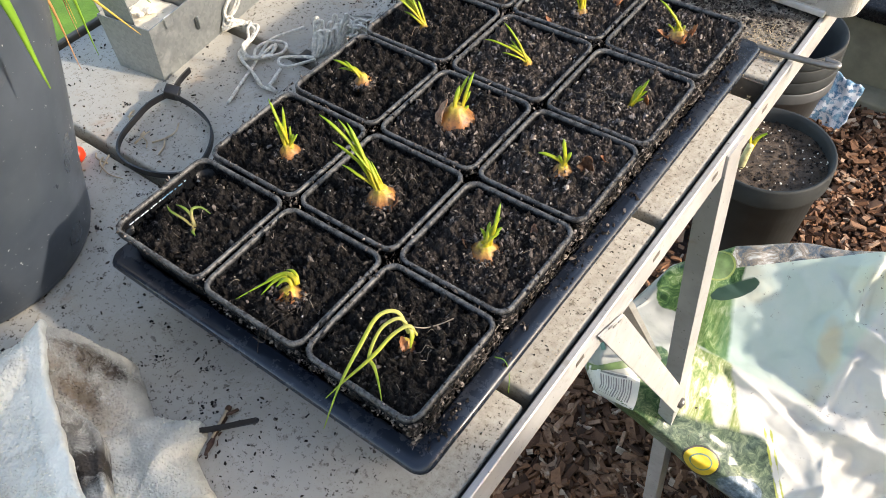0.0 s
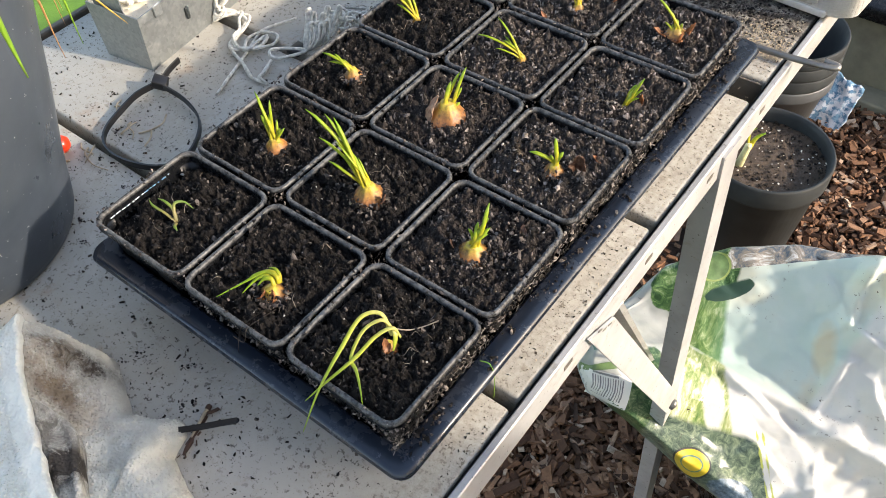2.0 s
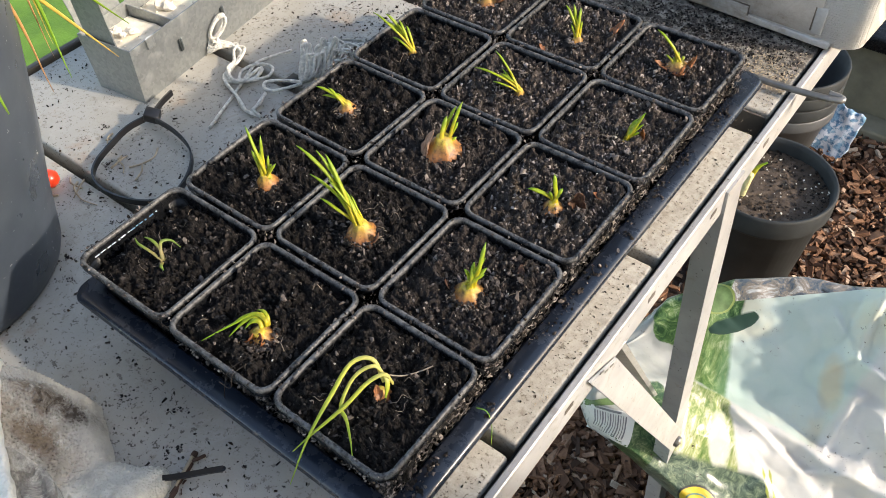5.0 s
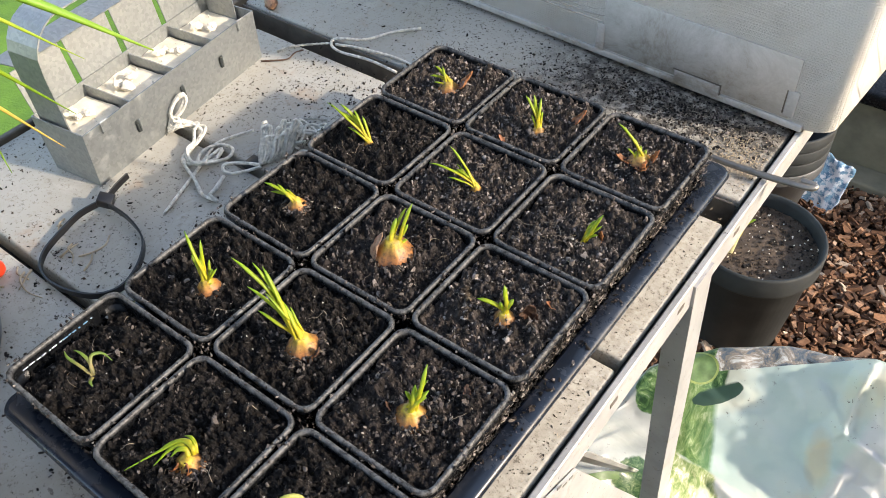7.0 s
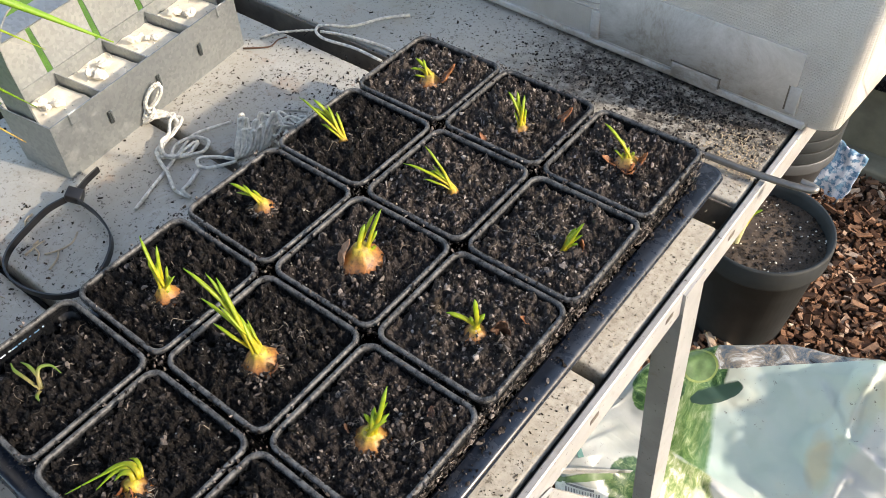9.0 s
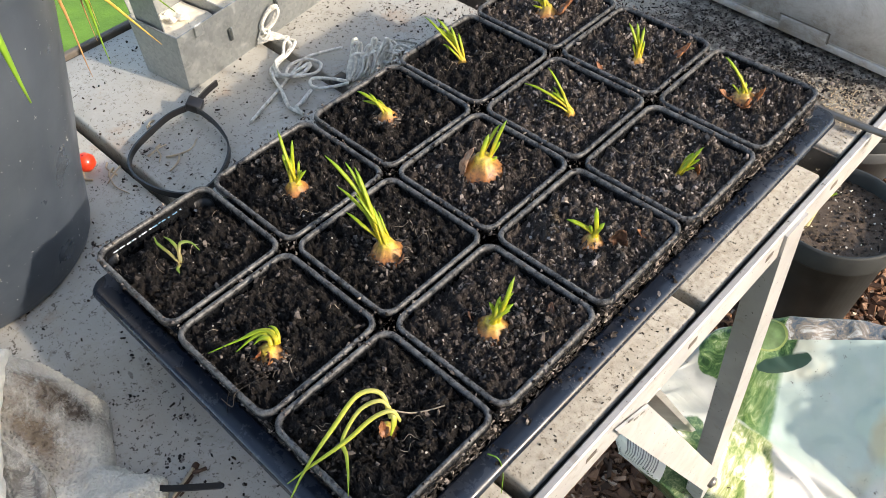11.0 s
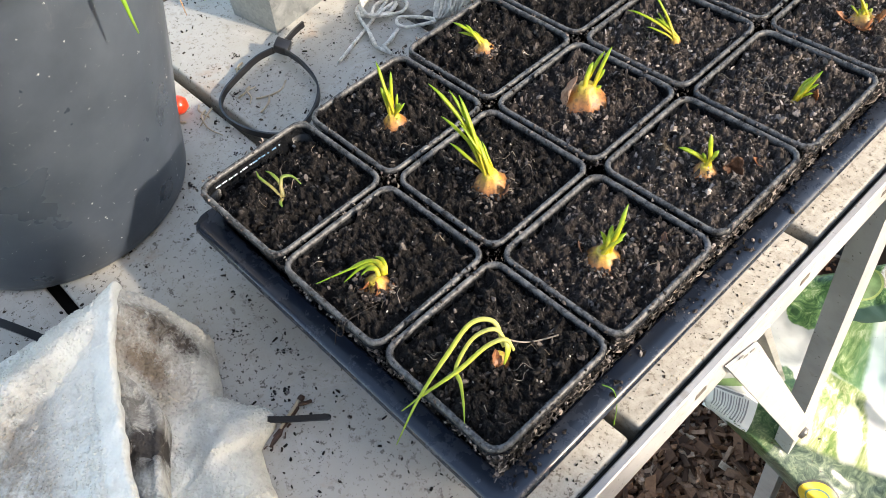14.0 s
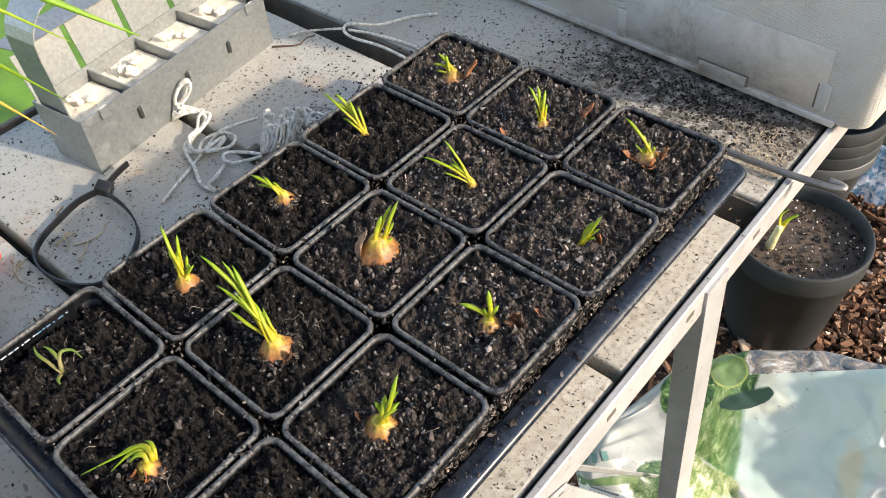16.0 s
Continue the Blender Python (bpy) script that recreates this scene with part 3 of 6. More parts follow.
class Heap:
    """Many small pieces gathered into one mesh."""

    def __init__(self):
        self.v, self.f = [], []

    def add(self, verts, faces):
        o = len(self.v)
        self.v += verts
        self.f += [tuple(i + o for i in f) for f in faces]

    def lump(self, rng, p, size, flat=0.8):
        """A rough clod."""
        q = Euler((rng.uniform(0, 6), rng.uniform(0, 6), rng.uniform(0, 6))).to_matrix()
        s = Vector((rng.uniform(0.6, 1.3), rng.uniform(0.6, 1.3), rng.uniform(0.6, 1.2))) * size
        vs = []
        for d in ICO_V:
            w = q @ Vector((d.x * s.x, d.y * s.y, d.z * s.z)) * rng.uniform(0.7, 1.25)
            vs.append(Vector((p[0] + w.x, p[1] + w.y, p[2] + w.z * flat)))
        self.add(vs, ICO_F)

    def crumb(self, rng, p, size):
        """A jagged crumb with corners and hollows, longer one way."""
        q = Euler((rng.uniform(0, 6), rng.uniform(0, 6), rng.uniform(0, 6))).to_matrix()
        s = Vector((rng.uniform(0.9, 1.9), rng.uniform(0.6, 1.1), rng.uniform(0.45, 0.9))) * size
        vs = []
        for d in ICO_V:
            w = q @ (Vector((d.x * s.x, d.y * s.y, d.z * s.z)) * rng.choice((0.45, 0.7, 0.9, 1.1, 1.35)))
            vs.append(Vector((p[0] + w.x, p[1] + w.y, p[2] + w.z)))
        self.add(vs, ICO_F)

    def chip(self, rng, p, length, width, thick, turn, lean=0.0, roll=0.0):
        """A splinter with uneven ends."""
        q = Euler((roll, lean, turn)).to_matrix()
        a, b, c = length / 2, width / 2, thick / 2
        vs = []
        for sx in (-1, 1):
            for sy in (-1, 1):
                for sz in (-1, 1):
                    w = Vector((sx * a * rng.uniform(0.7, 1.1), sy * b * rng.uniform(0.4, 1.1), sz * c * rng.uniform(0.5, 1.2)))
                    vs.append(Vector(p) + q @ w)
        self.add(vs, ((0, 1, 3, 2), (4, 6, 7, 5), (0, 4, 5, 1), (2, 3, 7, 6), (0, 2, 6, 4), (1, 5, 7, 3)))

    def strand(self, points, r, n=3):
        v, f, _ = tube_data(points, r, n)
        self.add(v, f)

    def done(self, name, material, parent=None, label="", kind="stuff", smooth=False):
        return raw(name, self.v, self.f, material, parent, label, kind, smooth)


_b = bmesh.new()
bmesh.ops.create_icosphere(_b, subdivisions=1, radius=1.0)
ICO_V = [v.co.copy() for v in _b.verts]
ICO_F = [tuple(v.index for v in f.verts) for f in _b.faces]
_b.free()


# ---- ground and surroundings ----
GROUND = 0.06        # the floor's height; the bench top stands 0.81 m over it
FAR = Matrix.Translation((0.325, -0.06, 1.25)) @ Matrix.Scale(0.952, 4) @ Matrix.Translation((-0.325, 0.06, -1.25))


GROUND_X = -1.35     # the bark floor ends at the glass side, lawn beyond
tagged(part("ground", boxed(GROUND_X, 30, -30, 40, GROUND - 0.05, GROUND), MULCH, smooth=False), "dark bark mulch floor", "ground", kind="structure")
tagged(part("ground_lawn", boxed(-60, GROUND_X, -40, 60, GROUND - 0.08, GROUND - 0.02), LAWN, smooth=False), "green lawn outside the greenhouse", "lawn", kind="structure")
rng = random.Random(3)
chips = Heap()
for i in range(13000):
    x, y = rng.uniform(-0.22, 0.75), rng.uniform(0.05, 1.55)
    if i > 6000:
        x, y = rng.uniform(0.10, 0.62), rng.uniform(0.80, 1.53)
    if rng.random() < 0.25:
        x, y = rng.uniform(-0.1, 0.35), rng.uniform(0.22, 0.58)
    big = rng.random() ** (2.6 if y > 0.62 else 1.7)
    chips.chip(rng, (x, y, GROUND + 0.004 + 0.016 * rng.random()), 0.006 + (0.027 if y > 0.62 else 0.044) * big, 0.003 + 0.015 * big * rng.random() + 0.004 * rng.random(), 0.003 + 0.006 * rng.random(), rng.uniform(0, 6.28), rng.uniform(-0.4, 0.4), rng.uniform(-0.5, 0.5))
tagged(chips.done("bark_chips", BARK), "loose reddish-brown bark chips covering the floor", "bark chips", kind="stuff")

# low mossy kerb wall at the far side, with a dark sill on it
kerb = thing("wall_far", "low mossy concrete wall with a dark sill", "wall", FAR)
tagged(kerb, kind="structure")
part("kerb", boxed(-2.0, 3.0, 1.59, 1.69, -0.02, 0.20, 0.006), CONCRETE, kerb)
part("footing", boxed(-2.0, 3.0, 1.53, 1.60, -0.02, 0.035, 0.006), CONCRETE, kerb)
part("sill", boxed(-2.0, 3.0, 1.56, 1.75, 0.202, 0.235, 0.006), BLACK, kerb, "black sill along the wall top")

# unseen sheet added to block and soften sun on the bench's near end
side = thing("sun_screen", "unseen stand-in that blocks and softens the sun", "wall")
tagged(side, kind="structure")
outline = [(-0.60, 0.95), (0.31, 0.95), (0.312, 1.225), (0.266, 1.285), (0.266, 1.95), (-0.60, 1.95)]
part("screen_sheet", loft(bmesh.new(), [[Vector((x, y, z)) for y, z in outline] for x in (1.000, 1.006)], True, True), SCREEN_FILM, side, "unseen translucent sheet with a cut corner", smooth=False)
part("screen_base", boxed(0.98, 1.05, -0.62, 0.31, -0.02, 0.949, 0.004), CONCRETE, side, smooth=False)

# ---- bench ----
bench = thing("slatted_bench", "pale grey metal slatted greenhouse bench, speckled with soil", "bench")
GAPS = [0.074 + 0.1515 * k for k in range(-4, 6)]
for a, b in zip(GAPS, GAPS[1:]):
    lo = a + (0.014 if abs(a - 0.377) < 0.01 else 0.0035)
    hi = b - (0.012 if abs(b - 0.377) < 0.01 else 0.0035)
    part("slat", boxed(-0.268, 0.2216, lo, hi, BENCH - 0.024, BENCH, 0.0022, 3), SLAT, bench)
# black strips under the gaps, added as their shade
for a in GAPS[1:-1]:
    if abs(a - 0.377) > 0.01:
        part("joint_strip", boxed(-0.268, 0.2205, a - 0.012, a + 0.012, BENCH - 0.0243, BENCH - 0.0200), GAP_SHADE, bench, "black strip as shade in the joint of two slats", smooth=False)
# brownish strip whose tone holds the shade of the far slat's front
part("joint_strip", boxed(-0.268, 0.2205, 0.3872, 0.3888, BENCH - 0.030, BENCH - 0.0015, 0.0004, 1), DIRTY_SHADE, bench, "brown-grey strip with painted shade at the joint of two bench tops", smooth=False)

# the rail gap's shade, put in as a black strip
part("edge_strip", boxed(0.2217, 0.2243, -0.55, 1.1, BENCH - 0.014, BENCH - 0.004), GAP_SHADE, bench, "black strip as shade in the joint along the rail", smooth=False)
bm = bmesh.new()
box(bm, 0.2244, 0.2288, -0.55, 1.1, BENCH - 0.0005, BENCH + 0.0015, 0.0006, 1)
box(bm, 0.2264, 0.2286, -0.55, 1.1, BENCH - 0.0270, BENCH - 0.0003, 0.0006, 1)
front_rail = part("front_rail", bm, ALU, bench, "white-grey aluminium angle rail", smooth=False)
bm = bmesh.new()
box(bm, -0.276, -0.270, -0.55, 1.1, BENCH - 0.03, BENCH + 0.003, 0.001, 1)
part("back_rail", bm, DIRTY_SHADE, bench, smooth=False)
for y0 in (-0.228, 0.377, 0.982):
    part("cross_bar", boxed(-0.268, 0.2225, y0 - 0.020, y0 + 0.020, BENCH - 0.050, BENCH - 0.0245, 0.001, 1), DIRTY_SHADE, bench, smooth=False)
for y0 in (-0.052, 0.117, 0.209, 0.292, 0.374):
    part("rail_slot", boxed(0.2287, 0.2291, y0 - 0.0042, y0 + 0.0042, BENCH - 0.0125, BENCH - 0.0085, 0.0002, 1), DIRTY_SHADE, front_rail, smooth=False)


def leg(parent, x, y, out, lean):
    """An angle-section leg, its foot set out from the bench and along it."""
    bm = bmesh.new()
    top, foot = BENCH - 0.004, GROUND
    for x0, x1, y0, y1 in ((x - 0.017, x, y, y + 0.002), (x - 0.002, x, y + 0.002, y + 0.0255)):
        loft(bm, [[Vector((x0 + out, y0 + lean, foot)), Vector((x1 + out, y0 + lean, foot)), Vector((x1 + out, y1 + lean, foot)), Vector((x0 + out, y1 + lean, foot))],
                  [Vector((x0, y0, top)), Vector((x1, y0, top)), Vector((x1, y1, top)), Vector((x0, y1, top))]], True, True)
    return part("leg", bm, ALU_SHADED, parent, smooth=False)


leg(bench, 0.2306, 0.3075, 0.0135, 0.085)
leg(bench, -0.235, 0.3075, -0.0135, 0.085)
leg(bench, 0.2306, -0.50, 0.0135, 0.0)
leg(bench, -0.235, -0.50, -0.0135, 0.0)


def plate(name, parent, corners, thick):
    """A flat bar through four corners; thick: a vector through it."""
    a = [Vector(c) for c in corners]
    t = Vector(thick)
    return part(name, loft(bmesh.new(), [a, [c + t for c in a]], True, True), ALU, parent, smooth=False)


plate("brace", bench, [(0.2294, 0.135, 0.868), (0.2294, 0.167, 0.853), (0.2380, 0.357, 0.502), (0.2380, 0.350, 0.466)], (0.0018, 0, 0))
for y0, z0 in ((0.1475, 0.8630), (0.1535, 0.8570), (0.1600, 0.8545)):
    ob = part("brace_slot", boxed(-0.0003, 0.0003, -0.0022, 0.0022, -0.0007, 0.0007), STEEL, bench, "stamped slot in the brace", smooth=False)
    ob.matrix_basis = pose(0.2313, y0, z0, -28, 0, 0)
top, low = Vector((0.2280, 0.176, 0.852)), Vector((0.1940, 0.408, 0.448))
plate("cross_brace", bench, [top, top + Vector((-0.012, -0.008, 0)), low + Vector((-0.012, -0.008, 0)), low], (0, 0.0015, 0.001))
plate("cross_brace_edge", bench, [top, low, low + Vector((0.0015, 0.004, 0)), top + Vector((0.0015, 0.004, 0))], (-0.001, 0, 0.001))
part("bolt", lathe(bmesh.new(), [(0.0, 0.0), (0.006, 0.0), (0.006, 0.004), (0.0, 0.006)], 12), STEEL, bench).matrix_basis = pose(0.2392, 0.352, 0.486, 0, 90, 0)

# ---- tray ----
tray = thing("plant_tray", "shiny blue-black plastic tray on the bench", "tray")
T0, T1, T2, T3 = -0.004, 0.2195, -0.0085, 0.3625
LIP = 0.924
bm = bmesh.new()
rings = []
for inset, z, r in ((0.0015, LIP - 0.006, 0.007), (0.0, LIP - 0.003, 0.008), (0.0012, LIP - 0.0004, 0.008), (0.003, LIP, 0.007), (0.0105, LIP + 0.0004, 0.006), (0.0125, LIP - 0.001, 0.006), (0.014, LIP - 0.006, 0.006), (0.020, BENCH + 0.005, 0.006), (0.024, BENCH + 0.003, 0.006)):
    rings.append(rrect(T0 + inset, T1 - inset, T2 + inset, T3 - inset, r, z, 5))
loft(bm, rings[:7])
part("rim_lip", bm, TRAY, tray)
bm = bmesh.new()
loft(bm, rings[6:], False, True)
outer = [rrect(T0 + i, T1 - i, T2 + i, T3 - i, 0.006, z, 5) for i, z in ((0.0015, LIP - 0.006), (0.003, LIP - 0.0055), (0.0125, LIP - 0.0065), (0.021, BENCH + 0.001))]
loft(bm, outer, False, True)
part("basin", bm, TRAY, tray)

# ---- pots with soil ----
def pot_mesh():
    bm = bmesh.new()
    h = PITCH / 2 - 0.0010
    prof = ((h - 0.0004, RIM - 0.0058, 0.0075), (h, RIM - 0.0045, 0.0075), (h, RIM - 0.0014, 0.0075), (h - 0.0004, RIM - 0.0004, 0.0072), (h - 0.0011, RIM, 0.0066), (h - 0.0020, RIM - 0.0002, 0.0060), (h - 0.0026, RIM - 0.0010, 0.0056), (h - 0.0029, RIM - 0.0028, 0.0054),
            (h - 0.0040, RIM - 0.016, 0.006), (h - 0.0085, BENCH + 0.010, 0.006))
    loft(bm, [rrect(-a, a, -a, a, r, z, 5) for a, z, r in prof])
    out = ((h - 0.0004, RIM - 0.0058, 0.0085), (h - 0.0032, RIM - 0.0066, 0.0075), (h - 0.0040, RIM - 0.016, 0.007), (h - 0.0080, BENCH + 0.006, 0.007))
    loft(bm, [rrect(-a, a, -a, a, r, z, 5) for a, z, r in out], False, True)
    me = bpy.data.meshes.new("pot_shell")
    bm.normal_update()
    bmesh.ops.recalc_face_normals(bm, faces=bm.faces)
    bm.to_mesh(me)
    bm.free()
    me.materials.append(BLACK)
    me.shade_smooth()
    return me


POT = pot_mesh()
SOIL_Z = RIM - 0.0032


def soil_height(x, y, seed):
    """Height of a pot's soil over its mean, from the pot's centre."""
    n = noise.noise(Vector((x * 60 + seed * 7.1, y * 60, seed))) * 0.0030
    n += noise.noise(Vector((x * 170, y * 170 + seed * 3.3, seed + 5))) * 0.0044
    n += noise.noise(Vector((x * 420, y * 420, seed + 9))) * 0.0032
    n += abs(noise.noise(Vector((x * 800, y * 800, seed + 13)))) * 0.0028 - 0.0009
    edge = max(abs(x), abs(y)) / 0.031
    n -= 0.0015 * max(0.0, edge - 0.8) / 0.2
    if seed == 1:                       # the soil has sunk along one side of the corner pot
        n -= 0.0012 + 0.0055 * max(0.0, -x - 0.004) / 0.022
    elif seed % 3 == 0:                 # the outer column is filled to the brim
        n += 0.0016 * max(0.0, x + 0.02) / 0.05
    return n


def fill_pot(parent, seed, lumps=2000):
    rng = random.Random(seed)
    n, half = 120, 0.0309
    verts, faces = [], []
    for j in range(n + 1):
        for i in range(n + 1):
            x, y = -half + 2 * half * i / n, -half + 2 * half * j / n
            verts.append((x, y, SOIL_Z + soil_height(x, y, seed)))
    for j in range(n):
        for i in range(n):
            a = j * (n + 1) + i
            faces.append((a, a + 1, a + n + 2, a + n + 1))
    col, row = (seed - 1) % 3, (seed - 1) // 3
    # sun on the far and right-hand pots is painted in by a lighter soil
    earth = SUNLIT_DRY_SOIL if (col == 2 and row > 1) or row == 4 or (col, row) == (1, 3) else SHADED_SOIL if col == 0 or row == 0 or (col, row) == (1, 1) else SOIL
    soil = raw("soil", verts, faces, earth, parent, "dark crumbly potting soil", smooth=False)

    def on(x, y):
        return SOIL_Z + soil_height(x, y, seed)

    heap = Heap()
    for i in range(lumps):
        x, y = rng.uniform(-0.0300, 0.0300), rng.uniform(-0.0300, 0.0300)
        s = 0.00025 + 0.0008 * rng.random() ** 2.5
        heap.crumb(rng, (x, y, on(x, y) + s * 0.4), s)
    for i in range(34):                 # loose clusters of clods
        cx, cy, wide = rng.uniform(-0.027, 0.027), rng.uniform(-0.027, 0.027), rng.uniform(0.0009, 0.0026)
        for k in range(16):
            x, y = max(-0.0298, min(0.0298, cx + rng.gauss(0, wide))), max(-0.0298, min(0.0298, cy + rng.gauss(0, wide)))
            heap.crumb(rng, (x, y, on(x, y) + 0.0008 + 0.0016 * rng.random()), 0.0003 + 0.0014 * rng.random() ** 2.2)
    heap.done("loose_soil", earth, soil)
    coir = Heap()
    for i in range(330):
        x, y = rng.uniform(-0.030, 0.030), rng.uniform(-0.030, 0.030)
        a, l, bend = rng.uniform(0, 6.28), 0.0012 + 0.0045 * rng.random() ** 2, rng.uniform(-1.3, 1.3)
        p, z = [Vector((x, y, on(x, y) + 0.0005))], 0.0
        for k in range(3):
            a += bend * rng.uniform(0.4, 1.1)
            q = p[-1] + Vector((math.cos(a), math.sin(a), 0)) * l / 3
            z += rng.uniform(-0.0002, 0.0006)
            q.z = on(q.x, q.y) + 0.0006 + z
            p.append(q)
        coir.strand(p, rng.uniform(0.00009, 0.00024))
    coir.done("coir", COIR, soil, "short curled fibres")
    grit = Heap()
    for i in range(15):
        x, y = rng.uniform(-0.029, 0.029), rng.uniform(-0.029, 0.029)
        grit.lump(rng, (x, y, on(x, y) + 0.0008), rng.uniform(0.00025, 0.0006) * (1.8 if rng.random() < 0.12 else 1))
    grit.done("perlite", PERLITE, soil, "white perlite grains")
    fib = Heap()
    for i in range(rng.randint(2, 5)):
        x, y = rng.uniform(-0.024, 0.024), rng.uniform(-0.024, 0.024)
        a, l = rng.uniform(0, 6.28), rng.uniform(0.004, 0.013)
        p = [(x, y, on(x, y) + 0.001)]
        for k in range(4):
            a += rng.uniform(-0.9, 0.9)
            px, py = p[-1][0] + math.cos(a) * l / 4, p[-1][1] + math.sin(a) * l / 4
            p.append((px, py, on(px, py) + rng.uniform(0.0010, 0.0024)))
        fib.strand(spline(p, 4), rng.uniform(0.00010, 0.00020))
    fib.done("root_fibre", ROOT, soil)


pots = {}
for row in range(5):
    for col in range(3):
        rr = random.Random(100 + row * 3 + col)
        cx, cy = PITCH * (col + 0.5) + rr.uniform(-0.0004, 0.0004), PITCH * (row + 0.5) + rr.uniform(-0.0004, 0.0004)
        pot = thing("square_pot", "black plastic square pot filled with dark soil in the tray", "plant pot", pose(cx, cy, 0, 0, 0, rr.uniform(-0.5, 0.5)), "pots in the tray")
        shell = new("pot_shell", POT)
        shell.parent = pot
        fill_pot(pot, row * 3 + col + 1)
        pots[col, row] = pot
rng = random.Random(77)
mark_y = -0.025
for k in range(13):                     # worn printing along the corner pot's inner side
    x = -PITCH / 2 + 0.0047
    long, drop = rng.uniform(0.0008, 0.0034), rng.uniform(0.0, 0.0005)
    part("printed_mark", boxed(x - 0.0004, x + 0.0002, mark_y, mark_y + long, RIM - 0.0048 - drop, RIM - 0.0045 - drop * 0.7), PRINT, pots[0, 0], "faded white printing", smooth=False)
    mark_y += long + rng.uniform(0.0005, 0.0019)
rng = random.Random(75)
for x, y, size in ((-0.0175, -0.004, 0.0030), (-0.0215, 0.000, 0.0026), (-0.0135, -0.011, 0.0034), (0.020, 0.019, 0.0022)):
    lump = Heap()
    for k in range(22):
        d = Vector((rng.gauss(0, 1), rng.gauss(0, 1), rng.gauss(0, 0.7))).normalized() * size * 0.7
        lump.lump(rng, (x + d.x, y + d.y, SOIL_Z + 0.0012 + d.z), size * rng.uniform(0.3, 0.55))
    lump.done("clod", CRUST, pots[2, 2], "light brown clod of soil", kind="")
tangle = Heap()
for k in range(20):
    cx, cy, a, turn = rng.gauss(-0.008, 0.006), rng.gauss(-0.006, 0.005), rng.uniform(0, 6.28), rng.uniform(-1.1, 1.1)
    p = [(cx, cy, SOIL_Z + 0.0015)]
    for i in range(5):
        a += turn * rng.uniform(0.3, 1.0)
        p.append((p[-1][0] + math.cos(a) * 0.0022, p[-1][1] + math.sin(a) * 0.0022, SOIL_Z + 0.001 + 0.0025 * rng.random()))
    tangle.strand(spline(p, 4), rng.uniform(0.00012, 0.00024))
tangle.done("root_tangle", ROOT, pots[2, 3], "tangle of pale roots")
hanging = Heap()
for k, (dx, low) in enumerate(((0.0, 0.918), (0.003, 0.940))):
    hanging.strand(spline([(0.014 + dx, -0.017, SOIL_Z + 0.002), (0.013 + dx, -0.026, SOIL_Z + 0.004), (0.012 + dx, -0.034, RIM + 0.001), (0.011 + 1.2 * dx, -0.0375, RIM - 0.006), (0.004 + 1.5 * dx, -0.0385, low)], 6), 0.00021)
for k in range(8):
    x, y, a = rng.gauss(0.012, 0.003), rng.uniform(-0.033, -0.014), rng.uniform(0, 6.28)
    hanging.strand([Vector((x, y, SOIL_Z + 0.002)), Vector((x + math.cos(a) * 0.003, y + math.sin(a) * 0.003, SOIL_Z + 0.003)), Vector((x + math.cos(a + 0.8) * 0.005, y + math.sin(a + 0.8) * 0.005, SOIL_Z + 0.002))], rng.uniform(0.00012, 0.00022))
hanging.done("root_tangle", COIR, pots[1, 0], "brown roots trailing over the rim")
rng = random.Random(77)
# soil clinging to the outer sides of the right-hand pots
cling = Heap()
for i in range(1500):
    y = rng.uniform(0.0, 0.35)
    z = RIM - 0.003 - 0.020 * rng.random() ** 1.4
    cling.lump(rng, (0.2072 - (RIM - z) * 0.07 + 0.0006, y, z), 0.0003 + 0.0010 * rng.random() ** 2)
for i in range(700):
    y = rng.uniform(0.0, 0.35)
    z = RIM - 0.004 - 0.018 * rng.random() ** 1.4
    p = Vector((0.2075 - (RIM - z) * 0.07 + 0.0008, y, z))
    a = rng.uniform(0, 6.28)
    cling.strand([p, p + Vector((0.0006, math.cos(a) * 0.002, math.sin(a) * 0.002)), p + Vector((0.0008, math.cos(a + 0.8) * 0.0035, math.sin(a + 0.8) * 0.0035))], rng.uniform(0.00012, 0.00026))
for i in range(600):
    x = rng.uniform(0.07, 0.21)
    z = RIM - 0.005 - 0.014 * rng.random() ** 1.5
    cling.lump(rng, (x, 0.0030 + (RIM - z) * 0.07 - 0.0008, z), 0.0003 + 0.0007 * rng.random() ** 2)
tagged(cling.done("soil_crust", SUNLIT_DRY_SOIL), "dark soil crust clinging to the outer pot sides", "soil", kind="stuff")
strewn = Heap()
for i in range(38):
    cx, cy = rng.uniform(0.2095, 0.2150), rng.uniform(0.0, 0.36)
    for k in range(rng.randint(2, 14)):
        strewn.crumb(rng, (min(0.2172, max(0.2090, cx + rng.gauss(0, 0.0016))), cy + rng.gauss(0, 0.003), LIP + 0.0008), 0.0003 + 0.0010 * rng.random() ** 2)
for i in range(4200):
    c, r = rng.randint(0, 3), rng.randint(0, 5)
    along = rng.uniform(0, 0.35)
    if rng.random() < 0.5:
        p = (PITCH * c + rng.uniform(-0.0035, 0.0035), along, RIM - 0.0003)
    else:
        p = (along * 0.6, PITCH * r + rng.uniform(-0.0035, 0.0035), RIM - 0.0003)
    if -0.001 < p[0] < 0.211 and 0 < p[1] < 0.351 and noise.noise(Vector((p[0] * 55, p[1] * 55, 3))) > -0.12 - 1.2 * p[0]:
        strewn.crumb(rng, p, 0.0002 + 0.0008 * rng.random() ** 3)
tagged(strewn.done("clinging_soil", SOIL), "soil crumbs strewn over pot rims and tray", "soil", kind="stuff")


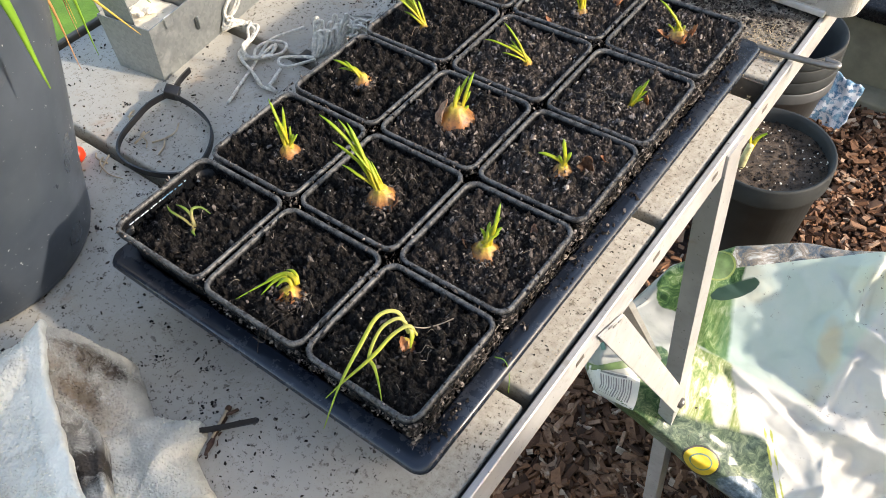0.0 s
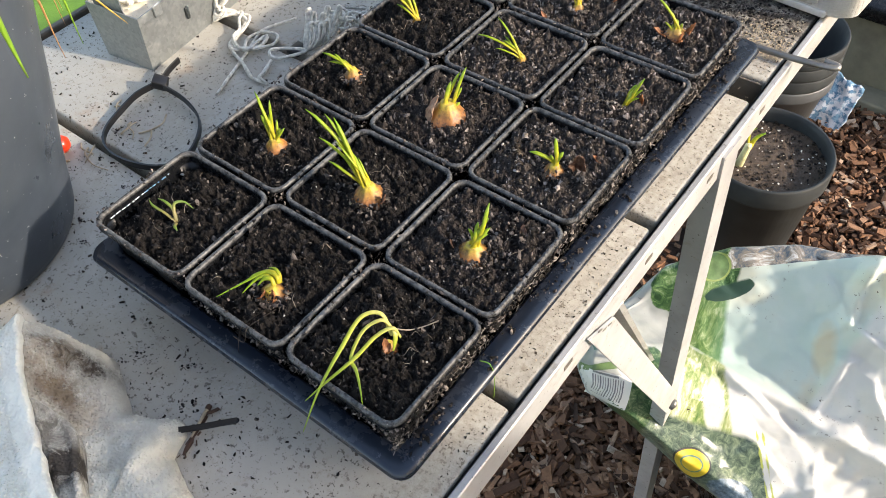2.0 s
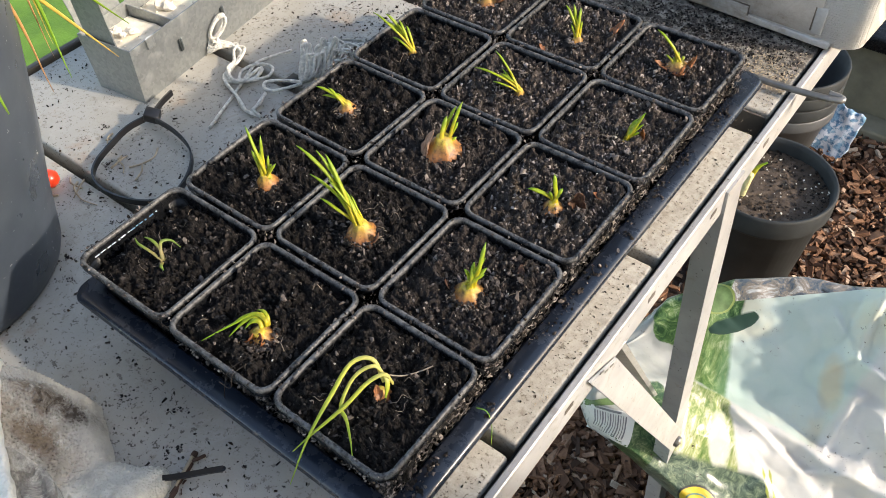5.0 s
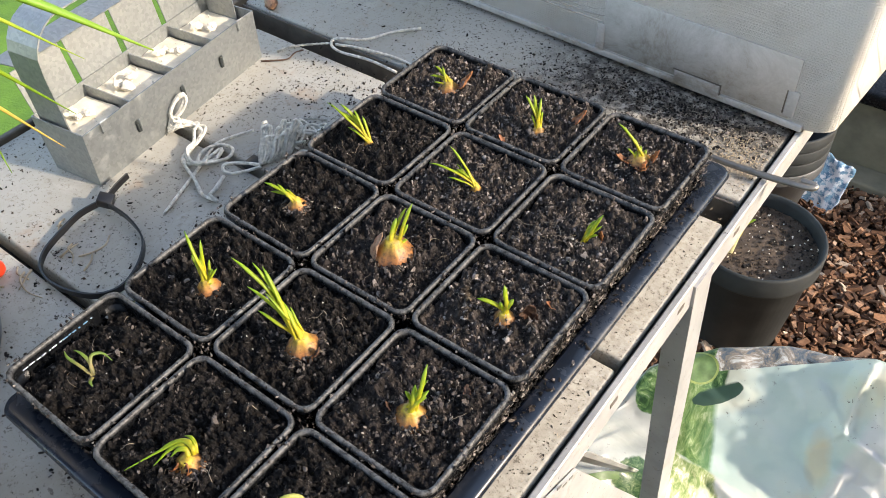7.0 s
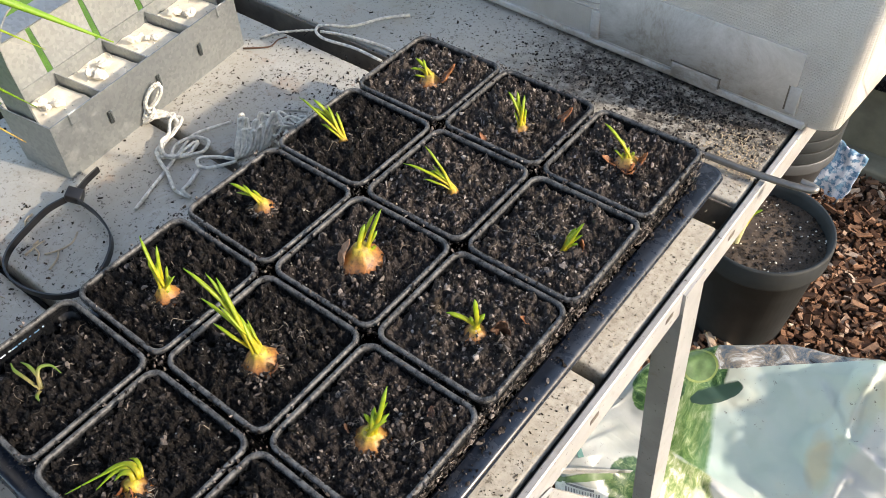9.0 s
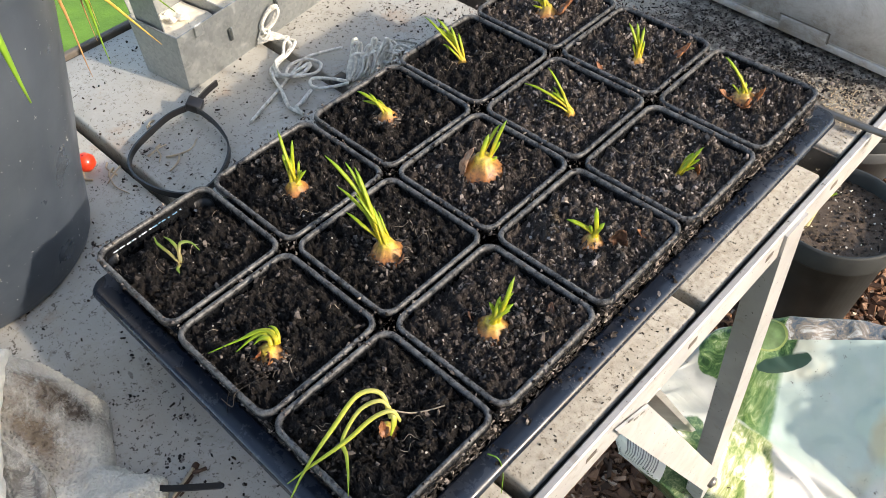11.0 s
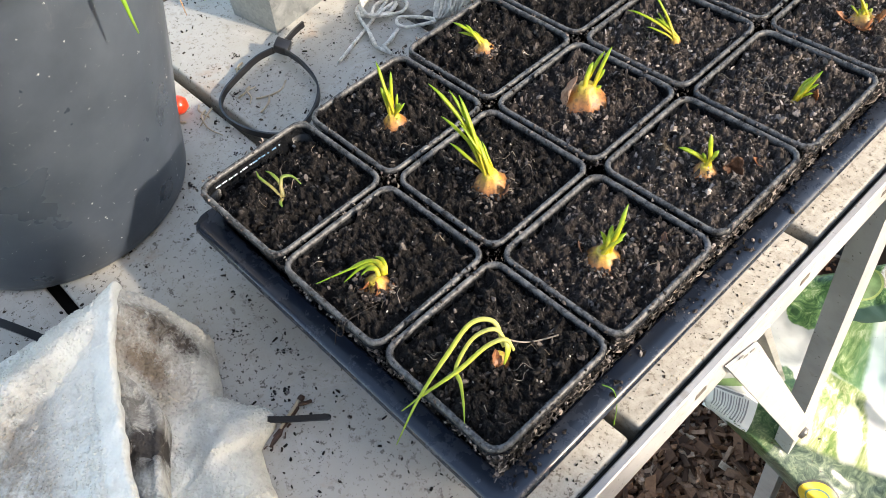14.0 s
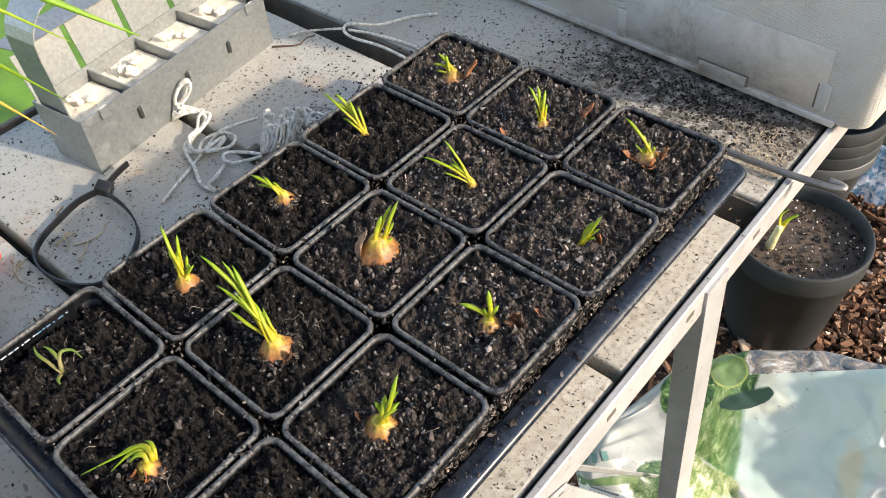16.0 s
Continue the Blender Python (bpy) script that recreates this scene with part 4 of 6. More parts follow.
# ---- onions ----
def leaf(parent, material, base, tip, wide=0.0011, sag=0.0, back=0.25, kink=0.0, label=""):
    base, tip = Vector(base), Vector(tip)
    d = tip - base
    mid = base + d * 0.5 + Vector((0, 0, d.length * back)) * 0.35 + Vector((kink, -kink, 0)) * d.length
    pts = [base, base.lerp(mid, 0.55) + Vector((0, 0, 0.0006)), mid, mid.lerp(tip, 0.6) + Vector((0, 0, sag * d.length * 0.4)), tip + Vector((0, 0, -sag * d.length * 0.3))]
    return tube("leaf", pts, lambda s: 0.92 * wide * (0.9 + 0.15 * math.sin(math.pi * s)) * (1 - max(0, s - 0.72) / 0.28 * 0.80), material, parent, label, n=7, flat=0.62, per=5)


def bulb_mesh(parent, radius, height, seed, sink=0.35, label=""):
    """A squat bulb that narrows into its neck, with ribs and torn skin."""
    n, m = 26, 16
    shape = ((0.0, 0.30), (0.12, 0.72), (0.28, 0.97), (0.42, 1.0), (0.56, 0.90), (0.70, 0.68), (0.82, 0.48), (0.92, 0.40), (1.0, 0.34))
    verts, faces, along = [], [], []
    for k in range(m + 1):
        s = k / m
        r = radius * between(s, shape)
        for i in range(n):
            w = 2 * math.pi * i / n
            q = 1 + 0.13 * noise.noise(Vector((math.cos(w) * 2, math.sin(w) * 2, s * 3 + seed))) + 0.035 * math.sin(w * 7 + seed) + 0.06 * noise.noise(Vector((math.cos(w) * 6, math.sin(w) * 6, s * 9 + seed)))
            verts.append((math.cos(w) * r * q, math.sin(w) * r * q, height * (s * 1.05 - sink) + height * 0.04 * noise.noise(Vector((w, s * 4, seed)))))
            along.append(s)
    for k in range(m):
        for i in range(n):
            j = (i + 1) % n
            faces.append((k * n + i, k * n + j, (k + 1) * n + j, (k + 1) * n + i))
    faces.append(tuple(m * n + i for i in range(n)))
    return raw("bulb", verts, faces, BULB, parent, label, attrs={"along": along})


def flake(parent, material, at, size, turn, lean, seed, name="husk_flake"):
    """A thin curled scale of dry skin, pointed at one end and ragged at the other."""
    n, m = 12, 16
    verts, faces = [], []
    for j in range(m + 1):
        v = j / m
        w = 0.25 * (1 - v ** 1.8) ** 0.7 * (0.75 + 0.5 * min(1, v * 3)) + 0.02
        for i in range(n + 1):
            u = i / n * 2 - 1
            rag = 1 + 0.55 * noise.noise(Vector((v * 5, seed * 3.7, u > 0)))
            a = u * 1.15
            low = 0.10 * noise.noise(Vector((u * 3, seed, 9))) if j == 0 else 0.0
            x = math.sin(a) * w * size * rag
            y = (v + low) * size + 0.10 * size * v * v * noise.noise(Vector((seed, 2, 7)))
            z = (1 - math.cos(a)) * w * size * 0.9 + 0.50 * size * v * v + 0.09 * size * noise.noise(Vector((u * 3, v * 4, seed + 4)))
            verts.append((x, y, z))
    for j in range(m):
        for i in range(n):
            a = j * (n + 1) + i
            faces.append((a, a + 1, a + n + 2, a + n + 1))
    ob = raw(name, verts, faces, material, parent)
    so = ob.modifiers.new("thickness", "SOLIDIFY")
    so.thickness = 0.0002
    ob.matrix_basis = pose(*at, lean, 0, turn)
    return ob


def onion(col, row, off, radius, height, leaves, label, material=None, seed=0, sink=0.35, wide=0.0011, flakes=(), extra=3):
    """off: place in the pot, in cm from its centre; leaves: tips in cm from the bulb."""
    x, y = PITCH * (col + 0.5) + off[0] / 100, PITCH * (row + 0.5) + off[1] / 100
    z = SOIL_Z + soil_height(off[0] / 100, off[1] / 100, row * 3 + col + 1)
    ob = thing("onion", label, "onion plant", pose(x, y, z), "onions in the pots")
    if radius:
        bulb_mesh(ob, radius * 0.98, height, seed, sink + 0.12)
    top = max(0.001, height * (1 - sink) * 0.85)
    rr = random.Random(seed + 50)
    for k, tip in enumerate(leaves):
        a = 2.4 * k
        r = max(0.0010, radius * 0.27)
        base = (math.cos(a) * r, math.sin(a) * r, top * 0.8)
        leaf(ob, material or LEAF, base, (tip[0] / 100, tip[1] / 100, tip[2] / 100 + top * 0.3), wide * rr.uniform(0.85, 1.15), 0.05, 0.25, rr.uniform(-0.05, 0.05))
    for k in range(extra if leaves and radius else 0):
        tip = leaves[rr.randrange(len(leaves))]
        q = rr.uniform(0.35, 0.75)
        a = rr.uniform(0, 6.28)
        leaf(ob, material or LEAF, (math.cos(a) * radius * 0.28, math.sin(a) * radius * 0.28, top * 0.65), (tip[0] / 100 * q + math.cos(a) * 0.003, tip[1] / 100 * q + math.sin(a) * 0.003, tip[2] / 100 * q + 0.002), wide * rr.uniform(0.7, 1.0), 0.05, 0.25, rr.uniform(-0.08, 0.08))
    if radius:
        dirt = Heap()
        for k in range(230):
            a, r = rr.uniform(0, 6.28), radius * rr.uniform(0.80, 1.25)
            dirt.lump(rr, (math.cos(a) * r, math.sin(a) * r, rr.uniform(-0.0004, 0.0026)), 0.0004 + 0.0010 * rr.random() ** 2)
        dirt.done("soil_collar", SOIL, ob)
        fringe = Heap()
        for k in range(int(2600 * radius)):
            a, r, l = rr.uniform(0, 6.28), radius * rr.uniform(0.85, 1.0), rr.uniform(0.0015, 0.004)
            b = a + rr.uniform(-1.0, 1.0)
            p = Vector((math.cos(a) * r, math.sin(a) * r, rr.uniform(0.001, 0.0026)))
            q = p + Vector((math.cos(b) * l * 0.5, math.sin(b) * l * 0.5, 0.0006))
            fringe.strand([p, q, q + Vector((math.cos(b + 0.6) * l * 0.5, math.sin(b + 0.6) * l * 0.5, -0.0008))], rr.uniform(0.0001, 0.0002))
        fringe.done("root_fringe", ROOT, ob, "fine brown roots")
    for at, size, turn, lean, m in flakes:
        flake(ob, m, at, size, turn, lean, seed)
    return ob


wilted = onion(0, 0, (0.2, -0.7), 0.0, 0.004, [], "wilted dark green sprout lying on the soil", LEAF_WILT, 1)
for path, w in (([(0, 0, 0), (-0.005, -0.001, 0.0045), (-0.011, -0.002, 0.0065), (-0.014, -0.002, 0.0070), (-0.017, -0.001, 0.008)], 0.0009),
                ([(0.0005, 0.001, 0), (-0.004, 0.003, 0.0055), (-0.009, 0.003, 0.008), (-0.013, 0.002, 0.0085)], 0.0009),
                ([(0, 0, 0), (-0.003, 0.003, 0.005), (-0.005, 0.006, 0.0065), (-0.003, 0.010, 0.005), (0.002, 0.011, 0.002)], 0.0009),
                ([(0.001, -0.0005, 0.0005), (0.003, -0.003, 0.0012), (0.006, -0.004, 0.0008)], 0.0009)):
    tube("leaf", path, lambda s, w=w: w * (1 - 0.75 * max(0, s - 0.6) / 0.4), LEAF_WILT, wilted, n=7, flat=0.45, per=6)
limp = onion(1, 0, (0.75, -1.05), 0.0080, 0.009, [], "small orange onion with limp green leaves fallen sideways", LEAF, 2, 0.45, flakes=(((-0.003, -0.006, 0.001), 0.008, -80, 30, HUSK), ((0.004, -0.004, 0.001), 0.007, -20, 50, HUSK)))
for path, w in (([(0.001, 0.003, 0.006), (-0.001, 0.005, 0.011), (-0.006, 0.003, 0.010), (-0.010, -0.004, 0.007), (-0.0165, -0.020, 0.0045)], 0.0010),
                ([(0.002, 0.003, 0.006), (-0.003, 0.003, 0.0095), (-0.007, -0.002, 0.0075), (-0.008, -0.011, 0.004)], 0.0011),
                ([(0.003, 0.003, 0.006), (0.002, 0.004, 0.011), (-0.004, 0.004, 0.0105), (-0.009, 0.000, 0.0085), (-0.012, -0.008, 0.005)], 0.0010),
                ([(0.002, 0.001, 0.006), (0.000, 0.002, 0.010), (-0.003, 0.000, 0.010), (-0.004, -0.004, 0.007)], 0.0012),
                ([(0.003, 0.004, 0.005), (0.001, 0.006, 0.010), (-0.003, 0.007, 0.011), (-0.006, 0.006, 0.010)], 0.0009)):
    low = [(px, py, 0.0034 + 0.60 * pz) for px, py, pz in path]
    tube("leaf", low, lambda s, w=w: 1.15 * w * (1 - 0.8 * max(0, s - 0.6) / 0.4), LEAF, limp, n=7, flat=0.6, per=6)
onion(0, 1, (0.6, -0.6), 0.0075, 0.014, [(-1.3, 0.5, 3.0), (-0.6, 0.8, 2.5), (-0.5, 0.5, 1.8), (0.1, 0.5, 1.0), (-0.9, 0.2, 1.7), (0.4, 0.6, 1.1)], "orange onion bulb with upright yellow-green shoots", None, 3)
onion(1, 1, (0.5, -0.5), 0.0095, 0.016, [(-3.3, -0.3, 4.5), (-2.5, 0.2, 4.2), (-2.1, 0.4, 4.0), (-2.6, -0.4, 3.0), (-2.0, -0.6, 1.8), (-1.1, 0.3, 2.2), (-1.6, -0.2, 3.0)], "orange onion bulb with the tallest leaning green leaves", None, 4, wide=0.0011, extra=6, flakes=(((0.0085, -0.001, 0.001), 0.007, -60, 40, HUSK_DARK),))
onion(2, 1, (0.2, -0.4), 0.0095, 0.013, [(0.1, 1.3, 2.4), (0.3, 1.0, 1.7), (0.5, 0.8, 1.3), (-0.4, 0.2, 1.2), (0.5, 0.6, 1.0), (-0.1, 0.6, 1.5)], "half-buried yellow onion with a tuft of green shoots", None, 5, sink=0.45, wide=0.0013, flakes=(((-0.008, -0.003, 0.0), 0.007, 120, 40, HUSK_DARK), ((0.016, 0.020, 0.001), 0.007, 30, 12, HUSK_DARK)))
onion(0, 2, (0.2, -0.5), 0.0068, 0.011, [(-1.7, -0.6, 1.3), (-1.3, -0.6, 0.8), (-1.1, -0.2, 1.2)], "small pale onion with short slanting leaves", None, 6)
onion(1, 2, (0.1, -0.1), 0.0115, 0.019, [(0.3, 1.5, 2.5), (0.1, 1.2, 2.3), (-0.2, 0.7, 1.8), (0.4, 0.9, 1.5)], "large round orange onion sitting high on the soil with short shoots", None, 7, sink=0.28, wide=0.0012, flakes=(((-0.0098, -0.0075, -0.001), 0.0175, 128, 86, HUSK_PINK),))
onion(2, 2, (0.5, -0.4), 0.0066, 0.010, [(-0.3, 0.4, 1.9), (-0.3, 0.0, 1.0), (0.2, 0.5, 1.1), (-1.3, -0.5, 1.1)], "buried onion with four short yellow spikes", LEAF, 8, sink=0.30, wide=0.0015, extra=0, flakes=(((0.0095, 0.007, 0.0), 0.015, 35, 78, HUSK_DARK), ((0.017, 0.020, 0.001), 0.006, 120, 20, HUSK)))
onion(0, 3, (-0.3, -0.7), 0.0045, 0.010, [(-2.5, -0.6, 2.5), (-1.8, -0.2, 2.4), (-1.1, 0.2, 2.0), (-1.9, -0.3, 1.9)], "thin onion shoot with slanting green leaves", None, 9, sink=0.5)
onion(1, 3, (0.7, -0.4), 0.0048, 0.011, [(-2.5, -1.1, 1.6), (-1.7, -0.1, 2.5), (-0.9, 0.0, 1.5), (-1.2, -0.3, 1.2)], "thin onion shoot with two arching green leaves", None, 10, sink=0.5)
onion(2, 3, (0.9, -0.5), 0.0042, 0.006, [(0.6, 0.8, 1.8), (0.45, 0.75, 1.3), (0.25, 0.35, 0.9), (0.7, 0.55, 1.2)], "single bright green sprout beside a russet scrap", None, 11, sink=0.6, wide=0.0012, extra=2, flakes=(((0.007, 0.006, 0.001), 0.007, -30, 65, HUSK),))
onion(0, 4, (0.3, -0.3), 0.0085, 0.013, [(-1.0, -0.1, 1.4), (-1.1, -0.5, 0.8), (-0.6, 0.2, 1.3), (-0.8, 0.0, 1.0)], "orange onion with curled green shoots and a torn husk", None, 12, flakes=(((0.005, 0.003, 0.001), 0.016, -62, 28, HUSK),))
onion(1, 4, (0.8, -1.0), 0.0055, 0.010, [(-1.1, 0.2, 2.1), (-0.7, 0.5, 2.1), (-0.3, 0.7, 1.9), (0.0, 0.4, 1.2)], "small onion with upright green blades and a red scrap beside", None, 13, sink=0.45, wide=0.0013, flakes=(((0.014, 0.018, 0.001), 0.011, -50, 25, HUSK), ((-0.012, -0.020, 0.0005), 0.005, 80, 15, HUSK)))
onion(2, 4, (0.3, -0.1), 0.0092, 0.011, [(-1.6, -0.1, 2.2), (-0.6, 0.2, 1.3), (-0.2, 0.3, 0.9)], "flat russet onion with a bent green shoot", None, 14, sink=0.28, wide=0.0013, flakes=(((0.002, -0.004, 0.001), 0.012, -150, 8, HUSK), ((0.005, 0.001, 0.001), 0.011, -60, 40, HUSK), ((-0.004, -0.003, 0.001), 0.011, 130, 12, HUSK), ((0.004, -0.005, 0.001), 0.008, -100, 50, HUSK)))
# the drooping one in the near corner pot
x0, y0 = PITCH * 2.5 + 0.0035, PITCH * 0.5 - 0.001
droop = thing("onion", "uprooted pale onion with long leaves drooping over the pot's edge", "onion plant", pose(x0, y0, SOIL_Z), "onions in the pots")
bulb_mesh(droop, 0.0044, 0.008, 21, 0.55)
for path, w in (([(0.001, 0.002, 0.008), (-0.006, 0.004, 0.0165), (-0.012, -0.003, 0.017), (-0.011, -0.018, 0.012), (-0.008, -0.037, 0.006), (-0.0075, -0.052, -0.010)], 0.0013),
                ([(0.002, 0.003, 0.008), (-0.003, 0.002, 0.0165), (-0.008, -0.006, 0.014), (-0.006, -0.018, 0.009), (0.000, -0.0215, 0.008), (0.007, -0.027, 0.007), (0.0125, -0.032, 0.0065)], 0.0012),
                ([(0.004, 0.004, 0.007), (0.002, 0.002, 0.0145), (-0.002, -0.005, 0.013), (-0.004, -0.018, 0.0095), (-0.008, -0.034, 0.006), (-0.0105, -0.044, 0.003)], 0.0013),
                ([(0.001, 0.003, 0.013), (0.004, 0.001, 0.010), (0.005, -0.003, 0.003)], 0.0015)):
    tube("leaf", path, lambda s, w=w: 0.82 * w * (1 - 0.8 * max(0, s - 0.6) / 0.4), LEAF_PALE, droop, n=7, flat=0.6, per=6)
tube("root", [(0.000, 0.004, 0.010), (0.004, 0.010, 0.005), (0.008, 0.016, 0.004), (0.012, 0.022, 0.005)], 0.00035, ROOT, droop, n=5)
flake(droop, HUSK, (0.003, -0.004, 0.003), 0.007, 60, 40, 3)


# ---- galvanised trough ----
trough = thing("galvanised_trough", "galvanised steel trough with four cells and a raised back", "trough", pose(-0.160, 0.149, BENCH, 0, 0, 7.5))
TL = 0.186      # length along local y; local -x goes to the back


def sheet(bm, quad, thick=0.0009):
    """A thin plate through four corners."""
    q = [Vector(p) for p in quad]
    nrm = (q[1] - q[0]).cross(q[3] - q[0]).normalized() * thick
    loft(bm, [q, [p + nrm for p in q]], True, True)
    return bm


part("front_plate", sheet(bmesh.new(), [(0, 0, 0), (0.0030, 0.001, 0.046), (0.0030, TL - 0.001, 0.046), (0, TL, 0)]), GALV, trough, smooth=False)
part("end_plate", sheet(bmesh.new(), [(0, 0, 0), (-0.046, 0, 0), (-0.049, 0.001, 0.046), (0.0030, 0.001, 0.046)]), GALV, trough, smooth=False)
part("end_plate", sheet(bmesh.new(), [(0, TL, 0), (-0.046, TL, 0), (-0.049, TL - 0.001, 0.046), (0.0030, TL - 0.001, 0.046)], -0.0009), GALV, trough, smooth=False)
part("base_plate", sheet(bmesh.new(), [(0, 0, 0.0005), (0, TL, 0.0005), (-0.046, TL, 0.0005), (-0.046, 0, 0.0005)]), GALV, trough, smooth=False)
bm = bmesh.new()
sheet(bm, [(-0.046, 0, 0), (-0.049, 0.001, 0.046), (-0.049, TL, 0.046), (-0.046, TL, 0)])
part("back_plate", bm, GALV, trough, smooth=False)
cells = [0.002, 0.048, 0.0940, 0.1380, 0.184]
for a, b in zip(cells, cells[1:]):
    bm = sheet(bmesh.new(), [(-0.0492, a + 0.003, 0.034), (-0.0545, a + 0.002, 0.079), (-0.0545, b - 0.002, 0.079), (-0.0492, b - 0.003, 0.034)], 0.0009)
    part("back_panel", bm, GALV, trough, smooth=False)
part("top_flange", sheet(bmesh.new(), [(-0.0540, 0.010, 0.0795), (-0.0540, TL, 0.0795), (-0.072, TL, 0.083), (-0.072, 0.004, 0.083)]), GALV, trough, smooth=False)
for y in cells[1:-1]:
    part("divider", sheet(bmesh.new(), [(0.002, y, 0.032), (-0.048, y, 0.032), (-0.048, y, 0.044), (0.002, y, 0.0435)], 0.0010), GALV, trough, smooth=False)
# carrying strap, arched over from end to end
way = [(0.0035, 0.030), (0.0035, 0.060), (0.0035, 0.088)]
way += [(0.0335 - 0.030 * math.cos(radians(k)), 0.092 + 0.030 * math.sin(radians(k))) for k in range(15, 91, 15)]
way += [(TL - y, z) for y, z in reversed(way)]
bm = bmesh.new()
rows = []
for k, (y, z) in enumerate(way):
    ya, za = way[max(k - 1, 0)]
    yb, zb = way[min(k + 1, len(way) - 1)]
    n = Vector((0, zb - za, ya - yb)).normalized() * 0.0011
    x1, x0 = -0.014, -0.044
    rows.append([Vector((x1, y, z)), Vector((x0, y, z)), Vector((x0, y, z)) + n, Vector((x1, y, z)) + n])
loft(bm, rows, True, True)
part("handle_strap", bm, GALV, trough, "arched galvanised carrying strap", smooth=False)
for y, zz in ((0.046, 0.024), (0.094, 0.024), (0.139, 0.024)):
    part("drain_slot", boxed(0.0018, 0.0036, y - 0.0015, y + 0.0015, zz - 0.005, zz + 0.005, 0.0006, 1), DARK_INK, trough, smooth=False)
    part("slot_tab", boxed(0.0026, 0.0046, y + 0.0004, y + 0.0018, zz - 0.003, zz + 0.006, 0.0005, 1), GALV, trough, smooth=False)
for y in (0.020, 0.168):
    part("rim_tab", boxed(0.0030, 0.0042, y - 0.004, y + 0.004, 0.038, 0.0475, 0.0006, 1), GALV, trough, smooth=False)
rng = random.Random(5)
for a, b in zip(cells, cells[1:]):
    fill = bmesh.new()
    n = 14
    grid = [[fill.verts.new((0.0015 - 0.0495 * i / n, a + 0.0012 + (b - a - 0.0024) * j / n, 0.0350 + 0.0012 * noise.noise(Vector((i * 0.4, j * 0.4 + a * 90, 2))))) for j in range(n + 1)] for i in range(n + 1)]
    for i in range(n):
        for j in range(n):
            fill.faces.new((grid[i][j], grid[i][j + 1], grid[i + 1][j + 1], grid[i + 1][j]))
    part("dry_fill", fill, CHALK, trough, "pale dried compost in a cell")
    lumps = Heap()
    cy = (a + b) / 2
    for k in range(4):
        clump, size = Heap(), rng.uniform(0.0025, 0.0052)
        cx, dy = -0.030 + 0.010 * rng.uniform(-1, 1), 0.007 * rng.uniform(-1, 1)
        for q in range(3):
            clump.lump(rng, (cx + size * rng.uniform(-0.4, 0.4), cy + dy + size * rng.uniform(-0.4, 0.4), 0.0385), size * rng.uniform(0.65, 1.05))
        clump.done("dry_lump", PEBBLE, trough, "white dry lump", kind="")
    for k in range(30):
        lumps.lump(rng, (rng.uniform(-0.045, 0.0), rng.uniform(a + 0.003, b - 0.003), 0.0362), rng.uniform(0.0004, 0.0012))
    lumps.done("dry_grit", PEBBLE, trough, "white dry grit", smooth=False)

# ---- large black pot with hanging leaves ----
BX, BY = -0.134, -0.037
big = thing("round_pot", "large scuffed grey-black plastic pot on the bench", "plant pot", pose(BX, BY, BENCH))
prof = [(0.0, 0.001), (0.072, 0.001), (0.0765, 0.003), (0.0785, 0.008), (0.0865, 0.045), (0.097, 0.085), (0.1095, 0.14), (0.117, 0.19), (0.1195, 0.191), (0.121, 0.195), (0.121, 0.213), (0.119, 0.215), (0.116, 0.213), (0.113, 0.190), (0.105, 0.14)]
bm = lathe(bmesh.new(), prof[:3] + [(ra + (rb - ra) * k / 4, za + (zb - za) * k / 4) for (ra, za), (rb, zb) in zip(prof[2:7], prof[3:8]) for k in range(1, 5)] + prof[8:], 96)
for v in bm.verts:                      # dents and long creases in the soft wall
    w = math.atan2(v.co.y, v.co.x)
    push = 0.018 * noise.noise(Vector((math.cos(w) * 2.2, math.sin(w) * 2.2, v.co.z * 5))) + 0.007 * noise.noise(Vector((math.cos(w) * 7, math.sin(w) * 7, v.co.z * 9)))
    push *= min(1.0, v.co.z / 0.03)
    v.co.x, v.co.y = v.co.x * (1 + push), v.co.y * (1 + push)
part("pot_wall", bm, BUCKET, big)
rng = random.Random(8)
top_soil = bmesh.new()
lathe(top_soil, [(0.110, 0.178), (0.06, 0.182), (0.0005, 0.184)], 40)
part("pot_soil", top_soil, SOIL, big)
plant = thing("chive_clump", "clump of long green and yellowing leaves hanging over the pot's rim", "plant", pose(BX, BY, BENCH + 0.182))
HANG = [
    # tip in metres from the clump's foot, half width, steepness of the hanging end, material
    ((0.128, 0.048, -0.028), 0.0030, 0.075, LEAF_DARK),
    ((0.036, 0.118, -0.090), 0.0017, 0.085, LEAF_DARK),
    ((0.024, 0.109, -0.100), 0.0013, 0.080, LEAF_TAN),
    ((0.022, 0.157, -0.104), 0.0018, 0.0, LEAF_YELLOW),
    ((0.000, 0.128, -0.096), 0.0011, 0.090, LEAF_TAN),
    ((0.072, 0.208, -0.045), 0.0032, 0.0, LEAF_DARK),
    ((0.022, 0.172, -0.088), 0.0020, 0.0, LEAF),
    ((0.012, 0.195, -0.065), 0.0017, 0.0, LEAF_PALE),
    ((-0.030, 0.143, -0.106), 0.0011, 0.080, LEAF_YELLOW),
]
